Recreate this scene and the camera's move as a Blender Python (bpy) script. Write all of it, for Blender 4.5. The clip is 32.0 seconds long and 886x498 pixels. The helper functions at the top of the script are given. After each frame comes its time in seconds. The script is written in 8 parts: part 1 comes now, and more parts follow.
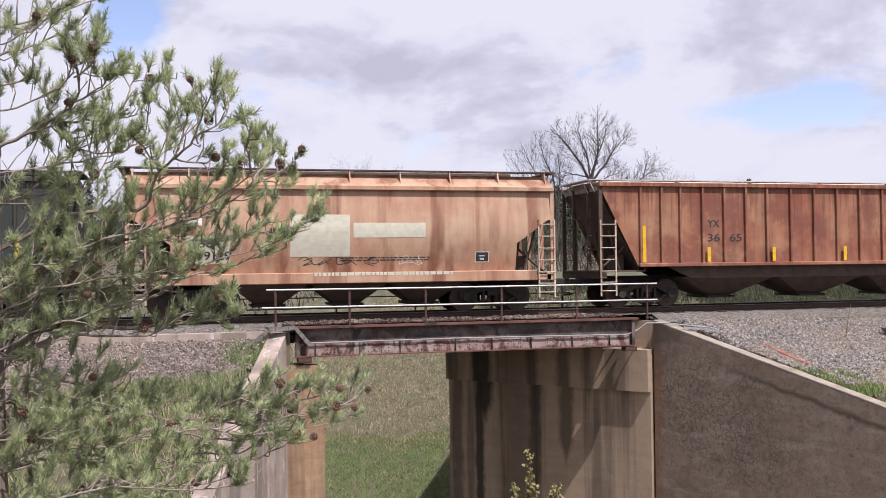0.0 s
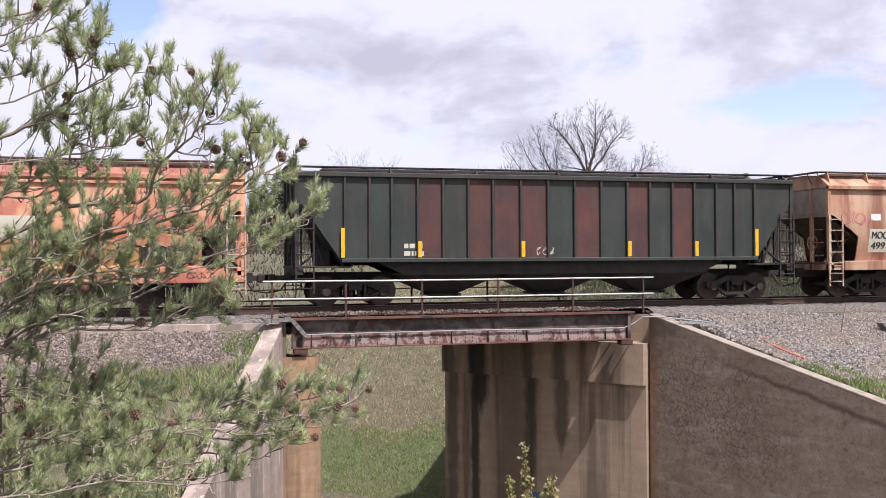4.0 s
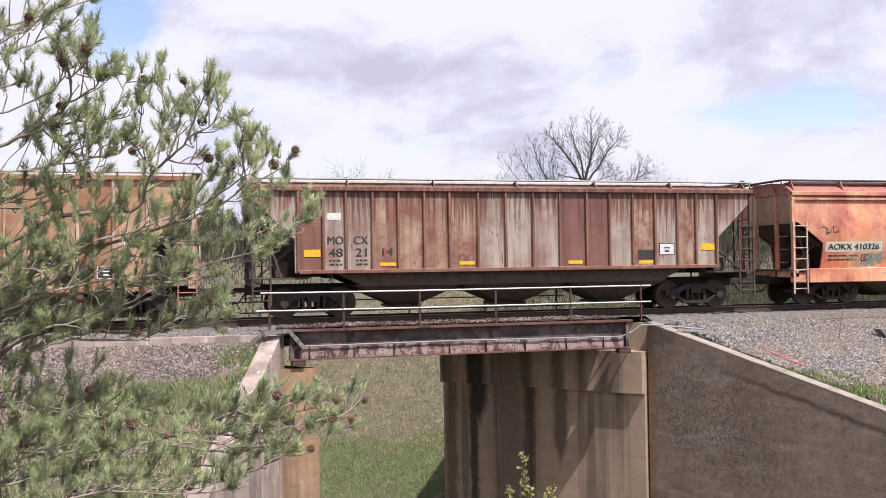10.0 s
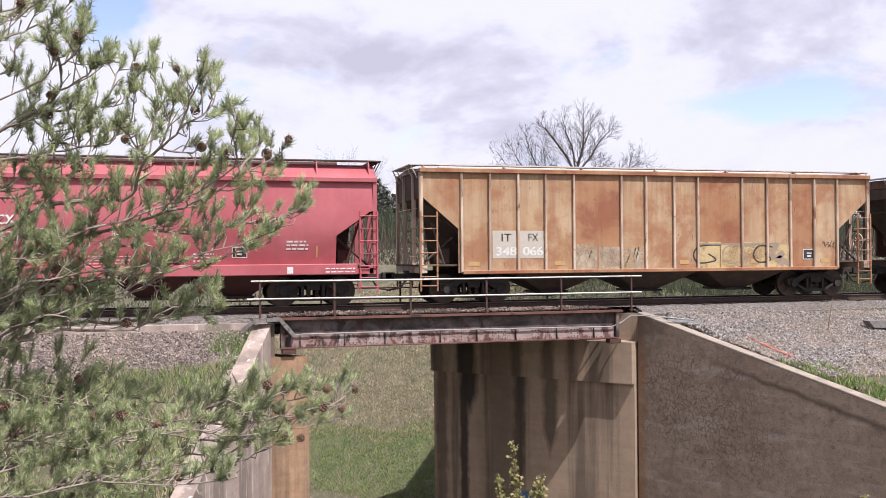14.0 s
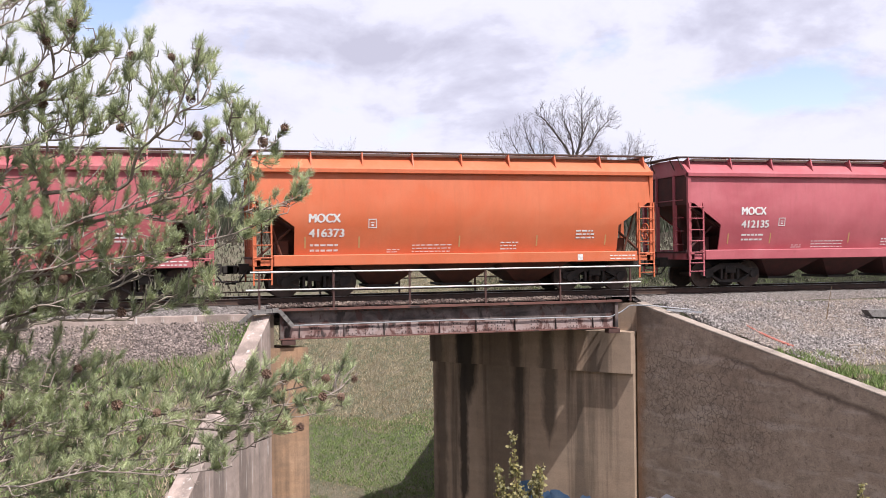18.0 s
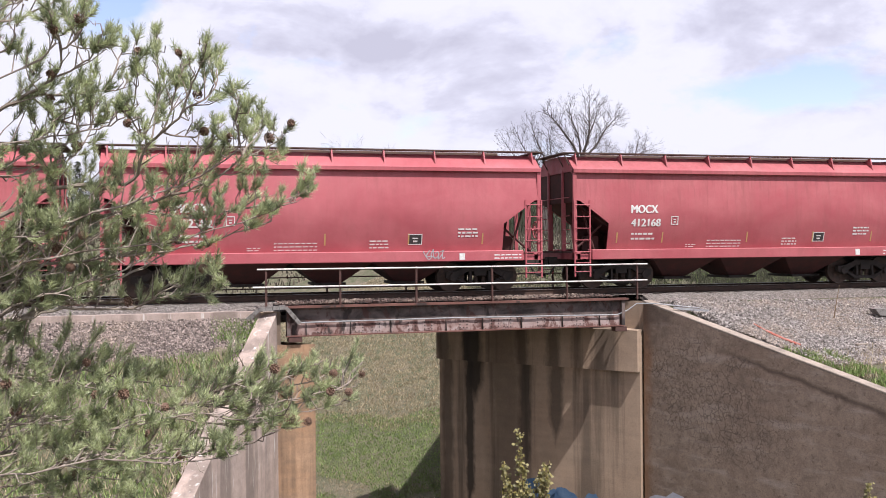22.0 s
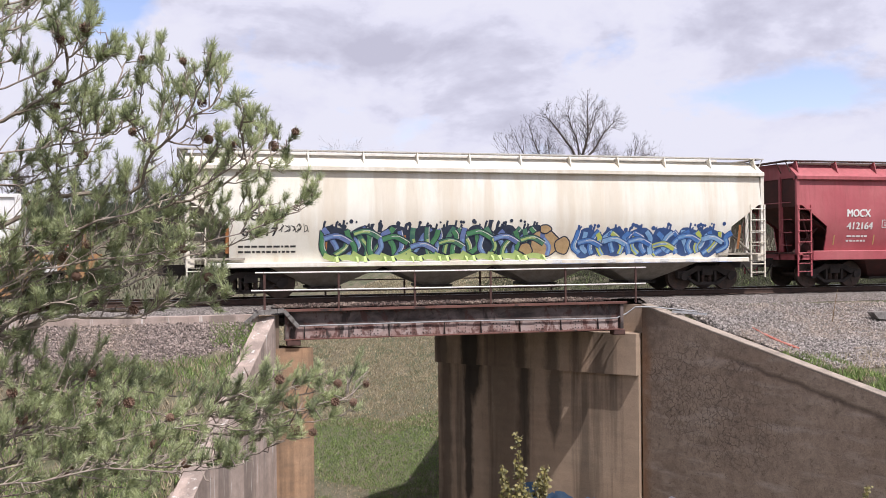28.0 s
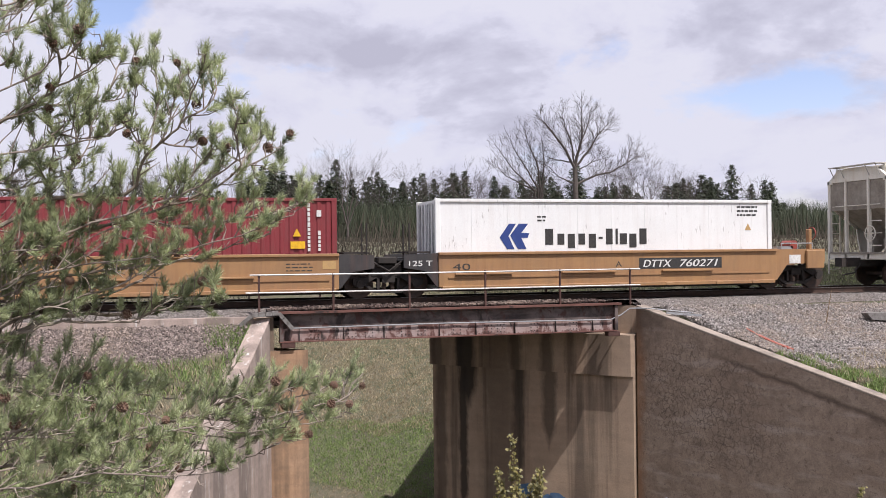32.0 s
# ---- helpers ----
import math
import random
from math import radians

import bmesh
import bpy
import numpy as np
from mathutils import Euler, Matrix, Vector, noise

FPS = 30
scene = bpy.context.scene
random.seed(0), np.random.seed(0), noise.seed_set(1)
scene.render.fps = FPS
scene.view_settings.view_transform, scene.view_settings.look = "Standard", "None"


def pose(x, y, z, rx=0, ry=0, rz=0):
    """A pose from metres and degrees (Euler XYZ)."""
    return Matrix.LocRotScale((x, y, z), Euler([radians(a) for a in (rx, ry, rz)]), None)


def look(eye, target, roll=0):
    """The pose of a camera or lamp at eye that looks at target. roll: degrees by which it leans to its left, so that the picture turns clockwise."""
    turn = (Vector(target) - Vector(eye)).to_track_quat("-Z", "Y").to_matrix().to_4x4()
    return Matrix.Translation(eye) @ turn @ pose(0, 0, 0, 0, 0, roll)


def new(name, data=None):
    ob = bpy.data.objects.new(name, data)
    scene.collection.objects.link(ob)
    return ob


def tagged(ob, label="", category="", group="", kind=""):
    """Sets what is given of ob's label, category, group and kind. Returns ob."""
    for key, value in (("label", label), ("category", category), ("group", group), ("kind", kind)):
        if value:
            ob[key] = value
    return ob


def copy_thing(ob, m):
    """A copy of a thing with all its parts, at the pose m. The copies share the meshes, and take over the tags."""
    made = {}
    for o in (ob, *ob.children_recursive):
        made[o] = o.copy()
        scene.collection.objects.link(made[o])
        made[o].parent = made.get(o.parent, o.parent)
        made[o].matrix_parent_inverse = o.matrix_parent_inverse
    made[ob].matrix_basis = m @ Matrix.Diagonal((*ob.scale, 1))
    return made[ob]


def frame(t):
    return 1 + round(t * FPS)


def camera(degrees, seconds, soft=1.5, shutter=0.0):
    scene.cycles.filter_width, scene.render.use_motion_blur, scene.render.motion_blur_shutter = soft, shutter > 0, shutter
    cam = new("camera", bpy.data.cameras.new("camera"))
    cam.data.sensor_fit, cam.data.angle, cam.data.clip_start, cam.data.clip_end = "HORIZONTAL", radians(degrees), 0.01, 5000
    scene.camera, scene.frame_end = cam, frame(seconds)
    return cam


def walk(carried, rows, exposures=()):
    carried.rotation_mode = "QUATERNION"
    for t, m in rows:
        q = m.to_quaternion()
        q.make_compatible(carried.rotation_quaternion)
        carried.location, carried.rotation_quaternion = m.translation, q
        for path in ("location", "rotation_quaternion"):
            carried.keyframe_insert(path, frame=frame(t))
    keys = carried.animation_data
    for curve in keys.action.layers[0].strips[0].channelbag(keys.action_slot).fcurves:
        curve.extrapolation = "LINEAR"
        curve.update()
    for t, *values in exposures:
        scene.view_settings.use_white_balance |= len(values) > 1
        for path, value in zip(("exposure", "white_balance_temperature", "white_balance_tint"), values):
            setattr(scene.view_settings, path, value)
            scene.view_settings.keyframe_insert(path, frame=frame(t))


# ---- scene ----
# World: x along the track, y away from the camera, z = 0 at the rail heads.
EYE = Vector((0, -30.69, 1.44))
cam = camera(49.18, 32.0, soft=0.9)


def aim(yaw, down, lean):
    """The camera's pose: degrees to the right of +y, degrees down, degrees of lean to the right."""
    a, b = radians(yaw), radians(down)
    way = Vector((math.sin(a) * math.cos(b), math.cos(a) * math.cos(b), -math.sin(b)))
    return look(EYE, EYE + way, -lean)


# seconds, yaw, down, lean
PATH = [
    (0, 14.77, -1.04, 0.68), (0.5, 14.65, -1.02, 0.63), (1, 14.53, -1.00, 0.54), (1.5, 14.52, -0.94, 0.69), (2, 14.61, -0.89, 0.65),
    (2.5, 14.70, -0.80, 0.51), (3, 14.83, -0.69, 0.27), (3.5, 14.92, -0.63, 0.26), (5.5, 15.04, -0.55, 0.51), (6, 15.12, -0.54, 0.58),
    (6.5, 15.09, -0.59, 0.73), (7, 15.11, -0.77, 0.72), (7.5, 15.14, -0.91, 0.69), (8, 15.15, -0.91, 0.71), (8.5, 15.05, -0.81, 0.63),
    (9, 15.11, -0.80, 0.68), (9.5, 15.09, -0.92, 0.76), (10, 15.13, -1.19, 0.85), (10.5, 15.16, -1.36, 0.84), (11, 15.17, -1.31, 0.63),
    (11.5, 15.30, -1.16, 0.37), (12, 15.48, -1.00, 0.46), (12.5, 15.55, -0.81, 0.34), (13, 15.57, -0.67, 0.37), (13.5, 15.59, -0.62, 0.27),
    (14, 15.64, -0.55, 0.47), (14.5, 15.61, -0.54, 0.57), (16.5, 15.51, -0.36, 0.28), (17, 15.64, -0.18, 0.34), (17.5, 15.69, -0.07, 0.36),
    (18, 15.70, 0.01, 0.66), (18.5, 15.61, -0.03, 0.54), (19, 15.55, -0.04, 0.50), (19.5, 15.55, -0.01, 0.58), (20, 15.57, 0.05, 0.60),
    (20.5, 15.62, 0.12, 0.75), (21, 15.56, 0.08, 0.71), (21.5, 15.42, 0.07, 0.60), (22, 15.30, 0.15, 0.51), (22.5, 15.21, 0.21, 0.46),
    (23, 15.16, 0.21, 0.52), (23.5, 15.18, 0.13, 0.69), (24, 15.26, 0.02, 0.74), (24.5, 15.35, -0.07, 0.36), (25, 15.45, -0.09, 0.41),
    (25.5, 15.55, 0.01, 0.39), (27.5, 15.47, -0.14, 0.65), (28, 15.39, -0.05, 0.48), (28.5, 15.41, 0.12, 0.62), (29, 15.35, 0.27, 0.44),
    (29.5, 15.41, 0.35, 0.34), (30, 15.53, 0.37, 0.29), (30.5, 15.59, 0.24, 0.38), (31, 15.63, 0.08, 0.70), (31.5, 15.73, -0.10, 0.56),
    (32, 15.71, -0.16, 0.62),
]
EXPOSURES = [(t, e, 6330, 15) for t, e in ((0, 0.27), (1.5, 0.30), (3, 0.40), (5.5, 0.43), (7, 0.36), (9, 0.46), (25, 0.47), (27.5, 0.30), (30, 0.25), (32, 0.18))]
walk(cam, [(t, aim(a, b, c)) for t, a, b, c in PATH], EXPOSURES)

# ---- sky and sun ----
SUN_WAY = Vector((0.205, -0.456, 0.867))      # towards the sun
world = bpy.data.worlds.new("sky")
scene.world = world
world.use_nodes = True


def sky_nodes():
    nt = world.node_tree
    nt.nodes.clear()
    out, bg = nt.nodes.new("ShaderNodeOutputWorld"), nt.nodes.new("ShaderNodeBackground")
    sky = nt.nodes.new("ShaderNodeTexSky")
    sky.sky_type, sky.sun_disc = "NISHITA", False
    sky.sun_elevation = math.asin(SUN_WAY.normalized().z)
    sky.sun_rotation = math.atan2(SUN_WAY.x, SUN_WAY.y)
    co = nt.nodes.new("ShaderNodeTexCoord")
    sep = nt.nodes.new("ShaderNodeSeparateXYZ")
    nt.links.new(co.outputs["Generated"], sep.inputs[0])

    def op(kind, a, b=0.0, c=0.0):
        n = nt.nodes.new("ShaderNodeMath")
        n.operation = kind
        for k, v in enumerate((a, b, c)):
            if isinstance(v, (int, float)):
                n.inputs[k].default_value = v
            else:
                nt.links.new(v, n.inputs[k])
        return n.outputs[0]

    def ramp(f, *stops):
        n = nt.nodes.new("ShaderNodeValToRGB")
        n.color_ramp.elements[0].position, n.color_ramp.elements[0].color = stops[0][0], (*stops[0][1], 1)
        n.color_ramp.elements[1].position, n.color_ramp.elements[1].color = stops[-1][0], (*stops[-1][1], 1)
        for p, c in stops[1:-1]:
            n.color_ramp.elements.new(p).color = (*c, 1)
        nt.links.new(f, n.inputs[0])
        return n.outputs[0]

    def tex(vec, scale, detail, rough=0.55, warp=0.0):
        n = nt.nodes.new("ShaderNodeTexNoise")
        n.inputs["Scale"].default_value, n.inputs["Detail"].default_value = scale, detail
        n.inputs["Roughness"].default_value, n.inputs["Distortion"].default_value = rough, warp
        nt.links.new(vec, n.inputs["Vector"])
        return n.outputs[0]

    x, y, z = sep.outputs
    com2 = nt.nodes.new("ShaderNodeCombineXYZ")
    nt.links.new(x, com2.inputs[0])
    nt.links.new(op("MULTIPLY", z, 1.75), com2.inputs[1])
    nt.links.new(op("MULTIPLY", y, 0.7), com2.inputs[2])
    puff = tex(com2.outputs[0], 7.5, 9, 0.58, 0.1)
    broad = tex(com2.outputs[0], 2.6, 5, 0.5, 0.2)
    cover = op("ADD", op("MULTIPLY", broad, 0.4), op("MULTIPLY", puff, 0.6))
    # open sky between the cloud banks: one gap to the north-east, one higher to the north
    def gap(gx, gz, rx, rz):
        a = op("DIVIDE", op("SUBTRACT", x, gx), rx)
        b = op("DIVIDE", op("SUBTRACT", z, gz), rz)
        return op("POWER", 2.718, op("MULTIPLY", op("ADD", op("MULTIPLY", a, a), op("MULTIPLY", b, b)), -1.0))
    open_sky = op("ADD", op("MULTIPLY", gap(0.56, 0.150, 0.11, 0.018), 0.135), op("MULTIPLY", gap(-0.06, 0.245, 0.05, 0.03), 0.17))
    cover = op("SUBTRACT", cover, open_sky)
    mask = ramp(cover, (0.33, (0, 0, 0)), (0.43, (1, 1, 1)))
    # cloud tone: white heads, lilac-grey bellies
    heap = tex(com2.outputs[0], 4.6, 10, 0.58, 0.3)
    knob = op("ABSOLUTE", op("SUBTRACT", tex(com2.outputs[0], 13.0, 6, 0.5, 0.2), 0.5))
    tone = op("SUBTRACT", op("ADD", op("MULTIPLY", heap, 0.8), op("MULTIPLY", broad, 0.25)), op("MULTIPLY", knob, 0.20))
    tone = op("SUBTRACT", tone, op("MULTIPLY", gap(0.20, 0.215, 0.22, 0.035), 0.05))
    tone = op("ADD", tone, op("MULTIPLY", gap(0.55, 0.10, 0.25, 0.035), 0.03))
    cloud = ramp(tone, (0.38, (0.58, 0.58, 0.69)), (0.45, (0.71, 0.715, 0.83)), (0.48, (0.80, 0.805, 0.92)), (0.525, (0.85, 0.855, 0.945)))
    low = ramp(z, (0.01, (0.92, 0.92, 0.95)), (0.12, (0, 0, 0)))
    lift = nt.nodes.new("ShaderNodeMix")
    lift.data_type, lift.blend_type = "RGBA", "LIGHTEN"
    lift.inputs[0].default_value = 0.75
    nt.links.new(cloud, lift.inputs[6])
    nt.links.new(low, lift.inputs[7])
    blue = nt.nodes.new("ShaderNodeMix")
    blue.data_type, blue.blend_type = "RGBA", "MULTIPLY"
    blue.inputs[0].default_value = 1.0
    blue.inputs[7].default_value = (0.215, 0.19, 0.20, 1)
    nt.links.new(sky.outputs[0], blue.inputs[6])
    mix = nt.nodes.new("ShaderNodeMix")
    mix.data_type = "RGBA"
    nt.links.new(mask, mix.inputs[0])
    nt.links.new(blue.outputs[2], mix.inputs[6])
    nt.links.new(lift.outputs[2], mix.inputs[7])
    nt.links.new(mix.outputs[2], bg.inputs[0])
    bg.inputs[1].default_value = 0.79
    nt.links.new(bg.outputs[0], out.inputs[0])


sky_nodes()
sun = new("sun", bpy.data.lights.new("sun", "SUN"))
sun.data.energy, sun.data.angle, sun.data.color = 5.0, radians(0.6), (1.0, 0.965, 0.91)
sun.matrix_world = look((0, -20, 40), Vector((0, -20, 40)) - SUN_WAY)


# ---- materials ----
class Tree:
    """A small wrapper to write node materials in few lines."""

    def __init__(self, name, rough=0.8, metal=0.0):
        self.m = bpy.data.materials.new(name)
        self.m.use_nodes = True
        self.t = self.m.node_tree
        self.b = self.t.nodes["Principled BSDF"]
        self.b.inputs["Roughness"].default_value = rough
        self.b.inputs["Metallic"].default_value = metal
        self.co = self.t.nodes.new("ShaderNodeTexCoord").outputs["Object"]

    def put(self, sock, v):
        if isinstance(v, (int, float)):
            sock.default_value = v
        elif isinstance(v, tuple):
            sock.default_value = (*v, 1) if len(v) == 3 and len(sock.default_value) == 4 else v
        else:
            self.t.links.new(v, sock)

    def op(self, kind, a, b=0.0):
        n = self.t.nodes.new("ShaderNodeMath")
        n.operation = kind
        self.put(n.inputs[0], a)
        self.put(n.inputs[1], b)
        return n.outputs[0]

    def vec(self, scale=(1, 1, 1), shift=(0, 0, 0)):
        n = self.t.nodes.new("ShaderNodeMapping")
        self.t.links.new(self.co, n.inputs[0])
        n.inputs["Location"].default_value, n.inputs["Scale"].default_value = shift, scale
        return n.outputs[0]

    def noise(self, scale, detail=4, rough=0.55, vec=None, warp=0.0):
        n = self.t.nodes.new("ShaderNodeTexNoise")
        n.inputs["Scale"].default_value, n.inputs["Detail"].default_value = scale, detail
        n.inputs["Roughness"].default_value, n.inputs["Distortion"].default_value = rough, warp
        self.t.links.new(vec or self.co, n.inputs["Vector"])
        return n.outputs[0]

    def cells(self, scale, vec=None, feature="F1", out="Distance"):
        n = self.t.nodes.new("ShaderNodeTexVoronoi")
        n.feature = feature
        n.inputs["Scale"].default_value = scale
        self.t.links.new(vec or self.co, n.inputs["Vector"])
        return n.outputs[out]

    def ramp(self, f, *stops):
        n = self.t.nodes.new("ShaderNodeValToRGB")
        e = n.color_ramp.elements
        full = [(p, c if isinstance(c, tuple) else (c, c, c)) for p, c in stops]
        e[0].position, e[0].color = full[0][0], (*full[0][1], 1)
        e[1].position, e[1].color = full[-1][0], (*full[-1][1], 1)
        for p, c in full[1:-1]:
            e.new(p).color = (*c, 1)
        self.t.links.new(f, n.inputs[0])
        return n.outputs[0]

    def mix(self, f, a, b, blend="MIX"):
        n = self.t.nodes.new("ShaderNodeMix")
        n.data_type, n.blend_type = "RGBA", blend
        self.put(n.inputs[0], f)
        self.put(n.inputs[6], a)
        self.put(n.inputs[7], b)
        return n.outputs[2]

    def random(self):
        return self.t.nodes.new("ShaderNodeObjectInfo").outputs["Random"]

    def island(self):
        return self.t.nodes.new("ShaderNodeNewGeometry").outputs["Random Per Island"]

    def done(self, colour, bump=None, strength=0.3, dist=0.01, rough=None):
        self.put(self.b.inputs["Base Color"], colour)
        if rough is not None:
            self.put(self.b.inputs["Roughness"], rough)
        if bump is not None:
            n = self.t.nodes.new("ShaderNodeBump")
            n.inputs["Strength"].default_value, n.inputs["Distance"].default_value = strength, dist
            self.t.links.new(bump, n.inputs["Height"])
            self.t.links.new(n.outputs[0], self.b.inputs["Normal"])
        return self.m


RUST, RUST_DARK = (0.20, 0.075, 0.035), (0.075, 0.03, 0.02)


def car_paint(name, base, fade, rust=0.0, streak=0.3, blotch=0.5, seed=0.0, rust_col=RUST, grime=(0.10, 0.085, 0.07), dull=0.5, wide=0.0, drips=1.0, blush=0.0, pits=0.0, top=0.09):
    """Weathered freight-car paint: faded cloudy colour, streaks run down from above, rust breaking through, dust."""
    k = Tree(name, 0.6)
    sh = (seed * 7.3, seed * 3.1, seed * 1.7)
    cloudy = k.noise(0.55, 5, 0.6, k.vec((1, 1, 1.3), sh), 0.4)
    c = k.mix(k.ramp(cloudy, (0.36, 0.0), (0.66, blotch)), base, fade)
    runs = k.noise(1.0, 6, 0.62, k.vec((3.4, 3.4, 0.22), sh), 0.2)
    fine = k.noise(1.0, 5, 0.6, k.vec((14, 14, 0.55), sh))
    run = k.op("MULTIPLY", k.ramp(runs, (0.47, 0.0), (0.66, 1.0)), k.ramp(fine, (0.3, 0.45), (0.62, 1.0)))
    c = k.mix(k.op("MULTIPLY", run, streak), c, rust_col)
    sepz = k.t.nodes.new("ShaderNodeSeparateXYZ")
    k.t.links.new(k.co, sepz.inputs[0])
    drip = k.noise(1.0, 6, 0.65, k.vec((8.5, 8.5, 0.35), (sh[2], sh[0], 0)), 0.15)
    drip = k.op("ADD", drip, k.op("MULTIPLY", k.op("SUBTRACT", sepz.outputs[2], 2.7), top))
    c = k.mix(k.ramp(drip, (0.56, 0.0), (0.68, min(0.95, streak * 0.95 * drips))), c, tuple(v * 0.62 for v in rust_col))
    if wide:                                    # broad soft runs from the roof down
        broad = k.noise(1.0, 4, 0.55, k.vec((1.5, 1.5, 0.06), (sh[1], sh[2], 0)), 0.1)
        c = k.mix(k.ramp(broad, (0.49, 0.0), (0.61, wide * 0.85)), c, tuple(v * 0.8 for v in rust_col))
    if blush:                                   # soft rusty clouds
        soft = k.noise(0.85, 7, 0.66, k.vec((1, 1, 1.0), (sh[2], sh[1], sh[0])), 0.25)
        c = k.mix(k.ramp(soft, (0.46, 0.0), (0.60, blush)), c, tuple(v * 1.15 for v in rust_col))
    if pits:                                    # chipped spots, each with a short run below it
        pit = k.noise(1.0, 4, 0.6, k.vec((13, 13, 2.4), sh), 0.1)
        near = k.noise(0.8, 3, 0.5, k.vec((1, 1, 1), (sh[0], sh[2], 3)))
        c = k.mix(k.op("MULTIPLY", k.ramp(pit, (0.63, 0.0), (0.69, pits)), k.ramp(near, (0.42, 0.0), (0.58, 1.0))), c, RUST_DARK)
    blot = k.noise(1.25, 10, 0.66, k.vec((1, 1, 0.7), sh), 0.25)
    edge = 0.74 - 0.34 * rust
    c = k.mix(k.ramp(blot, (edge, 0.0), (edge + 0.07, min(1.0, 0.4 + rust))), c, rust_col)
    spots = k.noise(5.5, 8, 0.7, k.vec((1, 1, 0.8), sh), 0.3)
    edge2 = 0.78 - 0.2 * rust
    c = k.mix(k.ramp(spots, (edge2, 0.0), (edge2 + 0.05, min(1.0, rust * 1.6))), c, RUST_DARK)
    dust = k.noise(2.2, 6, 0.65, k.vec((2, 2, 0.6), (sh[1], sh[0], 1)))
    c = k.mix(k.ramp(dust, (0.45, 0.0), (0.75, dull * 0.5)), c, grime)
    grain = k.noise(38, 4, 0.6)
    c = k.mix(0.16, c, k.ramp(grain, (0.3, 0.25), (0.7, 1.0)), "MULTIPLY")
    dent = k.noise(0.9, 2, 0.4, k.vec((1, 1, 0.5), sh))
    h = k.op("ADD", k.op("MULTIPLY", dent, 1.6), k.op("MULTIPLY", grain, 0.12))
    return k.done(c, h, 0.35, 0.03, k.ramp(blot, (0.4, 0.48), (0.7, 0.85)))


def plain_paint(name, col, col2=None, scale=9.0, rough=0.6, metal=0.0, bump=0.15):
    k = Tree(name, rough, metal)
    col2 = col2 or tuple(v * 0.6 for v in col)
    n = k.noise(scale, 8, 0.65, None, 0.2)
    c = k.mix(k.ramp(n, (0.35, 0.0), (0.7, 1.0)), col, col2)
    g = k.noise(scale * 9, 3)
    c = k.mix(0.2, c, k.ramp(g, (0.3, 0.3), (0.7, 1.0)), "MULTIPLY")
    return k.done(c, g, bump, 0.004)


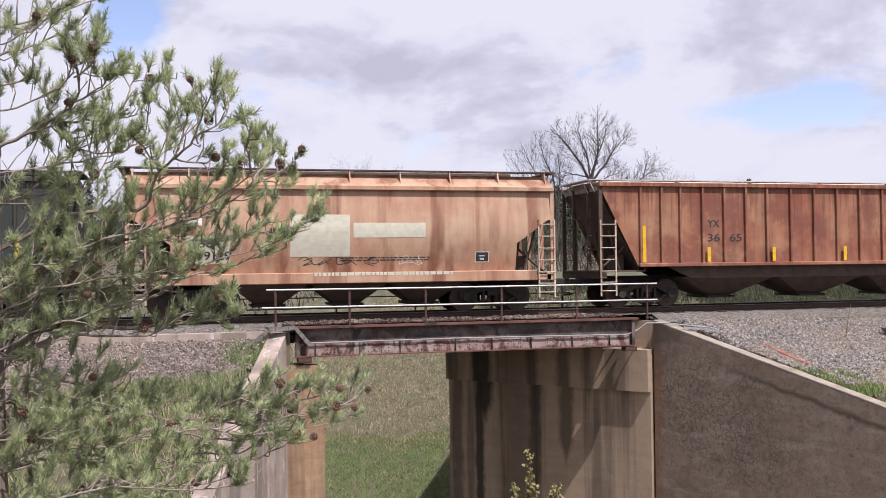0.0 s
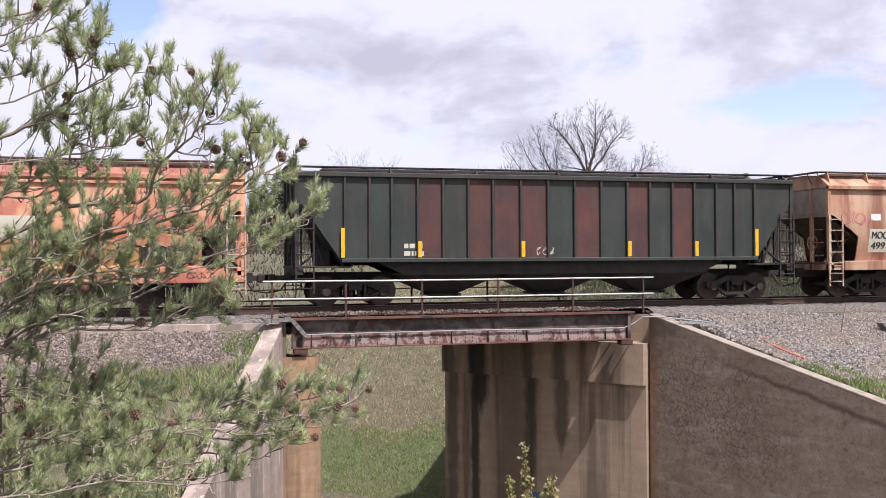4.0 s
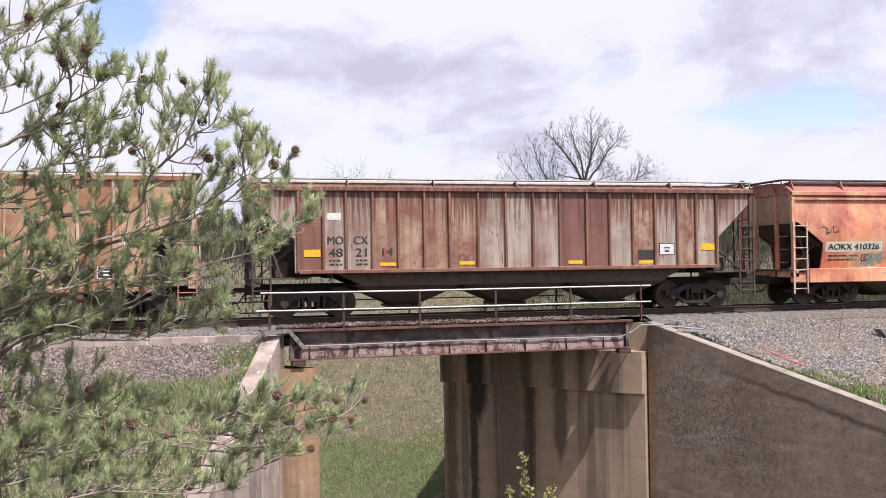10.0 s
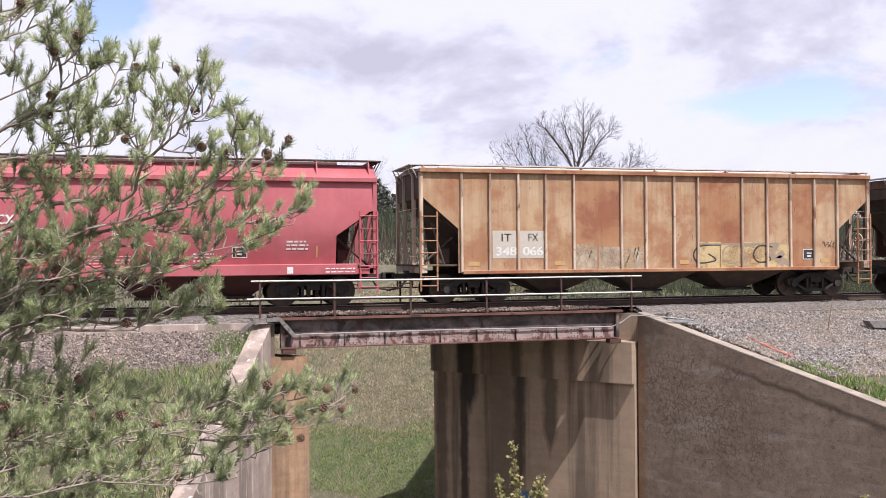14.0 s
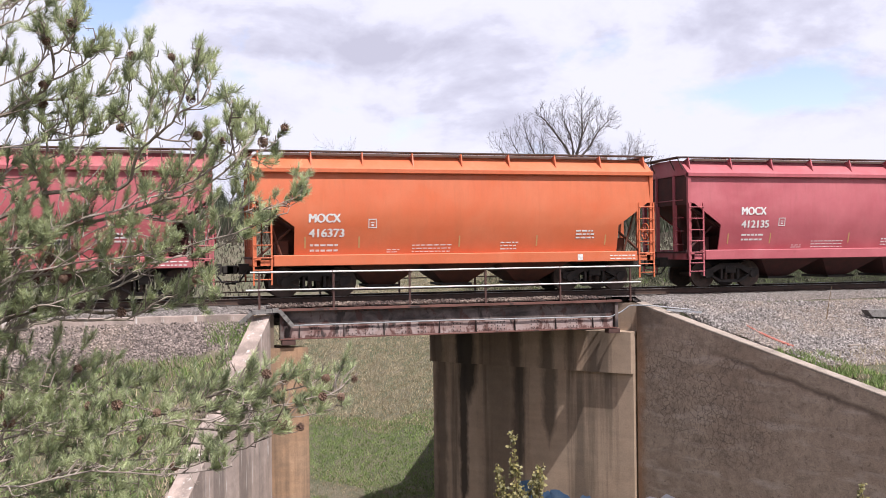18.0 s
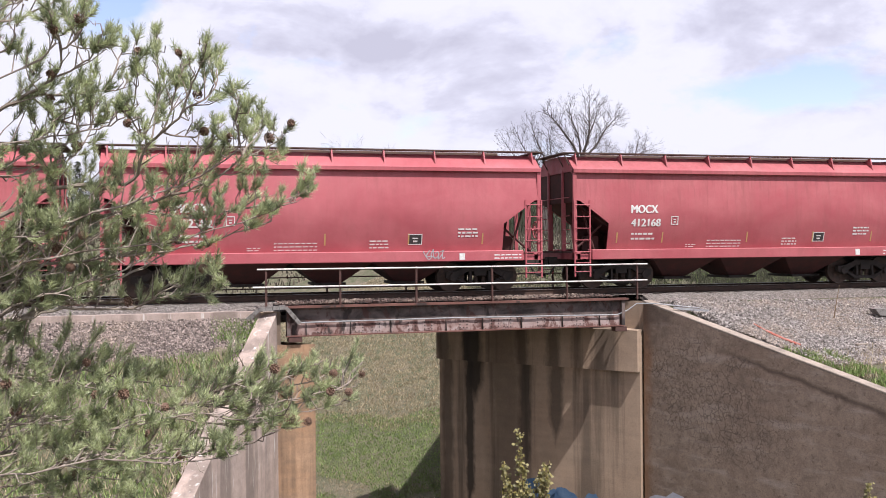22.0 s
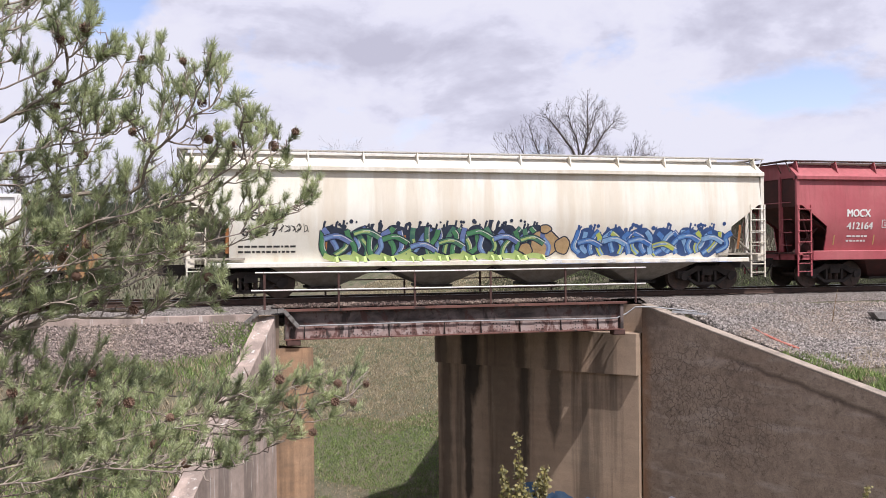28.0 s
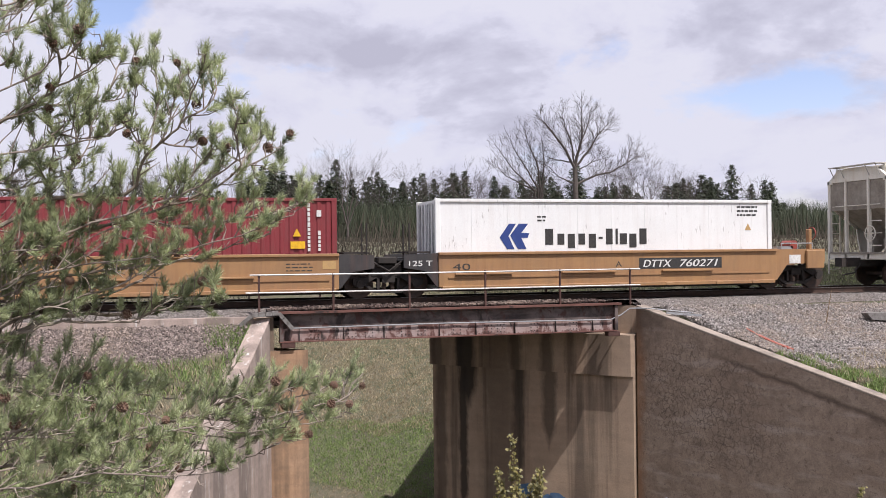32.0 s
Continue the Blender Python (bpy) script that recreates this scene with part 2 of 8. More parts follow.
def concrete(name, base, warm, stain=0.5, crack=0.0, run=0.6, seed=0.0, stains_and_shade=(), salt=0.0):
    k = Tree(name, 0.9)
    sh = (seed, seed * 2, seed * 3)
    big = k.noise(0.45, 6, 0.6, k.vec((1, 1, 1), sh), 0.3)
    c = k.mix(k.ramp(big, (0.3, 0.0), (0.7, 1.0)), base, warm)
    mid = k.noise(2.6, 8, 0.7, k.vec((1, 1, 1), sh), 0.3)
    c = k.mix(k.ramp(mid, (0.35, stain), (0.62, 0.0)), c, tuple(v * 0.55 for v in base))
    runs = k.noise(1.0, 5, 0.6, k.vec((0.95, 0.95, 0.05), sh), 0.15)
    c = k.mix(k.ramp(runs, (0.50, 0.0), (0.60, run)), c, (0.045, 0.035, 0.028))
    if stains_and_shade:                                   # old water stains and painted shade: place along the wall, half width, lower end, depth of tone
        sep = k.t.nodes.new("ShaderNodeSeparateXYZ")
        k.t.links.new(k.co, sep.inputs[0])
        u = k.op("ADD", k.op("MULTIPLY", sep.outputs[0], -0.653), k.op("MULTIPLY", sep.outputs[1], 0.757))
        u = k.op("ADD", u, k.op("MULTIPLY", k.op("SUBTRACT", k.noise(1.0, 5, 0.65, k.vec((2.2, 2.2, 0.9), sh)), 0.5), 0.5))
        for at, half, end, deep in stains_and_shade:
            off = k.op("DIVIDE", k.op("ABSOLUTE", k.op("SUBTRACT", u, at)), half)
            off = k.op("ADD", off, k.op("MAXIMUM", k.op("MULTIPLY", k.op("SUBTRACT", end, sep.outputs[2]), 0.9), 0.0))
            c = k.mix(k.ramp(off, (0.4, deep), (1.45, 0.0)), c, (0.035, 0.027, 0.022))
    if salt:                                    # white lime runs
        lime = k.noise(1.0, 5, 0.65, k.vec((6.0, 6.0, 0.5), sh), 0.3)
        c = k.mix(k.ramp(lime, (0.60, 0.0), (0.66, salt)), c, (0.78, 0.76, 0.72))
    boards = k.noise(1.0, 2, 0.5, k.vec((0.25, 0.25, 5.0), sh))
    c = k.mix(k.ramp(boards, (0.4, 0.10), (0.6, 0.0)), c, (0.09, 0.08, 0.07))
    grain = k.noise(26, 6, 0.7)
    c = k.mix(0.35, c, k.ramp(grain, (0.3, 0.35), (0.7, 1.0)), "MULTIPLY")
    h = k.op("ADD", k.op("MULTIPLY", grain, 0.4), mid)
    if crack:
        v = k.noise(1.4, 4, 0.6, None, 0.3)
        warp = k.t.nodes.new("ShaderNodeVectorMath")
        warp.operation = "ADD"
        k.t.links.new(k.vec((1.7, 1.7, 0.75), sh), warp.inputs[0])
        k.t.links.new(k.ramp(v, (0.2, 0.0), (0.8, 0.55)), warp.inputs[1])
        d = k.cells(3.9, warp.outputs[0], "DISTANCE_TO_EDGE")
        line = k.op("MULTIPLY", k.ramp(d, (0.012, 1.0), (0.055, 0.0)), k.ramp(k.noise(3.4, 4, 0.6, k.vec((1, 1, 0.6), sh)), (0.44, 0.0), (0.60, 1.0)))
        where = k.ramp(k.noise(0.30, 3, 0.5, k.vec((1, 1, 1.2), (3.4 + seed, 0, 0.6))), (0.30, 0.25), (0.50, crack))
        amount = k.op("MULTIPLY", line, where)
        c = k.mix(amount, c, (0.07, 0.048, 0.036))
        h = k.op("SUBTRACT", h, k.op("MULTIPLY", amount, 1.5))
    return k.done(c, h, 0.5, 0.02)


def peeling_steel(name, base, chalk, rust_at=0.5, seed=0.0, bare=(0.15, 0.06, 0.04)):
    """Old bridge paint: chalky coat, bare rust and dark scale in patches."""
    k = Tree(name, 0.8)
    sh = (seed, seed, seed * 2)
    a = k.noise(1.3, 8, 0.62, k.vec((1, 1, 1.6), sh), 0.5)
    c = k.mix(k.ramp(a, (0.38, 0.0), (0.6, 1.0)), base, chalk)
    b = k.noise(3.1, 9, 0.66, k.vec((1, 1, 0.7), sh), 0.4)
    c = k.mix(k.ramp(b, (rust_at, 0.0), (rust_at + 0.06, 0.9)), c, bare)
    d = k.noise(2.0, 7, 0.6, k.vec((1, 1, 0.45), (sh[0] + 5, 2, 1)), 0.5)
    c = k.mix(k.ramp(d, (0.58, 0.0), (0.63, 0.92)), c, (0.028, 0.02, 0.018))
    g = k.noise(40, 4)
    c = k.mix(0.3, c, k.ramp(g, (0.3, 0.4), (0.7, 1.0)), "MULTIPLY")
    return k.done(c, k.op("ADD", b, k.op("MULTIPLY", g, 0.3)), 0.4, 0.012)


def earth(name, a, b, cc, scale=0.5):
    k = Tree(name, 0.95)
    n = k.noise(scale, 8, 0.62, None, 0.4)
    c = k.mix(k.ramp(n, (0.36, 0.0), (0.6, 1.0)), a, b)
    m = k.noise(scale * 5, 8, 0.7)
    c = k.mix(k.ramp(m, (0.42, 0.0), (0.64, 0.8)), c, cc)
    g = k.noise(scale * 50, 5, 0.7)
    c = k.mix(0.5, c, k.ramp(g, (0.3, 0.25), (0.7, 1.0)), "MULTIPLY")
    return k.done(c, k.op("ADD", m, g), 0.8, 0.06)


def gravel_mat(name, light, dark, scale=18.0):
    k = Tree(name, 0.9)
    col = k.cells(scale, None, "F1", "Color")
    sepc = k.t.nodes.new("ShaderNodeSeparateColor")
    k.t.links.new(col, sepc.inputs[0])
    c = k.mix(k.ramp(sepc.outputs[0], (0.1, 0.0), (0.9, 1.0)), dark, light)
    big = k.noise(0.6, 5)
    c = k.mix(k.ramp(big, (0.4, 0.0), (0.7, 0.45)), c, (0.17, 0.13, 0.10))
    d = k.cells(scale, None, "DISTANCE_TO_EDGE")
    c = k.mix(k.ramp(d, (0.0, 0.75), (0.16, 0.0)), c, (0.03, 0.028, 0.025))
    return k.done(c, d, 1.0, 0.05)


def stone_mat(name, light, dark):
    k = Tree(name, 0.9)
    c = k.mix(k.ramp(k.island(), (0.0, 0.0), (1.0, 1.0)), dark, light)
    c = k.mix(k.ramp(k.noise(0.55, 4, 0.6), (0.46, 0.0), (0.62, 0.55)), c, (0.36, 0.285, 0.225))
    return k.done(k.mix(0.4, c, k.ramp(k.noise(30, 4), (0.3, 0.5), (0.7, 1.0)), "MULTIPLY"))


def leaf_mat(name, a, b, rough=0.6, thin=0.0):
    k = Tree(name, rough)
    c = k.mix(k.ramp(k.island(), (0.0, 0.0), (1.0, 1.0)), a, b)
    big = k.noise(1.7, 3)
    c = k.mix(k.ramp(big, (0.35, 0.0), (0.7, 0.35)), c, tuple(v * 0.5 for v in a))
    m = k.done(c)
    if thin:                                    # light also passes through thin leaves
        tr, mx = k.t.nodes.new("ShaderNodeBsdfTranslucent"), k.t.nodes.new("ShaderNodeMixShader")
        k.t.links.new(c, tr.inputs[0])
        mx.inputs[0].default_value = thin
        k.t.links.new(k.b.outputs[0], mx.inputs[1])
        k.t.links.new(tr.outputs[0], mx.inputs[2])
        k.t.links.new(mx.outputs[0], k.t.nodes["Material Output"].inputs[0])
    return m


M_RAIL = plain_paint("rail steel", (0.05, 0.032, 0.025), (0.09, 0.05, 0.035), 6, 0.7, 0.3)
M_SHINE = plain_paint("worn rail head", (0.35, 0.34, 0.33), (0.2, 0.18, 0.16), 4, 0.35, 0.9)
M_TIE = plain_paint("creosoted timber", (0.022, 0.017, 0.014), (0.055, 0.042, 0.034), 7, 0.9)
M_BALLAST = gravel_mat("ballast", (0.352, 0.312, 0.290), (0.088, 0.075, 0.069), 24)
M_BALLAST_L = gravel_mat("brownish ballast", (0.296, 0.234, 0.208), (0.074, 0.056, 0.049), 24)
M_STONE = stone_mat("ballast stones", (0.458, 0.414, 0.387), (0.097, 0.084, 0.077))
M_STONE_L = stone_mat("brownish ballast stones", (0.385, 0.310, 0.277), (0.081, 0.063, 0.055))
M_GIRDER_UP = peeling_steel("girder web paint", (0.035, 0.026, 0.024), (0.15, 0.115, 0.105), 0.54, 1.0, (0.075, 0.032, 0.026))
M_GIRDER_LOW = peeling_steel("girder lower paint", (0.27, 0.17, 0.15), (0.38, 0.30, 0.28), 0.50, 4.0, (0.10, 0.04, 0.032))
M_FLANGE = peeling_steel("flange rust", (0.11, 0.045, 0.035), (0.17, 0.075, 0.06), 0.6, 8.0)
M_DARK_STEEL = plain_paint("black rusty steel", (0.022, 0.018, 0.016), (0.045, 0.03, 0.024), 5, 0.75, 0.2)
M_GALV = plain_paint("galvanised steel", (0.45, 0.46, 0.47), (0.3, 0.3, 0.31), 5, 0.5, 0.5)
M_PALE_RAIL = plain_paint("pale handrail pipe", (0.72, 0.70, 0.68), (0.4, 0.36, 0.33), 3, 0.45, 0.3)
M_POST = plain_paint("rusted post", (0.06, 0.03, 0.025), (0.11, 0.05, 0.04), 7, 0.8)
# the broad band at -6.2 darkens the wall for the shade under the deck
M_ABUT = concrete("tan abutment concrete", (0.46, 0.345, 0.255), (0.41, 0.285, 0.20), 0.35, 0.0, 0.62, 2.0, ((-4.95, 0.48, -3.3, 0.95), (-4.72, 0.22, -7.2, 0.9), (-8.15, 0.36, -4.4, 0.68), (-3.75, 0.3, -9.0, 0.6), (-6.2, 0.95, -9.5, 0.5), (-6.95, 0.3, -5.6, 0.7), (-9.0, 0.2, -2.2, 0.4)))


def cracked_wall(name):
    """Old wing-wall concrete: map cracking over its upper part, a rust-stained joint, a dark seam that follows the sloping top."""
    k = Tree(name, 0.92)
    sep = k.t.nodes.new("ShaderNodeSeparateXYZ")
    k.t.links.new(k.co, sep.inputs[0])
    u = k.op("SUBTRACT", k.op("ADD", k.op("MULTIPLY", sep.outputs[0], 0.42), k.op("MULTIPLY", sep.outputs[1], -0.9075)), 8.287)
    z = sep.outputs[2]
    deep = k.op("SUBTRACT", k.op("SUBTRACT", -0.34, k.op("MULTIPLY", u, 0.268)), z)      # metres below the sloping top
    big = k.noise(0.5, 6, 0.6, k.vec((1, 1, 1.2), (3, 1, 0)), 0.3)
    c = k.mix(k.ramp(big, (0.34, 0.0), (0.66, 1.0)), (0.425, 0.325, 0.25), (0.33, 0.24, 0.18))
    mid = k.noise(3.2, 8, 0.7, None, 0.3)
    c = k.mix(k.ramp(mid, (0.36, 0.75), (0.6, 0.0)), c, (0.22, 0.165, 0.13))
    pale = k.noise(1.0, 5, 0.6, k.vec((0.7, 0.7, 3.2), (1, 4, 2)), 0.2)
    c = k.mix(k.ramp(pale, (0.52, 0.0), (0.68, 0.5)), c, (0.52, 0.43, 0.365))
    speck = k.noise(7.5, 7, 0.7, None, 0.2)
    c = k.mix(k.ramp(speck, (0.57, 0.0), (0.67, 0.55)), c, (0.085, 0.058, 0.042))
    warp = k.t.nodes.new("ShaderNodeVectorMath")
    warp.operation = "ADD"
    k.t.links.new(k.vec((1, 1, 0.8), (0.3, 0, 0)), warp.inputs[0])
    k.t.links.new(k.ramp(k.noise(4.5, 4, 0.6), (0.2, 0.0), (0.8, 0.28)), warp.inputs[1])
    d = k.cells(5.2, warp.outputs[0], "DISTANCE_TO_EDGE")
    wide = k.noise(9.0, 3)
    line = k.ramp(k.op("SUBTRACT", d, k.op("MULTIPLY", wide, 0.06)), (0.0, 1.0), (0.045, 0.0))
    eu = k.op("DIVIDE", k.op("SUBTRACT", u, 2.3), 3.0)
    ez = k.op("DIVIDE", k.op("SUBTRACT", deep, 2.2), 2.0)
    where = k.op("ADD", k.op("ADD", k.op("MULTIPLY", eu, eu), k.op("MULTIPLY", ez, ez)), k.op("MULTIPLY", k.op("SUBTRACT", k.noise(1.1, 4, 0.6), 0.5), 2.6))
    amount = k.op("MULTIPLY", line, k.ramp(where, (0.2, 0.6), (2.2, 0.08)))
    c = k.mix(amount, c, (0.06, 0.042, 0.032))
    wavy = k.op("ADD", deep, k.op("MULTIPLY", k.op("SUBTRACT", k.noise(1.6, 5, 0.6), 0.5), 0.35))
    seam = k.op("MULTIPLY", k.ramp(k.op("ABSOLUTE", k.op("SUBTRACT", wavy, 0.62)), (0.02, 1.0), (0.13, 0.0)), k.ramp(k.op("MULTIPLY", u, 0.1), (0.22, 0.0), (0.42, 0.75)))
    c = k.mix(seam, c, (0.10, 0.07, 0.052))
    stain = k.op("ADD", u, k.op("MULTIPLY", k.op("SUBTRACT", k.noise(2.0, 5, 0.65, k.vec((1, 1, 0.6))), 0.5), 0.7))
    c = k.mix(k.ramp(stain, (0.05, 0.65), (0.30, 0.0)), c, (0.27, 0.13, 0.06))
    # darker towards the upper end beside the abutment, with a ragged edge
    top_corner = k.op("ADD", k.op("ADD", k.op("MULTIPLY", u, 0.55), k.op("MULTIPLY", deep, 0.4)), k.op("MULTIPLY", k.op("SUBTRACT", k.noise(2.6, 6, 0.65), 0.5), 1.2))
    c = k.mix(k.ramp(top_corner, (0.35, 0.7), (0.95, 0.0)), c, (0.12, 0.085, 0.065))
    grain = k.noise(26, 6, 0.7)
    c = k.mix(0.4, c, k.ramp(grain, (0.3, 0.3), (0.7, 1.0)), "MULTIPLY")
    h = k.op("SUBTRACT", k.op("ADD", k.op("MULTIPLY", grain, 0.4), mid), k.op("MULTIPLY", amount, 1.5))
    return k.done(c, h, 0.5, 0.02)


M_WING = cracked_wall("grey-brown cracked concrete")
M_WING_L = concrete("pale pinkish concrete", (0.50, 0.40, 0.35), (0.42, 0.32, 0.27), 0.65, 0.0, 0.45, 9.0, (), 0.6)
M_PIER = concrete("orange-stained concrete", (0.47, 0.31, 0.20), (0.42, 0.24, 0.13), 0.75, 0.0, 0.55, 12.0)
M_COPING = concrete("bleached coping", (0.42, 0.35, 0.29), (0.33, 0.27, 0.22), 0.9, 0.0, 0.3, 15.0)
M_GROUND = earth("rough grass and soil", (0.115, 0.105, 0.062), (0.075, 0.088, 0.04), (0.19, 0.155, 0.11), 0.35)
M_CAR_DARK = plain_paint("grimy black underframe", (0.018, 0.015, 0.013), (0.04, 0.03, 0.025), 4, 0.8)
M_WHEEL = plain_paint("wheel steel", (0.05, 0.038, 0.03), (0.1, 0.06, 0.045), 8, 0.55, 0.4)
M_WHITE_MARK = plain_paint("white stencil paint", (0.74, 0.74, 0.72), (0.5, 0.48, 0.45), 14, 0.7)
M_DARK_MARK = plain_paint("black stencil paint", (0.02, 0.02, 0.022), (0.05, 0.045, 0.04), 12, 0.7)
M_YELLOW = plain_paint("yellow reflector", (0.80, 0.48, 0.02), (0.6, 0.33, 0.02), 8, 0.4)


# ---- mesh helpers ----
def part(name, bm, material, parent=None, label="", at=None):
    me = bpy.data.meshes.new(name)
    bm.to_mesh(me)
    bm.free()
    me.materials.append(material)
    ob = new(name, me)
    if parent:
        ob.parent = parent
    if at:
        ob.location = at
    if label:
        tagged(ob, label)
    return ob


def box(bm, x0, x1, y0, y1, z0, z1, bevel=0.0):
    v = [bm.verts.new((x, y, z)) for x in (x0, x1) for y in (y0, y1) for z in (z0, z1)]
    f = [bm.faces.new([v[i] for i in q]) for q in ((0, 1, 3, 2), (4, 6, 7, 5), (0, 4, 5, 1), (2, 3, 7, 6), (0, 2, 6, 4), (1, 5, 7, 3))]
    if bevel:
        e = list({e for q in f for e in q.edges})
        bmesh.ops.bevel(bm, geom=e, offset=bevel, segments=1, affect="EDGES")
    return v


def prism(bm, poly, y0, y1, axis="y"):
    """A polygon in x, z pulled from y0 to y1 (axis y), or one in y, z pulled along x."""
    def at(p, d):
        return (p[0], d, p[1]) if axis == "y" else (d, p[0], p[1])
    a = [bm.verts.new(at(p, y0)) for p in poly]
    b = [bm.verts.new(at(p, y1)) for p in poly]
    n = len(poly)
    bm.faces.new(a)
    bm.faces.new(b[::-1])
    for i in range(n):
        bm.faces.new((a[i], b[i], b[(i + 1) % n], a[(i + 1) % n]))
    bmesh.ops.recalc_face_normals(bm, faces=bm.faces[:])


def tube(bm, pts, r, n=8, r_end=None):
    """A round bar through the points, tapering from r to r_end."""
    pts = [Vector(p) for p in pts]
    rings = []
    r_end = r if r_end is None else r_end
    for i, p in enumerate(pts):
        d = (pts[min(i + 1, len(pts) - 1)] - pts[max(i - 1, 0)]).normalized()
        a = d.orthogonal().normalized() if i == 0 else (a - a.dot(d) * d).normalized()
        b = d.cross(a)
        rr = r + (r_end - r) * i / max(1, len(pts) - 1)
        rings.append([bm.verts.new(p + rr * (math.cos(q) * a + math.sin(q) * b)) for q in (2 * math.pi * k / n for k in range(n))])
    for u, v in zip(rings, rings[1:]):
        for k in range(n):
            bm.faces.new((u[k], u[(k + 1) % n], v[(k + 1) % n], v[k]))
    bm.faces.new(rings[0][::-1])
    bm.faces.new(rings[-1])


def disc(bm, c, r, y0, y1, n=20):
    """A round plate facing y."""
    a = [bm.verts.new((c[0] + r * math.cos(2 * math.pi * k / n), y0, c[1] + r * math.sin(2 * math.pi * k / n))) for k in range(n)]
    b = [bm.verts.new((v.co.x, y1, v.co.z)) for v in a]
    bm.faces.new(a)
    bm.faces.new(b[::-1])
    for k in range(n):
        bm.faces.new((a[k], b[k], b[(k + 1) % n], a[(k + 1) % n]))


def mesh_of(name, fill, material, parent=None, label="", at=None):
    bm = bmesh.new()
    fill(bm)
    return part(name, bm, material, parent, label, at)


def boxed(name, material, parent, *b, label="", bevel=0.0):
    bm = bmesh.new()
    box(bm, *b, bevel=bevel)
    return part(name, bm, material, parent, label)


def empty(name, at=(0, 0, 0)):
    ob = new(name)
    ob.location = at
    return ob


def letters(name, text, size, x, y, z, material, parent, width=None, bold=0.0, label="", slant=0.0):
    """Flat lettering on the near side of a thing: lower left corner at x, z, standing proud at y."""
    cu = bpy.data.curves.new(name, "FONT")
    cu.body, cu.size, cu.shear = text, size, slant
    ob = bpy.data.objects.new(name, cu)
    scene.collection.objects.link(ob)
    bpy.context.view_layer.update()
    me = bpy.data.meshes.new_from_object(ob)
    bpy.data.objects.remove(ob)
    me.name = name
    xs = [v.co.x for v in me.vertices]
    k = width / (max(xs) - min(xs)) if width else 1.0
    left = min(xs)
    for v in me.vertices:
        v.co = Vector((x + (v.co.x - left) * k, y, z + v.co.y))
    if bold:                                    # struck three times, a little apart, for heavy letters
        co = [v.co.copy() for v in me.vertices]
        polys = [tuple(p.vertices) for p in me.polygons]
        n = len(co)
        me = bpy.data.meshes.new(name)
        me.from_pydata([c + Vector((bold * s, -0.0006 * i, bold * s * 0.4)) for i, s in enumerate((0, -1, 1))  for c in co], [], [tuple(v + n * i for v in p) for i in range(3) for p in polys])
    me.materials.append(material)
    out = new(name, me)
    out.parent = parent
    if label:
        tagged(out, label)
    return out


# ---- ground ----
FLOOR = -10.0                                   # the road cutting's bottom
Q_LEFT, Q_RIGHT = 1.15, 9.07                    # faces of the two abutments, along the normal (0.757, 0.653)
WING_R = (Vector((14.37, -2.44)), Vector((0.42, -0.9075)), 0.268)
SEAT_STEP = 0.2                                 # how far the bridge seat stands proud of the wall below
WING_L = (Vector((2.72, -2.62)), Vector((-0.36, -0.933)), 0.52)


def side_of(wing, x, y):
    """How far a point lies behind a wing wall's face (positive: on the bank's side of the right wing, left of the left one)."""
    d = Vector((x, y)) - wing[0]
    return d.x * -wing[1].y + d.y * wing[1].x


def height(x, y):
    q = 0.757 * x + 0.653 * y
    bump = 0.10 * noise.noise(Vector((x * 0.35, y * 0.35, 0.3))) + 0.05 * noise.noise(Vector((x * 1.1, y * 1.1, 2.3)))
    if y >= 2.9:                                # beyond the track
        field = -0.45 - 0.22 * min(y - 2.9, 2.5) + 0.075 * max(0.0, min(y - 8, 45)) + 0.01 * max(0.0, min(y - 53, 200))
        cut = max(FLOOR + 0.66 * (Q_LEFT - q - 0.2), -8.5 + 0.45 * (q - Q_RIGHT - 2.2), FLOOR)
        return min(field, cut) + bump * min(1.0, (y - 2.9) / 3)
    if y > -2.62:                               # under the track and the bridge
        if Q_LEFT - 0.7 < q < Q_RIGHT + 0.7:
            return FLOOR
        return -0.42
    hill = min(-0.2, -0.2 - 0.78 * (y + 28.6)) if y > -28.6 else -0.2
    right = side_of(WING_R, x, y)
    left = -side_of(WING_L, x, y)
    run = -2.62 - y
    if right > 0.55:
        bank = max(FLOOR, -0.52 - 0.295 * run - 0.02 * max(0.0, right - 1))
        rise = bump * min(1.0, run * 0.6)
    elif left > 0.55:
        bank = max(FLOOR, -0.66 - 0.50 * run - (0.10 * max(0.0, run - 2.2)))
        rise = bump * min(1.0, run * 0.6)
    else:
        bank, rise = FLOOR, bump * 0.5
    return max(bank, hill) + rise


def sheet(name, xs, ys, fn, material, lift=0.0):
    verts = [(x, y, fn(x, y) + lift) for y in ys for x in xs]
    n = len(xs)
    faces = [(j * n + i, j * n + i + 1, (j + 1) * n + i + 1, (j + 1) * n + i) for j in range(len(ys) - 1) for i in range(n - 1)]
    me = bpy.data.meshes.new(name)
    me.from_pydata(verts, [], faces)
    me.materials.append(material)
    for p in me.polygons:
        p.use_smooth = True
    return new(name, me)


def steps(*spans):
    out = []
    for a, b, d in spans:
        n = max(1, round((b - a) / d))
        out += [a + (b - a) * i / n for i in range(n)]
    return out + [spans[-1][1]]


gx = steps((-1500, -300, 300), (-300, -60, 20), (-60, -22, 2), (-22, 36, 0.4), (36, 80, 2), (80, 300, 20), (300, 1500, 300))
gy = steps((-900, -100, 200), (-100, -34, 6), (-34, -14, 0.6), (-14, 30, 0.4), (30, 80, 2), (80, 400, 20), (400, 2400, 400))
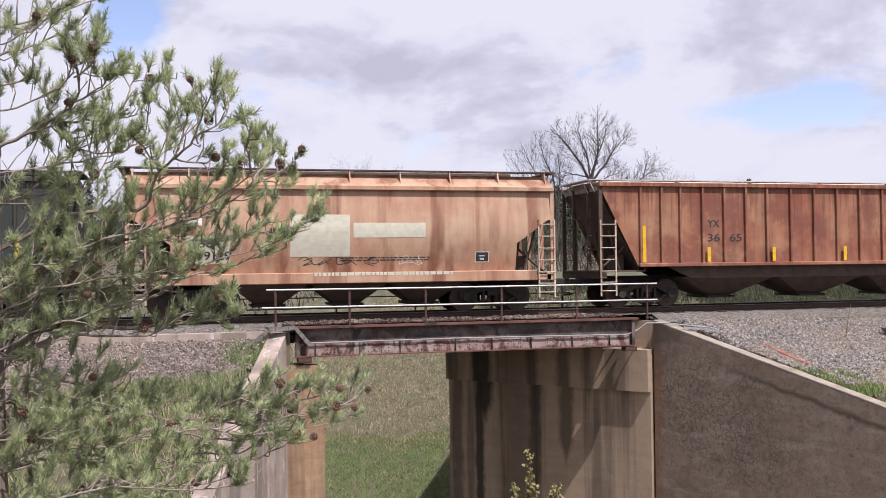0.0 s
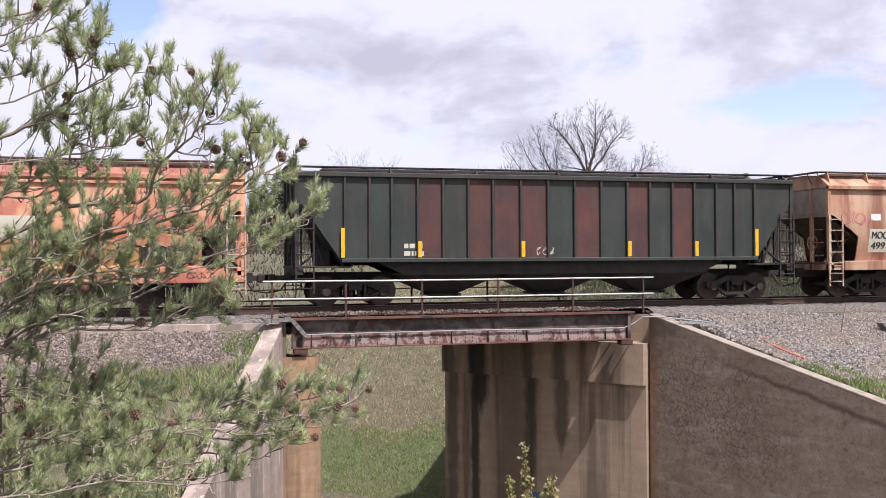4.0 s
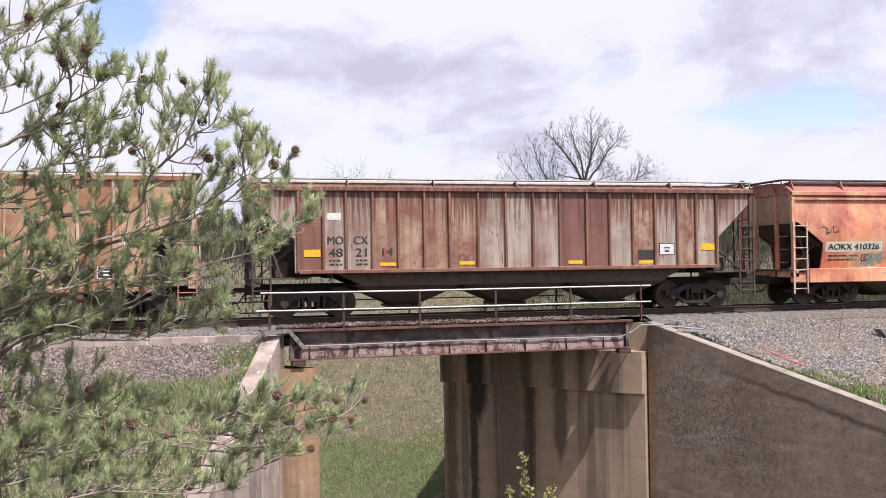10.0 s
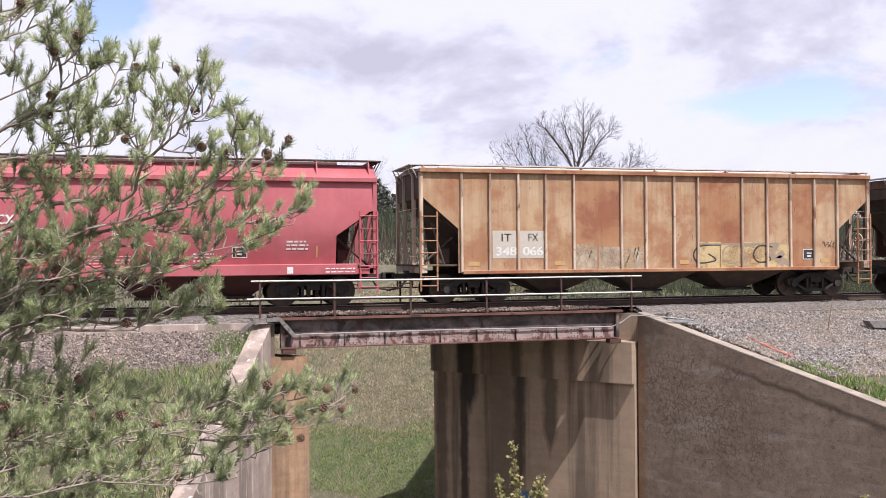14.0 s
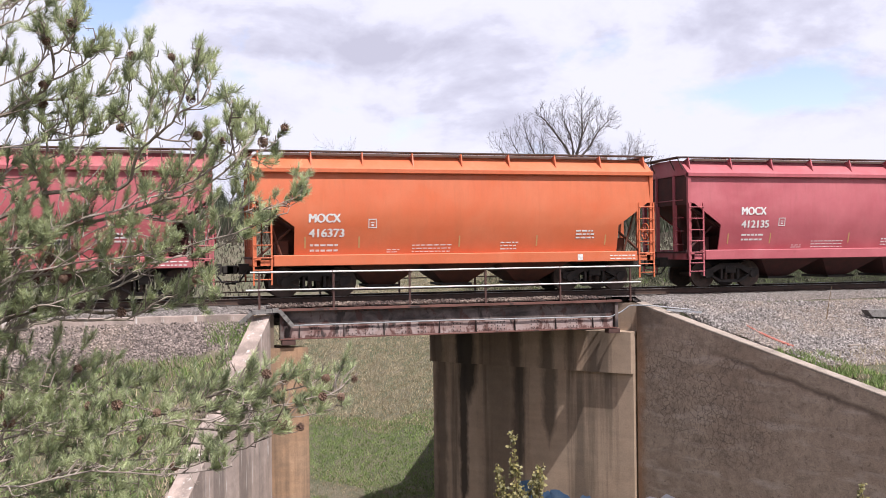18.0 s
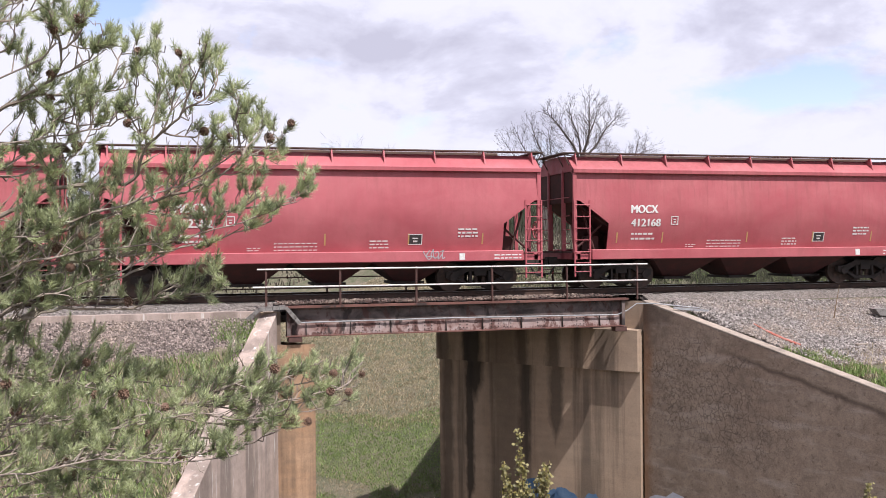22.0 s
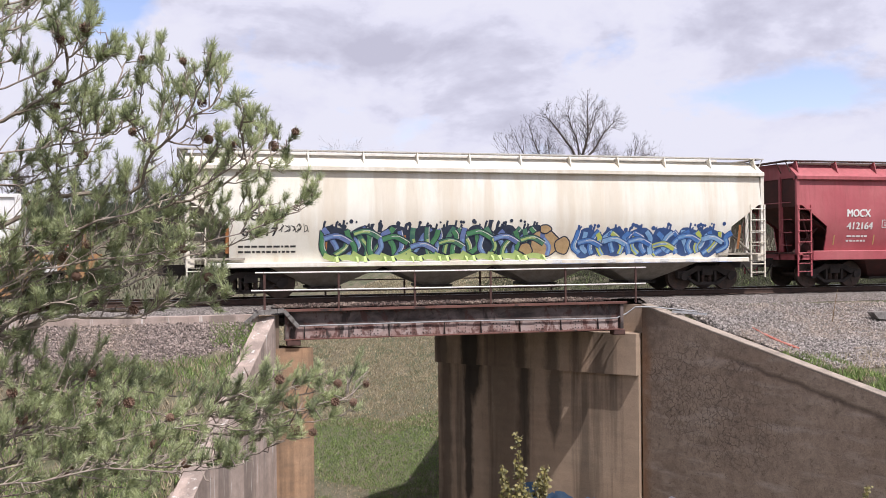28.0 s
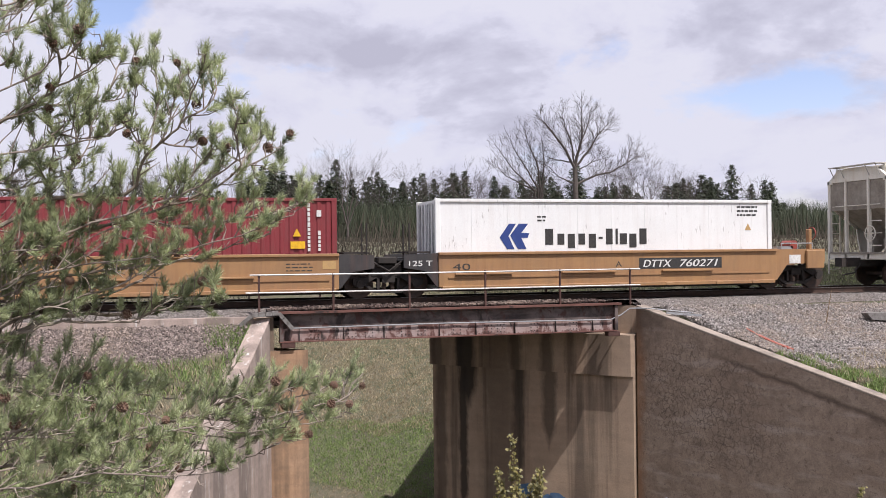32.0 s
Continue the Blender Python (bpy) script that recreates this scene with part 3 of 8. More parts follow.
ground = tagged(sheet("ground", gx, gy, height, M_GROUND), "rough grassy ground with a railway bank and a road cutting", "ground", kind="structure")

# ballast lying on both shoulders of the bank
def ballast_z(x, y):
    top = -0.2 if abs(y) < 1.9 else -0.2 - 0.42 * (abs(y) - 1.9)
    return top + 0.03 * noise.noise(Vector((x * 2.1, y * 2.1, 0)))


def near_ballast(x, y):
    """The near shoulder: stones spill down the bank to the copings of the wing walls."""
    rough = 0.04 * noise.noise(Vector((x * 1.3, y * 1.3, 4)))
    a = -0.30 - 0.36 * max(0.0, -1.9 - y)
    run = -2.62 - y
    if run < 0:
        return a + rough
    tuck = 0.0
    if x < 5:                                   # the lower edge runs out under the grass
        tuck = 0.24 * max(0.0, 0.5 - (y + 4.0 - 0.22 * (x - 0.8) - 0.5 * noise.noise(Vector((x * 0.5, 3, 0)))))
    return height(x, y) + 0.03 + 0.12 * max(0.0, 1 - run / 2.5) + rough * min(1.0, run) - tuck


def ballast_strip(name, x0, x1, y0, y1, fn, keep):
    """A strip of ballast, trimmed to where keep(x, y) holds."""
    xs, ys = steps((x0, x1, 0.35)), steps((y0, y1, 0.3))
    n = len(xs)
    verts = [(x, y, fn(x, y)) for y in ys for x in xs]
    faces = [(j * n + i, j * n + i + 1, (j + 1) * n + i + 1, (j + 1) * n + i) for j in range(len(ys) - 1) for i in range(n - 1)
             if keep((xs[i] + xs[i + 1]) / 2, (ys[j] + ys[j + 1]) / 2)]
    me = bpy.data.meshes.new(name)
    me.from_pydata(verts, [], faces)
    me.materials.append(M_BALLAST)
    for p in me.polygons:
        p.use_smooth = True
    return new(name, me)


def keep_right(x, y):
    return side_of(WING_R, x, y) > 0.45 and y > -7.6 - 0.5 * noise.noise(Vector((x * 0.4, 0, 0)))


def keep_left(x, y):
    return -side_of(WING_L, x, y) > 0.45 and y > -4.0 + 0.22 * (x - 0.8) + 0.5 * noise.noise(Vector((x * 0.5, 3, 0)))


tagged(ballast_strip("ballast_shoulder_right", 13.2, 60, -10, -1.5, near_ballast, keep_right), "grey crushed-stone ballast on the bank's shoulder", "ballast", kind="structure")
left_bank = tagged(ballast_strip("ballast_shoulder_left", -40, 3.4, -7, -1.5, near_ballast, keep_left), "pinkish grey crushed-stone ballast on the bank's shoulder", "ballast", kind="structure")
left_bank.data.materials[0] = M_BALLAST_L
tagged(ballast_strip("ballast_bed", -60, 70, -2.43, 3.4, ballast_z, lambda x, y: not (13.3 < x < 14.65 and y < -1.75)), "grey ballast bed under the sleepers", "ballast", kind="structure")


def stones(name, spots, label):
    """Loose stones, each a rough little block, in one mesh."""
    rnd = random.Random(5)
    verts, faces = [], []
    base = [(-1, -1, -1), (1, -1, -1), (1, 1, -1), (-1, 1, -1), (-1, -1, 1), (1, -1, 1), (1, 1, 1), (-1, 1, 1)]
    quads = [(0, 3, 2, 1), (4, 5, 6, 7), (0, 1, 5, 4), (1, 2, 6, 5), (2, 3, 7, 6), (3, 0, 4, 7)]
    for x, y, z in spots:
        r = rnd.uniform(0.014, 0.036)
        m = Euler((rnd.uniform(0, 3), rnd.uniform(0, 3), rnd.uniform(0, 3))).to_matrix()
        k = len(verts)
        for b in base:
            p = m @ Vector((b[0] * r * rnd.uniform(0.6, 1.1), b[1] * r * rnd.uniform(0.5, 1), b[2] * r * rnd.uniform(0.4, 0.9)))
            verts.append((x + p.x, y + p.y, z + p.z))
        faces += [tuple(k + i for i in q) for q in quads]
    me = bpy.data.meshes.new(name)
    me.from_pydata(verts, [], faces)
    me.materials.append(M_STONE)
    return tagged(new(name, me), label, "stones", kind="stuff")


def stone_spots(n, x0, x1, y0, y1, keep, seed):
    rnd = random.Random(seed)
    out = []
    while len(out) < n:
        x, y = rnd.uniform(x0, x1), rnd.uniform(y0, y1)
        if keep(x, y):
            out.append((x, y, near_ballast(x, y) + 0.012))
    return out


stones("loose_ballast", stone_spots(17000, 13.6, 27, -8, -1.5, keep_right, 1), "loose grey ballast stones on the bank")
stones("loose_ballast", stone_spots(9000, -7, 3.2, -6, -1.5, keep_left, 2), "loose brownish ballast stones on the bank").data.materials[0] = M_STONE_L

# ---- track ----
track = tagged(empty("railway_track"), "single railway track of rusty rails on dark timber sleepers", "railway track", kind="structure")
for side in (-1, 1):
    def rail(bm, s=side):
        prism(bm, [(s * 0.7525 + a, b) for a, b in ((-0.076, -0.185), (0.076, -0.185), (0.076, -0.172), (0.012, -0.15), (0.009, -0.045), (0.036, -0.032), (0.036, -0.006), (-0.036, -0.006), (-0.036, -0.032), (-0.009, -0.045), (-0.012, -0.15), (-0.076, -0.172))], -60, 75, "x")
    r = mesh_of("rail", rail, M_RAIL, track)
    def head(bm, s=side):
        box(bm, -60, 75, s * 0.7525 - 0.03, s * 0.7525 + 0.03, -0.006, 0.0)
    mesh_of("rail_head", head, M_SHINE, r, "bright worn running surface")
tie = bmesh.new()
box(tie, -0.11, 0.11, -1.3, 1.3, -0.36, -0.185, 0.01)
tie0 = part("sleeper", tie, M_TIE, track)
tie0.location = (-24, 0, 0)
for i in range(1, 140):
    t2 = new("sleeper", tie0.data)
    t2.parent = track
    t2.location = (-24 + 0.52 * i, 0.02 * math.sin(i * 7.1), 0)

# ---- bridge ----
bridge = tagged(empty("girder_bridge"), "short riveted plate-girder railway bridge with peeling paint and a pipe handrail", "bridge", kind="structure")
GX0, GX1, GY = 2.98, 13.66, -2.6
boxed("girder_web", M_GIRDER_UP, bridge, GX0, GX1, GY + 0.02, GY + 0.05, -1.1, -0.3, label="dark mottled girder web")
boxed("lower_plate", M_GIRDER_LOW, bridge, GX0 + 0.12, GX1 - 0.2, GY - 0.012, GY + 0.02, -1.09, -0.74, label="chalky pink lower flange plate")
boxed("top_flange", M_FLANGE, bridge, GX0 - 0.1, GX1 + 0.04, GY - 0.17, GY + 0.06, -0.30, -0.235, label="rusty red top flange")
boxed("bottom_flange", M_FLANGE, bridge, GX0, GX1 - 0.1, GY - 0.13, GY + 0.18, -1.125, -1.09, label="rusty red bottom flange")
boxed("far_girder", M_DARK_STEEL, bridge, 0.2, 11.2, 2.55, 2.6, -1.1, -0.3)
boxed("deck_plate", M_DARK_STEEL, bridge, GX0 - 0.3, GX1 - 0.42, GY + 0.2, 2.5, -0.62, -0.5)
for k in range(8):
    boxed("floor_beam", M_DARK_STEEL, bridge, 3.4 + k * 1.38, 3.5 + k * 1.38, GY + 0.05, 2.55, -1.0, -0.62)
M_DECK = gravel_mat("stained deck ballast", (0.17, 0.115, 0.098), (0.045, 0.032, 0.028), 24)
tagged(ballast_strip("ballast_deck", GX0 - 0.3, GX1 - 0.4, GY + 0.04, -0.9, lambda x, y: -0.20 + 0.03 * noise.noise(Vector((x * 2.3, y * 2.3, 7))), lambda x, y: True), "dark rust-stained ballast on the bridge deck", "ballast", kind="structure").data.materials[0] = M_DECK
rnd_d = random.Random(12)
stones("deck_stones", [(rnd_d.uniform(GX0 - 0.2, GX1 - 0.42), GY + 0.04 + 1.5 * rnd_d.random() ** 2, -0.185 + rnd_d.uniform(0, 0.03)) for _ in range(1800)], "dark stones along the edge of the bridge deck").data.materials[0] = stone_mat("stained deck stones", (0.15, 0.10, 0.085), (0.035, 0.025, 0.022))
# stiffeners and splice plates with rivets
for k, x in enumerate((3.55, 4.85, 6.05, 7.75, 8.9, 10.15, 11.5, 12.75)):
    def gus(bm, x=x):
        prism(bm, [(GY - 0.115, -1.088), (GY - 0.02, -1.088), (GY - 0.02, -0.72), (GY - 0.04, -0.72)], x - 0.008, x + 0.008, "x")
    mesh_of("stiffener", gus, M_DARK_STEEL, bridge)
for k, x in enumerate((4.0, 5.1, 5.6, 6.7, 7.2, 8.3, 9.3, 9.7, 10.8, 12.1)):
    pl = boxed("splice_plate", M_GIRDER_LOW, bridge, x - 0.17, x + 0.17, GY - 0.022, GY - 0.012, -1.06, -0.78)
    def rivets(bm, x=x):
        for i in range(3):
            for j in range(3):
                if (i, j) != (1, 1):
                    cx, cz = x - 0.11 + i * 0.11, -1.02 + j * 0.1
                    disc(bm, (cx, cz), 0.019, GY - 0.034, GY - 0.022, 7)
    mesh_of("rivet_cluster", rivets, M_DARK_STEEL, pl)
def web_rivets(bm):
    x = GX0 + 0.2
    while x < GX1 - 0.2:
        disc(bm, (x, -0.36), 0.017, GY + 0.004, GY + 0.02, 6)
        disc(bm, (x + 0.07, -1.065), 0.017, GY - 0.026, GY - 0.012, 6)
        x += 0.16
mesh_of("rivet_row", web_rivets, M_FLANGE, bridge)
for x in (GX0 + 0.06, GX1 - 0.12):
    boxed("end_stiffener", M_GIRDER_UP, bridge, x - 0.05, x + 0.05, GY - 0.12, GY + 0.02, -1.09, -0.3)
for x in (GX0 + 0.25, GX1 - 0.2):
    boxed("bearing", M_POST, bridge, x - 0.2, x + 0.2, GY - 0.12, GY + 0.2, -1.29, -1.125, bevel=0.02)
# handrail
for x in (2.42, 4.56, 6.85, 9.23, 11.68, 14.08):
    def post(bm, x=x):
        box(bm, x - 0.032, x + 0.032, GY - 0.015, GY + 0.01, -0.3, 0.86)
        box(bm, x - 0.032, x - 0.02, GY - 0.055, GY - 0.015, -0.3, 0.86)
    mesh_of("handrail_post", post, M_POST, bridge)
for z in (0.825, 0.315):
    def pipe(bm, z=z):
        tube(bm, [(2.16 if z > 0.5 else 2.04, GY - 0.03, z), (6.85, GY - 0.03, z - 0.012), (11.7, GY - 0.03, z - 0.004), (14.42, GY - 0.03, z)], 0.024, 8)
    mesh_of("handrail_pipe", pipe, M_PALE_RAIL, bridge, "pale pipe rail")
for x in (4.95, 7.75, 10.55, 13.3):             # the far side's handrail
    mesh_of("handrail_post", lambda bm: box(bm, x - 0.032, x + 0.032, 2.62, 2.66, -0.3, 0.86), M_POST, bridge)
for z in (0.82, 0.42, 0.05):
    mesh_of("handrail_pipe", lambda bm: tube(bm, [(1.2, 2.6, z), (13.6, 2.6, z)], 0.022, 7), M_POST, bridge, "dull pipe rail of the far side")
# conduit along the girder
def conduit(bm):
    tube(bm, [(3.3, GY - 0.08, -0.72), (8, GY - 0.08, -0.71), (13.35, GY - 0.08, -0.76), (13.7, GY - 0.1, -0.62), (14.0, GY - 0.12, -0.42), (14.5, GY - 0.3, -0.42), (15.9, -3.3, -0.58)], 0.02, 7)
mesh_of("conduit", conduit, M_GALV, bridge, "thin grey cable conduit clipped to the girder")
def trough(bm):
    for a, b in (((2.2, GY - 0.16, -0.31), (2.95, GY - 0.16, -0.26)), ((2.95, GY - 0.16, -0.26), (3.36, GY - 0.14, -0.74)), ((2.2, GY - 0.16, -0.31), (1.7, GY - 0.1, -0.75))):
        a, b = Vector(a), Vector(b)
        d = (b - a).normalized()
        up = Vector((0, 1, 0)).cross(d).normalized() * 0.055
        w = Vector((0, 0.07, 0))
        n = max(2, round((b - a).length / 0.2))
        for k in range(n):                      # short lapped covers
            g = 1.0 + 0.10 * (k % 2)
            ends = a.lerp(b, (k + 0.03) / n), a.lerp(b, (k + 0.97) / n)
            q = [bm.verts.new(p + s1 * up * g + s2 * w * g) for p in ends for s1 in (-1, 1) for s2 in (-1, 1)]
            for f in ((0, 1, 3, 2), (4, 6, 7, 5), (0, 4, 5, 1), (2, 3, 7, 6), (0, 2, 6, 4), (1, 5, 7, 3)):
                bm.faces.new([q[i] for i in f])
M_TROUGH = plain_paint("weathered grey trough steel", (0.30, 0.285, 0.27), (0.11, 0.095, 0.085), 7, 0.7, 0.3)
mesh_of("cable_trough", trough, M_TROUGH, bridge, "bent weathered cable trough with lapped covers")

# ---- abutments and wing walls ----
ALONG = Vector((-0.653, 0.757))                 # the road's line under the bridge
NRM = Vector((0.757, 0.653))


def wall_block(bm, foot, length, thick, z0, z1, way=ALONG, nrm=NRM):
    """An upright wall from foot along way; its thickness goes along nrm."""
    pts = [foot, foot + way * length, foot + way * length + nrm * thick, foot + nrm * thick]
    a = [bm.verts.new((p.x, p.y, z0)) for p in pts]
    b = [bm.verts.new((p.x, p.y, z1)) for p in pts]
    bm.faces.new(a[::-1])
    bm.faces.new(b)
    for i in range(4):
        bm.faces.new((a[i], a[(i + 1) % 4], b[(i + 1) % 4], b[i]))
    bmesh.ops.recalc_face_normals(bm, faces=bm.faces[:])


right = tagged(empty("abutment_right"), "tan concrete bridge abutment streaked with dark water stains and painted shade", "abutment", kind="structure")
foot = Vector((14.06, -2.62))
mesh_of("breast_wall", lambda bm: wall_block(bm, foot + NRM * SEAT_STEP, 7.75, 1.6, FLOOR - 0.5, -2.62), M_ABUT, right)
mesh_of("bridge_seat", lambda bm: wall_block(bm, foot, 7.75, 1.3, -2.62, -1.29), M_ABUT, right, "projecting seat course")
mesh_of("back_wall", lambda bm: wall_block(bm, foot + NRM * 0.75, 6.3, 0.8, -1.29, -0.4), M_ABUT, right)
left = tagged(empty("abutment_left"), "orange-stained concrete bridge abutment", "abutment", kind="structure")
lfoot = Vector((3.80, -2.62))
mesh_of("breast_wall", lambda bm: wall_block(bm, lfoot, 7.75, 1.5, FLOOR - 0.5, -1.36, ALONG, Vector((-1, 0))), M_PIER, left)
mesh_of("back_wall", lambda bm: wall_block(bm, lfoot - Vector((0.98, -0.02)), 7.75, 0.8, -1.36, -0.4, ALONG, Vector((-1, 0))), M_ABUT, left)


def wing(name, w, thick, length, z_top, back, material, label):
    """A sloping wing wall with a coping, its face plane through w[0]."""
    ob = tagged(empty(name), label, "wing wall", kind="structure")
    p, d, m = w
    n = Vector((-d.y, d.x)) * back
    def fill(bm):
        quad = [p, p + d * length, p + d * length + n * 1.1, p + n * 1.1]
        tops = [z_top - 0.07, z_top - 0.07 - m * length] * 2
        tops = [tops[0], tops[1], tops[1], tops[0]]
        a = [bm.verts.new((q.x, q.y, FLOOR - 0.6)) for q in quad]
        b = [bm.verts.new((q.x, q.y, max(z, FLOOR - 0.3) - (0.35 if i > 1 else 0))) for i, (q, z) in enumerate(zip(quad, tops))]
        bm.faces.new(a[::-1])
        bm.faces.new(b)
        for i in range(4):
            bm.faces.new((a[i], a[(i + 1) % 4], b[(i + 1) % 4], b[i]))
        bmesh.ops.recalc_face_normals(bm, faces=bm.faces[:])
    mesh_of("wall_body", fill, material, ob)
    def cope(bm):
        quad = [p - n * 0.006, p + d * length - n * 0.006, p + d * length + n * thick, p + n * thick]
        tops = [z_top, z_top - m * length, z_top - m * length, z_top]
        a = [bm.verts.new((q.x, q.y, z - 0.07)) for q, z in zip(quad, tops)]
        b = [bm.verts.new((q.x, q.y, z)) for q, z in zip(quad, tops)]
        bm.faces.new(a[::-1])
        bm.faces.new(b)
        for i in range(4):
            bm.faces.new((a[i], a[(i + 1) % 4], b[(i + 1) % 4], b[i]))
        bmesh.ops.recalc_face_normals(bm, faces=bm.faces[:])
        bmesh.ops.bevel(bm, geom=bm.edges[:], offset=0.015, segments=1, affect="EDGES")
    mesh_of("coping", cope, M_COPING if back > 0 else M_WING_L, ob, "bleached sloping coping")
    return ob


# unseen wall behind the abutment, added to throw a shadow on the bank
mesh_of("far_wing", lambda bm: wall_block(bm, Vector((9.98, 2.5)), 6.0, 0.5, FLOOR - 0.5, -0.42, Vector((0.49, 0.872)), Vector((0.872, -0.49))), M_ABUT, right)
wing_r = wing("wing_wall_right", WING_R, 0.42, 15, -0.34, 1, M_WING, "grey cracked concrete wing wall with a sloping top")
wing("wing_wall_left", WING_L, 0.5, 11, -0.42, -1, M_WING_L, "pale pinkish concrete wing wall with a sloping top")
boxed("approach_kerb", M_WING_L, left, -4.5, 2.25, GY - 0.1, GY + 0.25, -0.66, -0.36, label="low tan concrete kerb beside the track")


# ---- rolling stock ----
CARS = []                                       # (thing, its middle along the train)
WHEELSETS = []
DIA = 0.914


def wheelset_mesh():
    bm = bmesh.new()
    for s in (-1, 1):
        disc(bm, (0, 0), DIA / 2, s * 0.69, s * 0.80, 28)
        disc(bm, (0, 0), DIA / 2 + 0.025, s * 0.67, s * 0.69, 28)
        disc(bm, (0, 0), 0.13, s * 0.80, s * 0.86, 14)
        for k in range(6):                      # raised web between rim and hub
            a = k * math.pi / 3
            box(bm, *sorted((0.15 * math.cos(a) - 0.03, 0.33 * math.cos(a) + 0.03)), *sorted((s * 0.80, s * 0.812)), *sorted((0.15 * math.sin(a) - 0.03, 0.33 * math.sin(a) + 0.03)))
    tube(bm, [(0, -1.12, 0), (0, 1.12, 0)], 0.08, 10)
    me = bpy.data.meshes.new("wheelset")
    bm.to_mesh(me)
    bm.free()
    me.materials.append(M_WHEEL)
    return me


def sideframe_mesh():
    bm = bmesh.new()
    for s in (-1, 1):
        y0, y1 = sorted((s * 0.93, s * 1.10))
        top = [(-1.12, 0.62), (-0.75, 0.66), (-0.42, 0.82), (0.42, 0.82), (0.75, 0.66), (1.12, 0.62), (1.12, 0.44), (0.98, 0.36), (0.8, 0.42), (0.4, 0.64), (-0.4, 0.64), (-0.8, 0.42), (-0.98, 0.36), (-1.12, 0.44)]
        prism(bm, top, y0, y1)
        bottom = [(-0.82, 0.44), (-0.42, 0.17), (0.42, 0.17), (0.82, 0.44), (0.7, 0.44), (0.38, 0.27), (-0.38, 0.27), (-0.7, 0.44)]
        prism(bm, bottom, y0, y1)
        for x in (-0.36, 0.28):
            box(bm, x, x + 0.08, y0, y1, 0.24, 0.66)
        for x in (-0.89, 0.89):
            disc(bm, (x, 0.457), 0.13, s * 1.02, s * 1.16, 14)
    box(bm, -0.2, 0.2, -1.14, 1.14, 0.5, 0.72)
    me = bpy.data.meshes.new("side_frames")
    bm.to_mesh(me)
    bm.free()
    me.materials.append(M_CAR_DARK)
    return me


def spring_mesh():
    bm = bmesh.new()
    rings = []
    for k in range(24):                         # coils: a body that swells and narrows
        r = 0.08 if k % 4 in (1, 2) else 0.056
        rings.append([bm.verts.new((r * math.cos(a * math.pi / 4), r * math.sin(a * math.pi / 4), 0.27 + k * 0.01)) for a in range(8)])
    for u, v in zip(rings, rings[1:]):
        for a in range(8):
            bm.faces.new((u[a], u[(a + 1) % 8], v[(a + 1) % 8], v[a]))
    me = bpy.data.meshes.new("spring")
    bm.to_mesh(me)
    bm.free()
    me.materials.append(M_WHEEL)
    return me


WHEELSET, SIDEFRAME, SPRINGS = wheelset_mesh(), sideframe_mesh(), spring_mesh()


def truck(thing, x):
    """A bogie under a car: side frames and bolster, springs, two wheelsets that roll."""
    t = new("bogie", SIDEFRAME)
    t.parent, t.location = thing, (x, 0, 0)
    for y in (-1.0, 1.0):
        for dx in (-0.13, 0.13):
            sp = new("spring", SPRINGS)
            sp.parent, sp.location = t, (dx, y, 0)
    for dx in (-0.89, 0.89):
        w = new("wheelset", WHEELSET)
        w.parent = t
        WHEELSETS.append((w, dx))
    return t


def coupler(thing, x, way):
    def fill(bm):
        box(bm, *sorted((x, x + way * 0.52)), -0.09, 0.09, 0.80, 0.96, 0.01)
        box(bm, *sorted((x + way * 0.45, x + way * 0.80)), -0.17, 0.13, 0.74, 1.0, 0.03)
        tube(bm, [(x + way * 0.05, -0.25, 0.85), (x + way * 0.3, -0.27, 0.5), (x + way * 0.72, -0.1, 0.42)], 0.03, 6)
    mesh_of("coupler", fill, M_CAR_DARK, thing, "dark cast coupler with hanging air hose")


def ladder(thing, material, x0, x1, y, z0, z1, n, name="ladder"):
    def fill(bm):
        for x in (x0, x1):
            box(bm, x - 0.025, x + 0.025, y - 0.02, y + 0.02, z0, z1)
        for k in range(n):
            z = z0 + (z1 - z0) * (k + 0.6) / n
            tube(bm, [(x0, y - 0.03, z), (x1, y - 0.03, z)], 0.016, 6)
    mesh_of(name, fill, material, thing)


def solid_sheet(bm, rows, thick):
    """A plate: rows of points on its outer face, given depth towards y = 0."""
    s = 1 if rows[0][0][1] < 0 else -1
    out = [[bm.verts.new(p) for p in r] for r in rows]
    inn = [[bm.verts.new((p[0], p[1] + s * thick, p[2])) for p in r] for r in rows]
    n, m = len(rows), len(rows[0])
    for i in range(n - 1):
        for j in range(m - 1):
            bm.faces.new((out[i][j], out[i][j + 1], out[i + 1][j + 1], out[i + 1][j]))
            bm.faces.new((inn[i][j], inn[i + 1][j], inn[i + 1][j + 1], inn[i][j + 1]))
    def rim(*vs):                               # its own corners, so that the rim stays sharp
        bm.faces.new([bm.verts.new(v.co) for v in vs])
    for i in range(n - 1):
        for j in (0, m - 1):
            rim(out[i][j], out[i + 1][j], inn[i + 1][j], inn[i][j])
    for j in range(m - 1):
        for i in (0, n - 1):
            rim(out[i][j], inn[i][j], inn[i][j + 1], out[i][j + 1])
    bmesh.ops.recalc_face_normals(bm, faces=bm.faces[:])


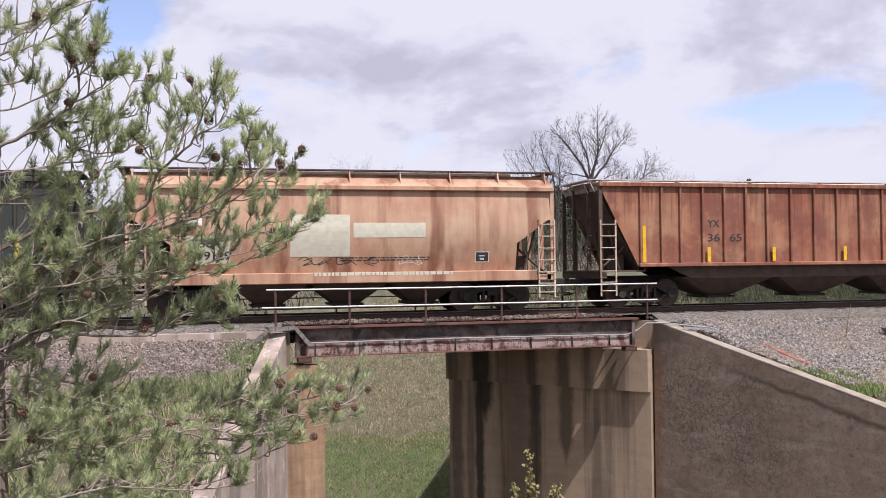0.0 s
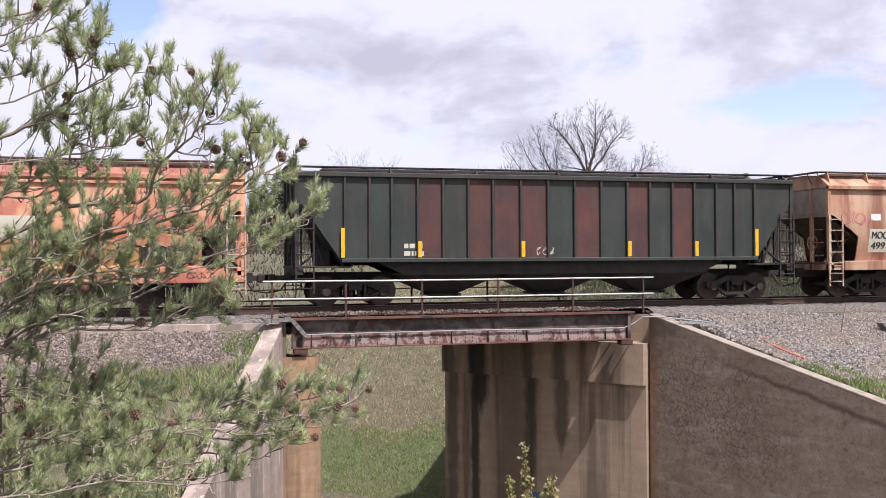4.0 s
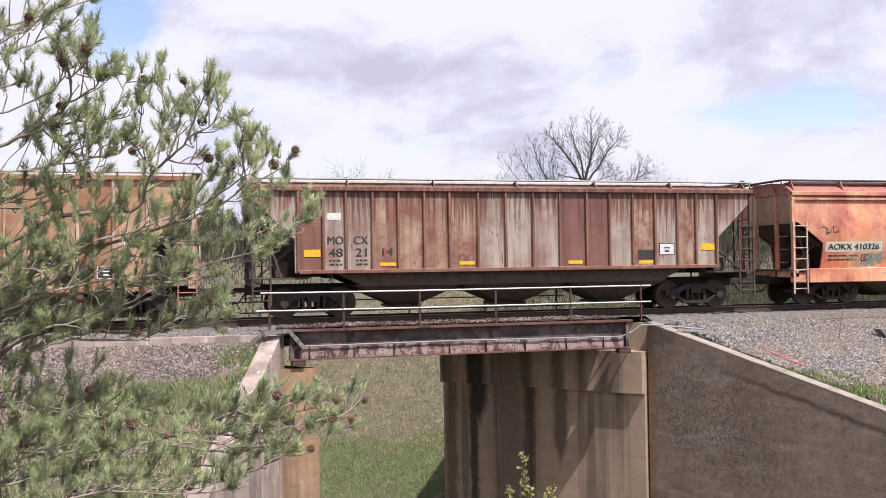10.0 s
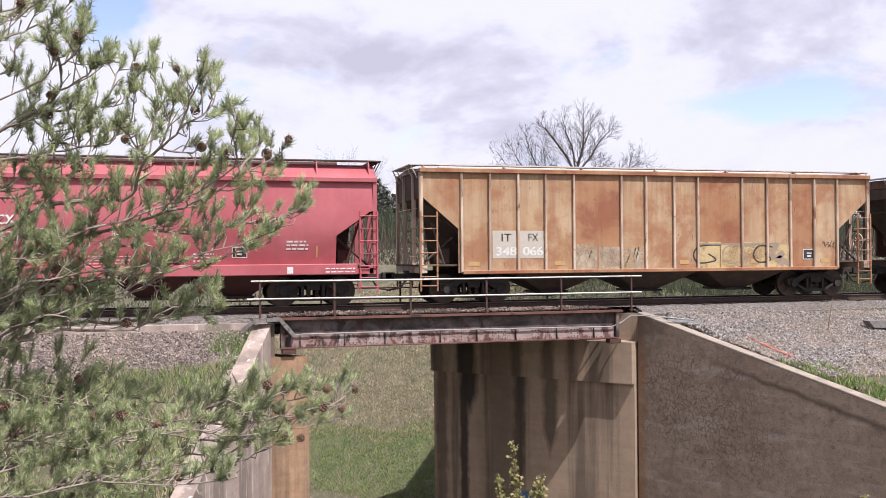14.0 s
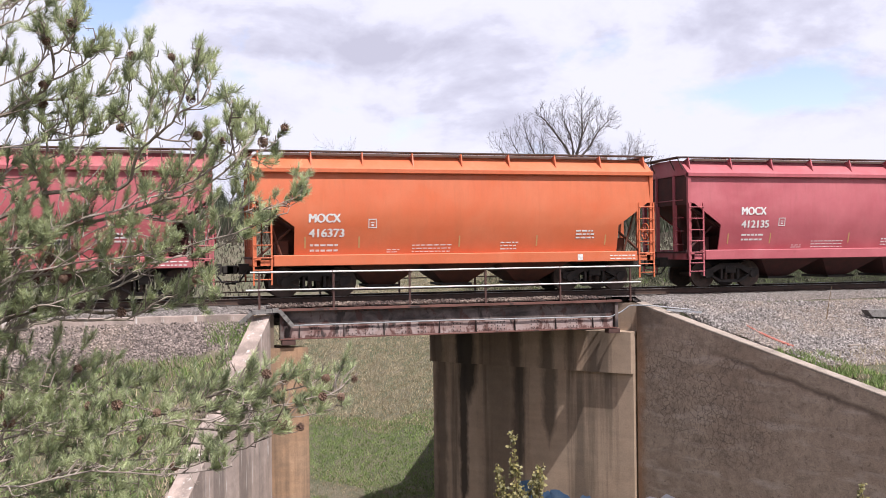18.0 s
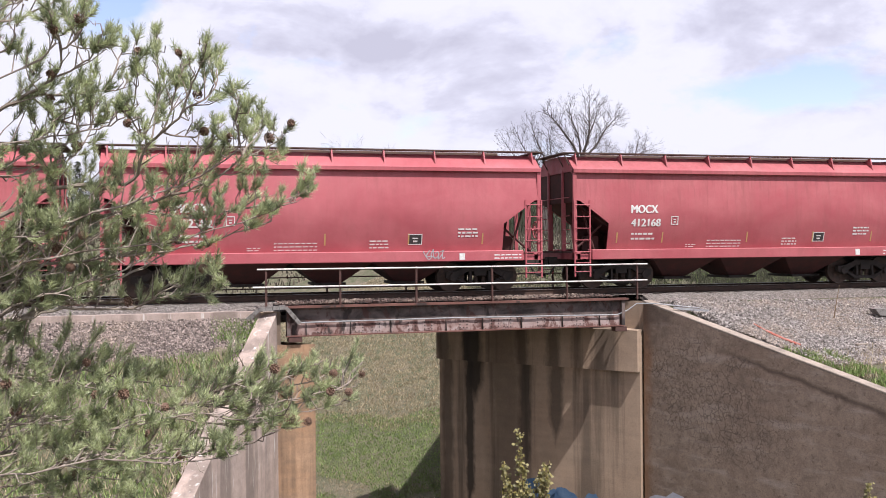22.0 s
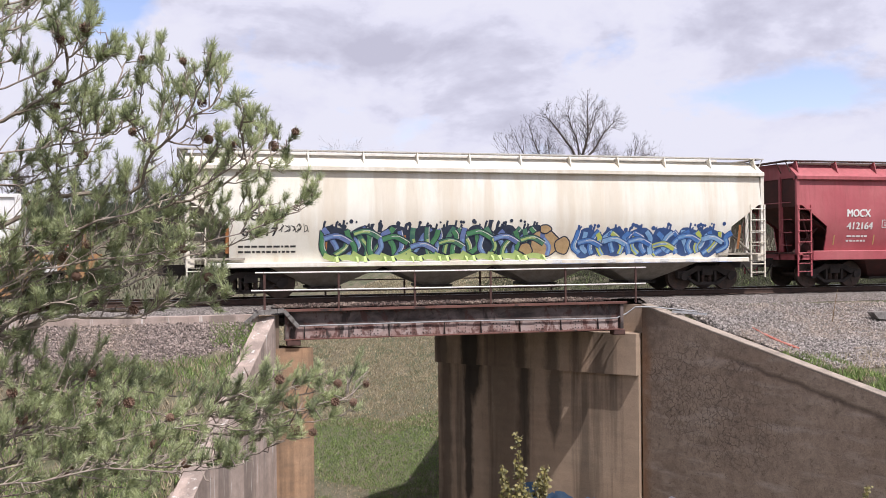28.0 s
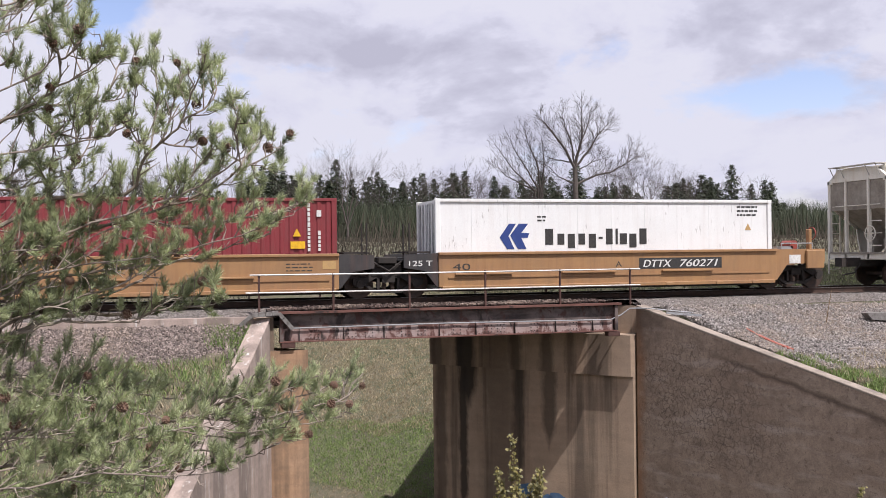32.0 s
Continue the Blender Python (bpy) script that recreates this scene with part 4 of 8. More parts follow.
def common_ends(thing, half, paint, dark, sill_z, top_z, brake, start=2.95, run=2.6, end_mat=None, rail_mat=None):
    """End walls, slope sheets, end posts, platforms, couplers and ladders of a covered hopper."""
    for s in (-1, 1):
        xe = s * half
        # dark: a deeper tone than the paint, shade put into the colour
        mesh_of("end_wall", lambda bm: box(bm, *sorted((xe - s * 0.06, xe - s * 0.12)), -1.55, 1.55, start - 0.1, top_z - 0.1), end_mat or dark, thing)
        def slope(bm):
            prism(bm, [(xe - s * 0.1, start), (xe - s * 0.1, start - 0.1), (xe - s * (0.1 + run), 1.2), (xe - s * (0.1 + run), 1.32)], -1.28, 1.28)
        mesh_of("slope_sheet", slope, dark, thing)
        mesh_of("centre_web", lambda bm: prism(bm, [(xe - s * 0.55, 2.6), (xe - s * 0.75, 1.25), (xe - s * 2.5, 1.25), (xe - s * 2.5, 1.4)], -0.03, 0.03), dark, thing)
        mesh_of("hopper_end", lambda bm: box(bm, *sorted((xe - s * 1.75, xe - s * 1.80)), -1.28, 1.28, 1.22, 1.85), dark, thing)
        for y in (-1.57, -0.62, 0.62, 1.57):
            mesh_of("end_post", lambda bm: box(bm, *sorted((xe, xe - s * 0.12)), y - 0.05, y + 0.05, 0.98, top_z - 0.12), paint, thing)
        mesh_of("end_sill", lambda bm: box(bm, *sorted((xe, xe - s * 0.25)), -1.6, 1.6, 0.98, 1.22, 0.015), paint, thing)
        mesh_of("end_platform", lambda bm: box(bm, *sorted((xe + s * 0.05, xe - s * 1.7)), -1.5, 1.5, 1.19, 1.25), dark, thing)
        coupler(thing, xe, s)
        for y in (-1.64, 1.64):
            x0, x1 = sorted((xe, xe - s * 0.56))
            ladder(thing, rail_mat or paint, x0 + 0.03, x1, y, 1.0, 2.9, 5)
            ladder(thing, rail_mat or paint, x0 + 0.03, x1, y, 0.42, 0.98, 2, "step")
        for z in (1.5, 1.95, 2.4):
            mesh_of("grab_iron", lambda bm: tube(bm, [(xe + s * 0.05, -1.4, z), (xe + s * 0.05, -0.75, z)], 0.014, 6), paint, thing)
        mesh_of("end_handrail", lambda bm: tube(bm, [(xe + s * 0.02, -1.3, 3.0), (xe + s * 0.08, -1.0, 3.0), (xe + s * 0.08, 1.0, 3.0), (xe + s * 0.02, 1.3, 3.0)], 0.016, 6), paint, thing)
        mesh_of("end_brace", lambda bm: tube(bm, [(xe - s * 0.2, -1.1, 1.25), (xe - s * 1.2, -1.1, 2.1)], 0.04, 6), dark, thing)
        mesh_of("end_brace", lambda bm: tube(bm, [(xe - s * 0.9, -1.2, 1.25), (xe - s * 0.5, -1.2, 2.55)], 0.035, 6), dark, thing)
        mesh_of("valve_box", lambda bm: box(bm, *sorted((xe - s * 0.75, xe - s * 1.15)), -1.0, -0.5, 1.25, 1.75, 0.03), dark, thing)
        if s == brake:
            def wheel(bm):
                c = Vector((xe + s * 0.1, -0.85, 1.95))
                ring = [c + Vector((0, 0.27 * math.cos(k * math.pi / 9), 0.27 * math.sin(k * math.pi / 9))) for k in range(19)]
                tube(bm, ring, 0.02, 6)
                for k in range(4):
                    a = k * math.pi / 4
                    tube(bm, [c + Vector((0, 0.26 * math.cos(a), 0.26 * math.sin(a))), c - Vector((0, 0.26 * math.cos(a), 0.26 * math.sin(a)))], 0.012, 5)
                tube(bm, [c, c - Vector((s * 0.14, 0, 0))], 0.03, 6)
            mesh_of("brake_wheel", wheel, paint, thing)


def bays(thing, x_from, x_to, n, z_top, material, z_bot=0.32, bottom=0.75):
    """The discharge hoppers hanging below the body, with their outlet gates."""
    w = (x_to - x_from) / n
    for k in range(n):
        c = x_from + (k + 0.5) * w
        def fill(bm):
            a = [(c - w / 2, -1.42), (c + w / 2, -1.42), (c + w / 2, 1.42), (c - w / 2, 1.42)]
            b = [(c - bottom / 2, -0.55), (c + bottom / 2, -0.55), (c + bottom / 2, 0.55), (c - bottom / 2, 0.55)]
            va = [bm.verts.new((x, y, z_top)) for x, y in a]
            vb = [bm.verts.new((x, y, z_bot)) for x, y in b]
            bm.faces.new(va)
            bm.faces.new(vb[::-1])
            for i in range(4):
                bm.faces.new((va[i], vb[i], vb[(i + 1) % 4], va[(i + 1) % 4]))
            bmesh.ops.recalc_face_normals(bm, faces=bm.faces[:])
        bay = mesh_of("hopper_bay", fill, material, thing)
        def gate(bm):
            box(bm, c - 0.5, c + 0.5, -0.75, 0.75, z_bot - 0.06, z_bot + 0.02)
            tube(bm, [(c + 0.3, -1.15, z_bot), (c + 0.3, 1.15, z_bot)], 0.03, 6)
        mesh_of("outlet_gate", gate, M_CAR_DARK, bay)
    mesh_of("centre_sill", lambda bm: box(bm, x_from - 3.2, x_to + 3.2, -0.2, 0.2, 0.72, 1.05), M_CAR_DARK, thing)


def roof(thing, half, paint, eave, top, gap, board_mat, rise=True):
    """Sloping roof sheets, hatch trough, running boards on brackets."""
    def sheets(bm):
        prof = [(-1.62, eave), (-1.05, top - 0.1), (-0.35, top - 0.04), (0.35, top - 0.04), (1.05, top - 0.1), (1.62, eave), (1.5, eave - 0.05), (-1.5, eave - 0.05)]
        prism(bm, prof, -half + 0.02, half - 0.02, "x")
    mesh_of("roof_sheet", sheets, paint, thing)
    mesh_of("hatch_cover", lambda bm: box(bm, -half + 1.0, half - 1.0, -0.3, 0.3, top - 0.04, top + 0.06, 0.02), board_mat, thing)
    for y in (-1.16, 1.16):
        mesh_of("running_board", lambda bm: box(bm, -half - 0.02, half + 0.02, y - 0.17, y + 0.17, top - 0.005, top + 0.03), board_mat, thing)
        s = 1 if y > 0 else -1
        n = max(3, round((2 * half - 0.4) / gap))
        for k in range(n + 1):
            x = -half + 0.2 + (2 * half - 0.4) * k / n
            def gus(bm):
                prism(bm, [(s * 1.02, top - 0.1), (s * 1.34, top - 0.008), (s * 1.34, top - 0.05), (s * 1.5, eave + 0.06)], x - 0.02, x + 0.02, "x")
            mesh_of("board_bracket", gus, paint, thing)
    for s in (-1, 1):
        def cross(bm):
            box(bm, *sorted((s * half - s * 0.1, s * half + s * 0.22)), -1.3, 1.3, top - 0.005, top + 0.028)
            for y in (-1.25, -0.7, 0.7, 1.25):
                tube(bm, [(s * half + s * 0.18, y, top - 0.01), (s * half - s * 0.02, y, top - 0.4)], 0.018, 6)
        mesh_of("roof_platform", cross, board_mat, thing)


def body_edge(half, z, cut):
    """How far the side sheet reaches at height z: the corners below cut are open."""
    inset, knee, z_knee, z_low = cut
    if z >= z_knee:
        return half - 0.08
    return half - 0.08 - inset * min(1.0, (z_knee - z) / (z_knee - z_low)) - knee


def side_y(z):
    """How far a barrel-sided car bulges at height z: it draws in towards the sill."""
    low, high = max(0.0, (2.7 - z) / 1.45), max(0.0, (z - 2.3) / 1.6)
    return 1.645 - 0.27 * low ** 1.7 - 0.13 * high ** 1.9


MARKS = ("reporting_mark", "car_number", "number_panel", "paint_patch", "stencil_block", "stencil_box", "stencil_plate", "reflector", "graffiti_line", "graffiti_shape", "graffiti_outline", "graffiti_dots", "wheat_emblem")


def press_marks(thing, sill_top):
    """Lay the painted marks onto the curved side."""
    for ob in thing.children:
        if ob.name.split(".")[0] in MARKS:
            for v in ob.data.vertices:
                if v.co.z > sill_top:
                    v.co.y += 1.665 - side_y(v.co.z)


def smooth_hopper(name, label, x0, x1, paint, dark, board, under=None, brake=1, eave=3.90, top=4.45, sill=(0.97, 1.30), n_bays=3, gap=1.55, bay_span=None, moulding=False, roof_paint=None, end_mat=None, rail_mat=None):
    """A covered hopper with smooth curved sides."""
    half = (x1 - x0) / 2
    thing = tagged(empty(name), label, "freight car", "cars of the freight train")
    CARS.append((thing, (x0 + x1) / 2))
    cut = (1.05, 0.12, 2.9, 2.15)
    for s in (-1, 1):
        def side(bm):
            rows = []
            zs = [sill[1] - 0.02, 1.5, 1.7, 1.92, 2.14, 2.16, 2.4, 2.65, 2.88, 2.905, 3.2, 3.5, eave - 0.1]
            for z in zs:
                e = body_edge(half, z, cut)
                y = s * side_y(z)
                rows.append([(x, y, z) for x in (-e, -e * 0.5, 0, e * 0.5, e)])
            solid_sheet(bm, rows, 0.05)
        ob = mesh_of("side_sheet", side, paint, thing)
        for p in ob.data.polygons:
            p.use_smooth = abs(p.normal.y) > 0.8
        y0, y1 = sorted((s * 1.40, s * 1.665))
        mesh_of("eave_rail", lambda bm: box(bm, -half, half, y0, y1, eave - 0.12, eave + 0.02, 0.015), paint, thing)
        if moulding:
            y2, y3 = sorted((s * 1.42, s * 1.635))
            mesh_of("eave_moulding", lambda bm: box(bm, -half, half, y2, y3, eave - 0.28, eave - 0.20, 0.012), paint, thing)
        y0, y1 = sorted((s * 1.30, s * 1.67))
        mesh_of("side_sill", lambda bm: box(bm, -half + 0.62, half - 0.62, y0, y1, sill[0], sill[1], 0.02), paint, thing)
        y0, y1 = sorted((s * 1.47, s * 1.60))
        for e in (-1, 1):
            mesh_of("corner_sill", lambda bm: box(bm, *sorted((e * half, e * (half - 0.62))), y0, y1, sill[0] + 0.02, sill[1] - 0.14), paint, thing)
    roof(thing, half, roof_paint or paint, eave, top, gap, board)
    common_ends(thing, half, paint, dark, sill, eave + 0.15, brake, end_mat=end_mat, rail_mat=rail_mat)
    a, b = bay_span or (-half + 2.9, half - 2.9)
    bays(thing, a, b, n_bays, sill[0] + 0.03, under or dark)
    truck(thing, -half + 1.9)
    truck(thing, half - 1.9)
    return thing, half


RIBS_A = (0.46, 1.38, 2.31, 3.12, 3.94, 4.75, 5.57, 6.26, 7.02)
RIBS_B = (0.52, 1.41, 3.10, 4.08, 5.01, 5.97, 6.90)


def ribbed_hopper(name, label, x0, x1, paints, rib_mat, dark, board, n_ribs=RIBS_A, brake=1, eave=4.0, top=4.25, sill=(1.37, 1.5), n_bays=3, low=1.37, order=None, cut=(3.3, 1.39), end_mat=None, rail_mat=None, edge_mat=None):
    """A covered hopper whose flat side sheets stand between upright ribs."""
    half = (x1 - x0) / 2
    thing = tagged(empty(name), label, "freight car", "cars of the freight train")
    CARS.append((thing, (x0 + x1) / 2))
    ribs = [-x for x in n_ribs[::-1]] + list(n_ribs)
    edges = [-half + 0.08] + ribs + [half - 0.08]
    for s in (-1, 1):
        for k, (a, b) in enumerate(zip(edges, edges[1:])):
            paint = paints[(order[k % len(order)] if order else k) % len(paints)]
            def sheet_(bm):
                if k == 0:
                    prism(bm, [(a, eave), (b, eave), (b, low + 0.02), (b - 0.1, low + 0.02), (b - 0.1, cut[1]), (a, cut[0])], *sorted((s * 1.54, s * 1.58)))
                elif k == len(edges) - 2:
                    prism(bm, [(a, eave), (b, eave), (b, cut[0]), (a + 0.1, cut[1]), (a + 0.1, low + 0.02), (a, low + 0.02)], *sorted((s * 1.54, s * 1.58)))
                else:
                    prism(bm, [(a, eave), (b, eave), (b, low + 0.02), (a, low + 0.02)], *sorted((s * 1.54, s * 1.58)))
            mesh_of("side_panel", sheet_, paint, thing)
        for x in ribs:
            mesh_of("side_post", lambda bm: box(bm, x - 0.04, x + 0.04, *sorted((s * 1.58, s * 1.665)), low + 0.04, eave, 0.014), rib_mat, thing)
        y0, y1 = sorted((s * 1.52, s * 1.69))
        mesh_of("eave_rail", lambda bm: box(bm, -half, half, y0, y1, eave - 0.03, eave + 0.11, 0.015), edge_mat or rib_mat, thing)
        y0, y1 = sorted((s * 1.50, s * 1.675))
        mesh_of("side_sill", lambda bm: box(bm, -half + 1.4, half - 1.4, y0, y1, low - 0.02, low + 0.10, 0.015), edge_mat or rib_mat, thing)
        def lower(bm):
            prism(bm, [(-half + 2.5, low), (half - 2.5, low), (half - 3.4, 0.95), (-half + 3.4, 0.95)], *sorted((s * 1.35, s * 1.42)))
        if low > 1.2:
            mesh_of("lower_slope", lower, dark, thing)
    roof(thing, half, rib_mat, eave + 0.08, top, 2.6, board)
    common_ends(thing, half, rib_mat if low < 1.2 else dark, dark, sill, eave + 0.12, brake, cut[0] + 0.05, 1.6 * (cut[0] - 1.25) / (cut[0] - cut[1] + 0.4), end_mat, rail_mat)
    bays(thing, -half + 3.1, half - 3.1, n_bays, 1.0, dark)
    truck(thing, -half + 1.9)
    truck(thing, half - 1.9)
    return thing, half


YS, YR = -1.668, -1.586                         # smooth sides; sheets between ribs
YF = YS                                     # marks stand just proud of the near side


def mark(thing, name, mat_, x0, x1, z0, z1, y=None, label=""):
    y = YF if y is None else y
    n = max(1, math.ceil((z1 - z0) / 0.14))
    def fill(bm):
        rings = [[bm.verts.new((x, yy, z0 + (z1 - z0) * k / n)) for x, yy in ((x0, y - 0.003), (x1, y - 0.003), (x1, y + 0.004), (x0, y + 0.004))] for k in range(n + 1)]
        for a, b in zip(rings, rings[1:]):
            for i in range(4):
                bm.faces.new((a[i], a[(i + 1) % 4], b[(i + 1) % 4], b[i]))
        bm.faces.new(rings[0][::-1])
        bm.faces.new(rings[-1])
    mesh_of(name, fill, mat_, thing, label)


def small_print(thing, mat_, x, z, w, lines, pitch=0.075, y=None, h=0.035, seed=1):
    """Stencilled lines too small to read: short bars."""
    y = YF if y is None else y
    rnd = random.Random(seed)
    def fill(bm):
        for k in range(lines):
            u = x
            while u < x + w - 0.05:
                l = rnd.uniform(0.06, 0.2)
                box(bm, u, min(u + l, x + w), y - 0.002, y + 0.004, z - k * pitch, z - k * pitch + h)
                u += l + 0.04
    tagged(mesh_of("stencil_block", fill, mat_, thing), kind="stuff")


def framed(thing, mat_, x, z, w, h, y=None, fill_mat=None):
    y = YF if y is None else y
    def fill(bm):
        for b in ((x, x + w, z, z + 0.025), (x, x + w, z + h - 0.025, z + h), (x, x + 0.025, z, z + h), (x + w - 0.025, x + w, z, z + h), (x + w * 0.3, x + w * 0.7, z + h * 0.55, z + h * 0.65), (x + w * 0.35, x + w * 0.65, z + h * 0.25, z + h * 0.4)):
            box(bm, b[0], b[1], y - 0.003, y + 0.004, b[2], b[3])
    if fill_mat:
        mark(thing, "stencil_plate", fill_mat, x, x + w, z, z + h, y + 0.004)
    mesh_of("stencil_box", fill, mat_, thing)


def stroke(bm, pts, r, y):
    """One unbroken flat painted line."""
    pts = [Vector((p[0], y, p[1])) for p in pts]
    pairs = []
    for i, p in enumerate(pts):
        d = (pts[min(i + 1, len(pts) - 1)] - pts[max(i - 1, 0)]).normalized()
        w = d.cross(Vector((0, 1, 0))) * r
        pairs.append((bm.verts.new(p - w), bm.verts.new(p + w)))
    for a, b in zip(pairs, pairs[1:]):
        bm.faces.new((a[0], a[1], b[1], b[0]))


def ribbon(bm, pts, r, y):
    """A flat painted stroke, cut fine enough to lie on a curved side."""
    fine = []
    for a, b in zip(pts, pts[1:]):
        fine += [(a[0] + (b[0] - a[0]) * k / 5, a[1] + (b[1] - a[1]) * k / 5) for k in range(5)]
    stroke(bm, fine + [pts[-1]], r, y)


def smooth(pts, n=6):
    """A flowing line through the points."""
    out_ = []
    for i in range(len(pts) - 1):
        p0, p1, p2, p3 = (Vector(pts[max(0, min(len(pts) - 1, j))]) for j in (i - 1, i, i + 1, i + 2))
        for k in range(n):
            t = k / n
            q = 0.5 * (2 * p1 + (p2 - p0) * t + (2 * p0 - 5 * p1 + 4 * p2 - p3) * t * t + (3 * p1 - p0 - 3 * p2 + p3) * t ** 3)
            out_.append((q[0], q[1]))
    return out_ + [tuple(pts[-1])]


def blob(bm, centre, rx, rz, y, seed, wobble=0.14, n=26):
    """A filled sprayed form with a wavering edge, in rings so that it lies on a curved side."""
    rnd = random.Random(seed)
    a1, a2 = rnd.uniform(0, 6), rnd.uniform(0, 6)
    rings = []
    for f in (0.02, 0.28, 0.52, 0.76, 1.0):
        ring = []
        for k in range(n):
            a = 2 * math.pi * k / n
            r = f * (1 + wobble * math.sin(3 * a + a1) + wobble * 0.7 * math.sin(5 * a + a2))
            ring.append(bm.verts.new((centre[0] + rx * r * math.cos(a), y, centre[1] + rz * r * math.sin(a))))
        rings.append(ring)
    bm.faces.new(rings[0])
    for u, v in zip(rings, rings[1:]):
        for k in range(n):
            bm.faces.new((u[k], u[(k + 1) % n], v[(k + 1) % n], v[k]))
    return [(v.co.x, v.co.z) for v in rings[-1]] + [(rings[-1][0].co.x, rings[-1][0].co.z)]


def thin_spray(name, col, cover=0.6, scale=1.6):
    """A worn thin coat of spray paint that leaves the paint below showing in places."""
    k = Tree(name, 0.8)
    n = k.noise(scale, 7, 0.65, None, 0.3)
    k.put(k.b.inputs["Alpha"], k.ramp(n, (0.62 - 0.34 * cover, 0.0), (0.74 - 0.2 * cover, min(0.9, 0.35 + cover))))
    g = k.noise(30, 4)
    return k.done(k.mix(0.3, col, k.ramp(g, (0.3, 0.4), (0.7, 1.0)), "MULTIPLY"))


def scrawl(thing, mat_, x, z, w, h, y=None, seed=1, r=0.014, loops=5, name="graffiti_line"):
    """A sprayed tag: a row of hooked and looping strokes."""
    y = YF if y is None else y
    rnd = random.Random(seed)
    def fill(bm):
        c = w / loops
        for k in range(loops):
            u = x + c * k
            for j in range(2):
                pts = [(u + c * rnd.uniform(-0.1, 0.9), z + h * v) for v in (rnd.uniform(0.75, 1.05), rnd.uniform(0.3, 0.7), rnd.uniform(-0.05, 0.25))]
                if rnd.random() < 0.6:
                    pts.append((pts[-1][0] + c * rnd.uniform(0.3, 0.7), z + h * rnd.uniform(0.2, 0.6)))
                if rnd.random() < 0.4:
                    pts.insert(0, (pts[0][0] - c * rnd.uniform(0.2, 0.5), z + h * rnd.uniform(0.4, 0.8)))
                stroke(bm, smooth(pts, 5), r * 0.75, y - 0.0004 * j)
    mesh_of(name, fill, mat_, thing)


# paints
P_RED = car_paint("faded red paint", (0.37, 0.076, 0.092), (0.46, 0.125, 0.14), 0.0, 0.10, 0.9, 1.0, (0.19, 0.045, 0.04), (0.2, 0.07, 0.06), 0.3)
P_RED_2 = car_paint("streaked red paint", (0.35, 0.07, 0.084), (0.42, 0.115, 0.125), 0.03, 0.22, 1.0, 3.0, (0.2, 0.06, 0.05), (0.2, 0.07, 0.06), 0.35)
P_ORANGE = car_paint("bright orange paint", (0.55, 0.12, 0.042), (0.58, 0.16, 0.07), 0.0, 0.10, 0.8, 4.0, (0.36, 0.10, 0.03), (0.3, 0.13, 0.06), 0.3)
P_SALMON = car_paint("peeling salmon paint", (0.62, 0.215, 0.11), (0.74, 0.46, 0.27), 0.22, 0.22, 1.0, 6.0, (0.30, 0.07, 0.065), (0.5, 0.28, 0.16), 0.4, 0.45, 0.6, 0.75, 0.9)
P_SALMON_ROOF = car_paint("plum-faded roof paint", (0.34, 0.11, 0.09), (0.46, 0.20, 0.14), 0.3, 0.3, 1.0, 6.5, (0.26, 0.08, 0.06))
P_BEIGE = car_paint("beige paint run with rust", (0.50, 0.285, 0.185), (0.50, 0.35, 0.24), 0.12, 0.3, 0.9, 7.0, (0.23, 0.075, 0.04), (0.44, 0.30, 0.21), 0.6, 0.95, 0.4, 0.3, 0.2)
P_BROWN = car_paint("rust-brown paint", (0.29, 0.095, 0.05), (0.40, 0.21, 0.12), 0.3, 0.6, 0.9, 8.0, (0.15, 0.04, 0.028), blush=0.7, pits=0.5)
P_GREEN = car_paint("black-green paint", (0.020, 0.027, 0.025), (0.034, 0.040, 0.036), 0.05, 0.25, 0.9, 9.0, (0.10, 0.045, 0.03), (0.1, 0.09, 0.08), 0.4)
P_GREEN_2 = car_paint("dull green paint", (0.027, 0.040, 0.034), (0.02, 0.026, 0.024), 0.05, 0.2, 0.9, 10.0, (0.10, 0.045, 0.03))
P_OXIDE = car_paint("oxide-red panel paint", (0.105, 0.034, 0.028), (0.05, 0.026, 0.026), 0.1, 0.3, 0.9, 11.0, (0.05, 0.03, 0.028))
P_GREY = car_paint("grey-beige paint run with rust", (0.37, 0.31, 0.255), (0.44, 0.37, 0.315), 0.3, 0.75, 0.8, 12.0, (0.15, 0.05, 0.032), (0.3, 0.2, 0.15), 0.4, 0.35, 1.3, 0.5, 0.9, 0.17)
P_GREY_R = car_paint("beige panel half gone to rust", (0.36, 0.24, 0.165), (0.40, 0.30, 0.22), 0.4, 0.85, 0.9, 12.7, (0.16, 0.05, 0.032), (0.3, 0.18, 0.12), 0.4, 0.5, 1.3, 0.85, 0.8, 0.17)
P_PLUM = car_paint("rusty maroon panel", (0.17, 0.07, 0.055), (0.24, 0.11, 0.085), 0.3, 0.6, 0.9, 13.0, (0.09, 0.035, 0.03))
P_RUSTY = car_paint("brown rust", (0.19, 0.075, 0.05), (0.29, 0.14, 0.095), 0.4, 0.8, 0.9, 14.0, (0.10, 0.04, 0.028))
P_TAN = car_paint("tan paint", (0.42, 0.265, 0.145), (0.50, 0.37, 0.24), 0.22, 0.45, 0.9, 15.0, (0.25, 0.095, 0.040), (0.33, 0.22, 0.14), 0.45, 0.25, 0.5, 0.75, 0.8)
P_TAN_2 = car_paint("rust-blushed tan paint", (0.40, 0.23, 0.12), (0.33, 0.145, 0.065), 0.15, 0.3, 1.0, 16.0, (0.21, 0.07, 0.035), (0.3, 0.2, 0.13), 0.4, 0.25, 0.5, 0.85, 0.8)
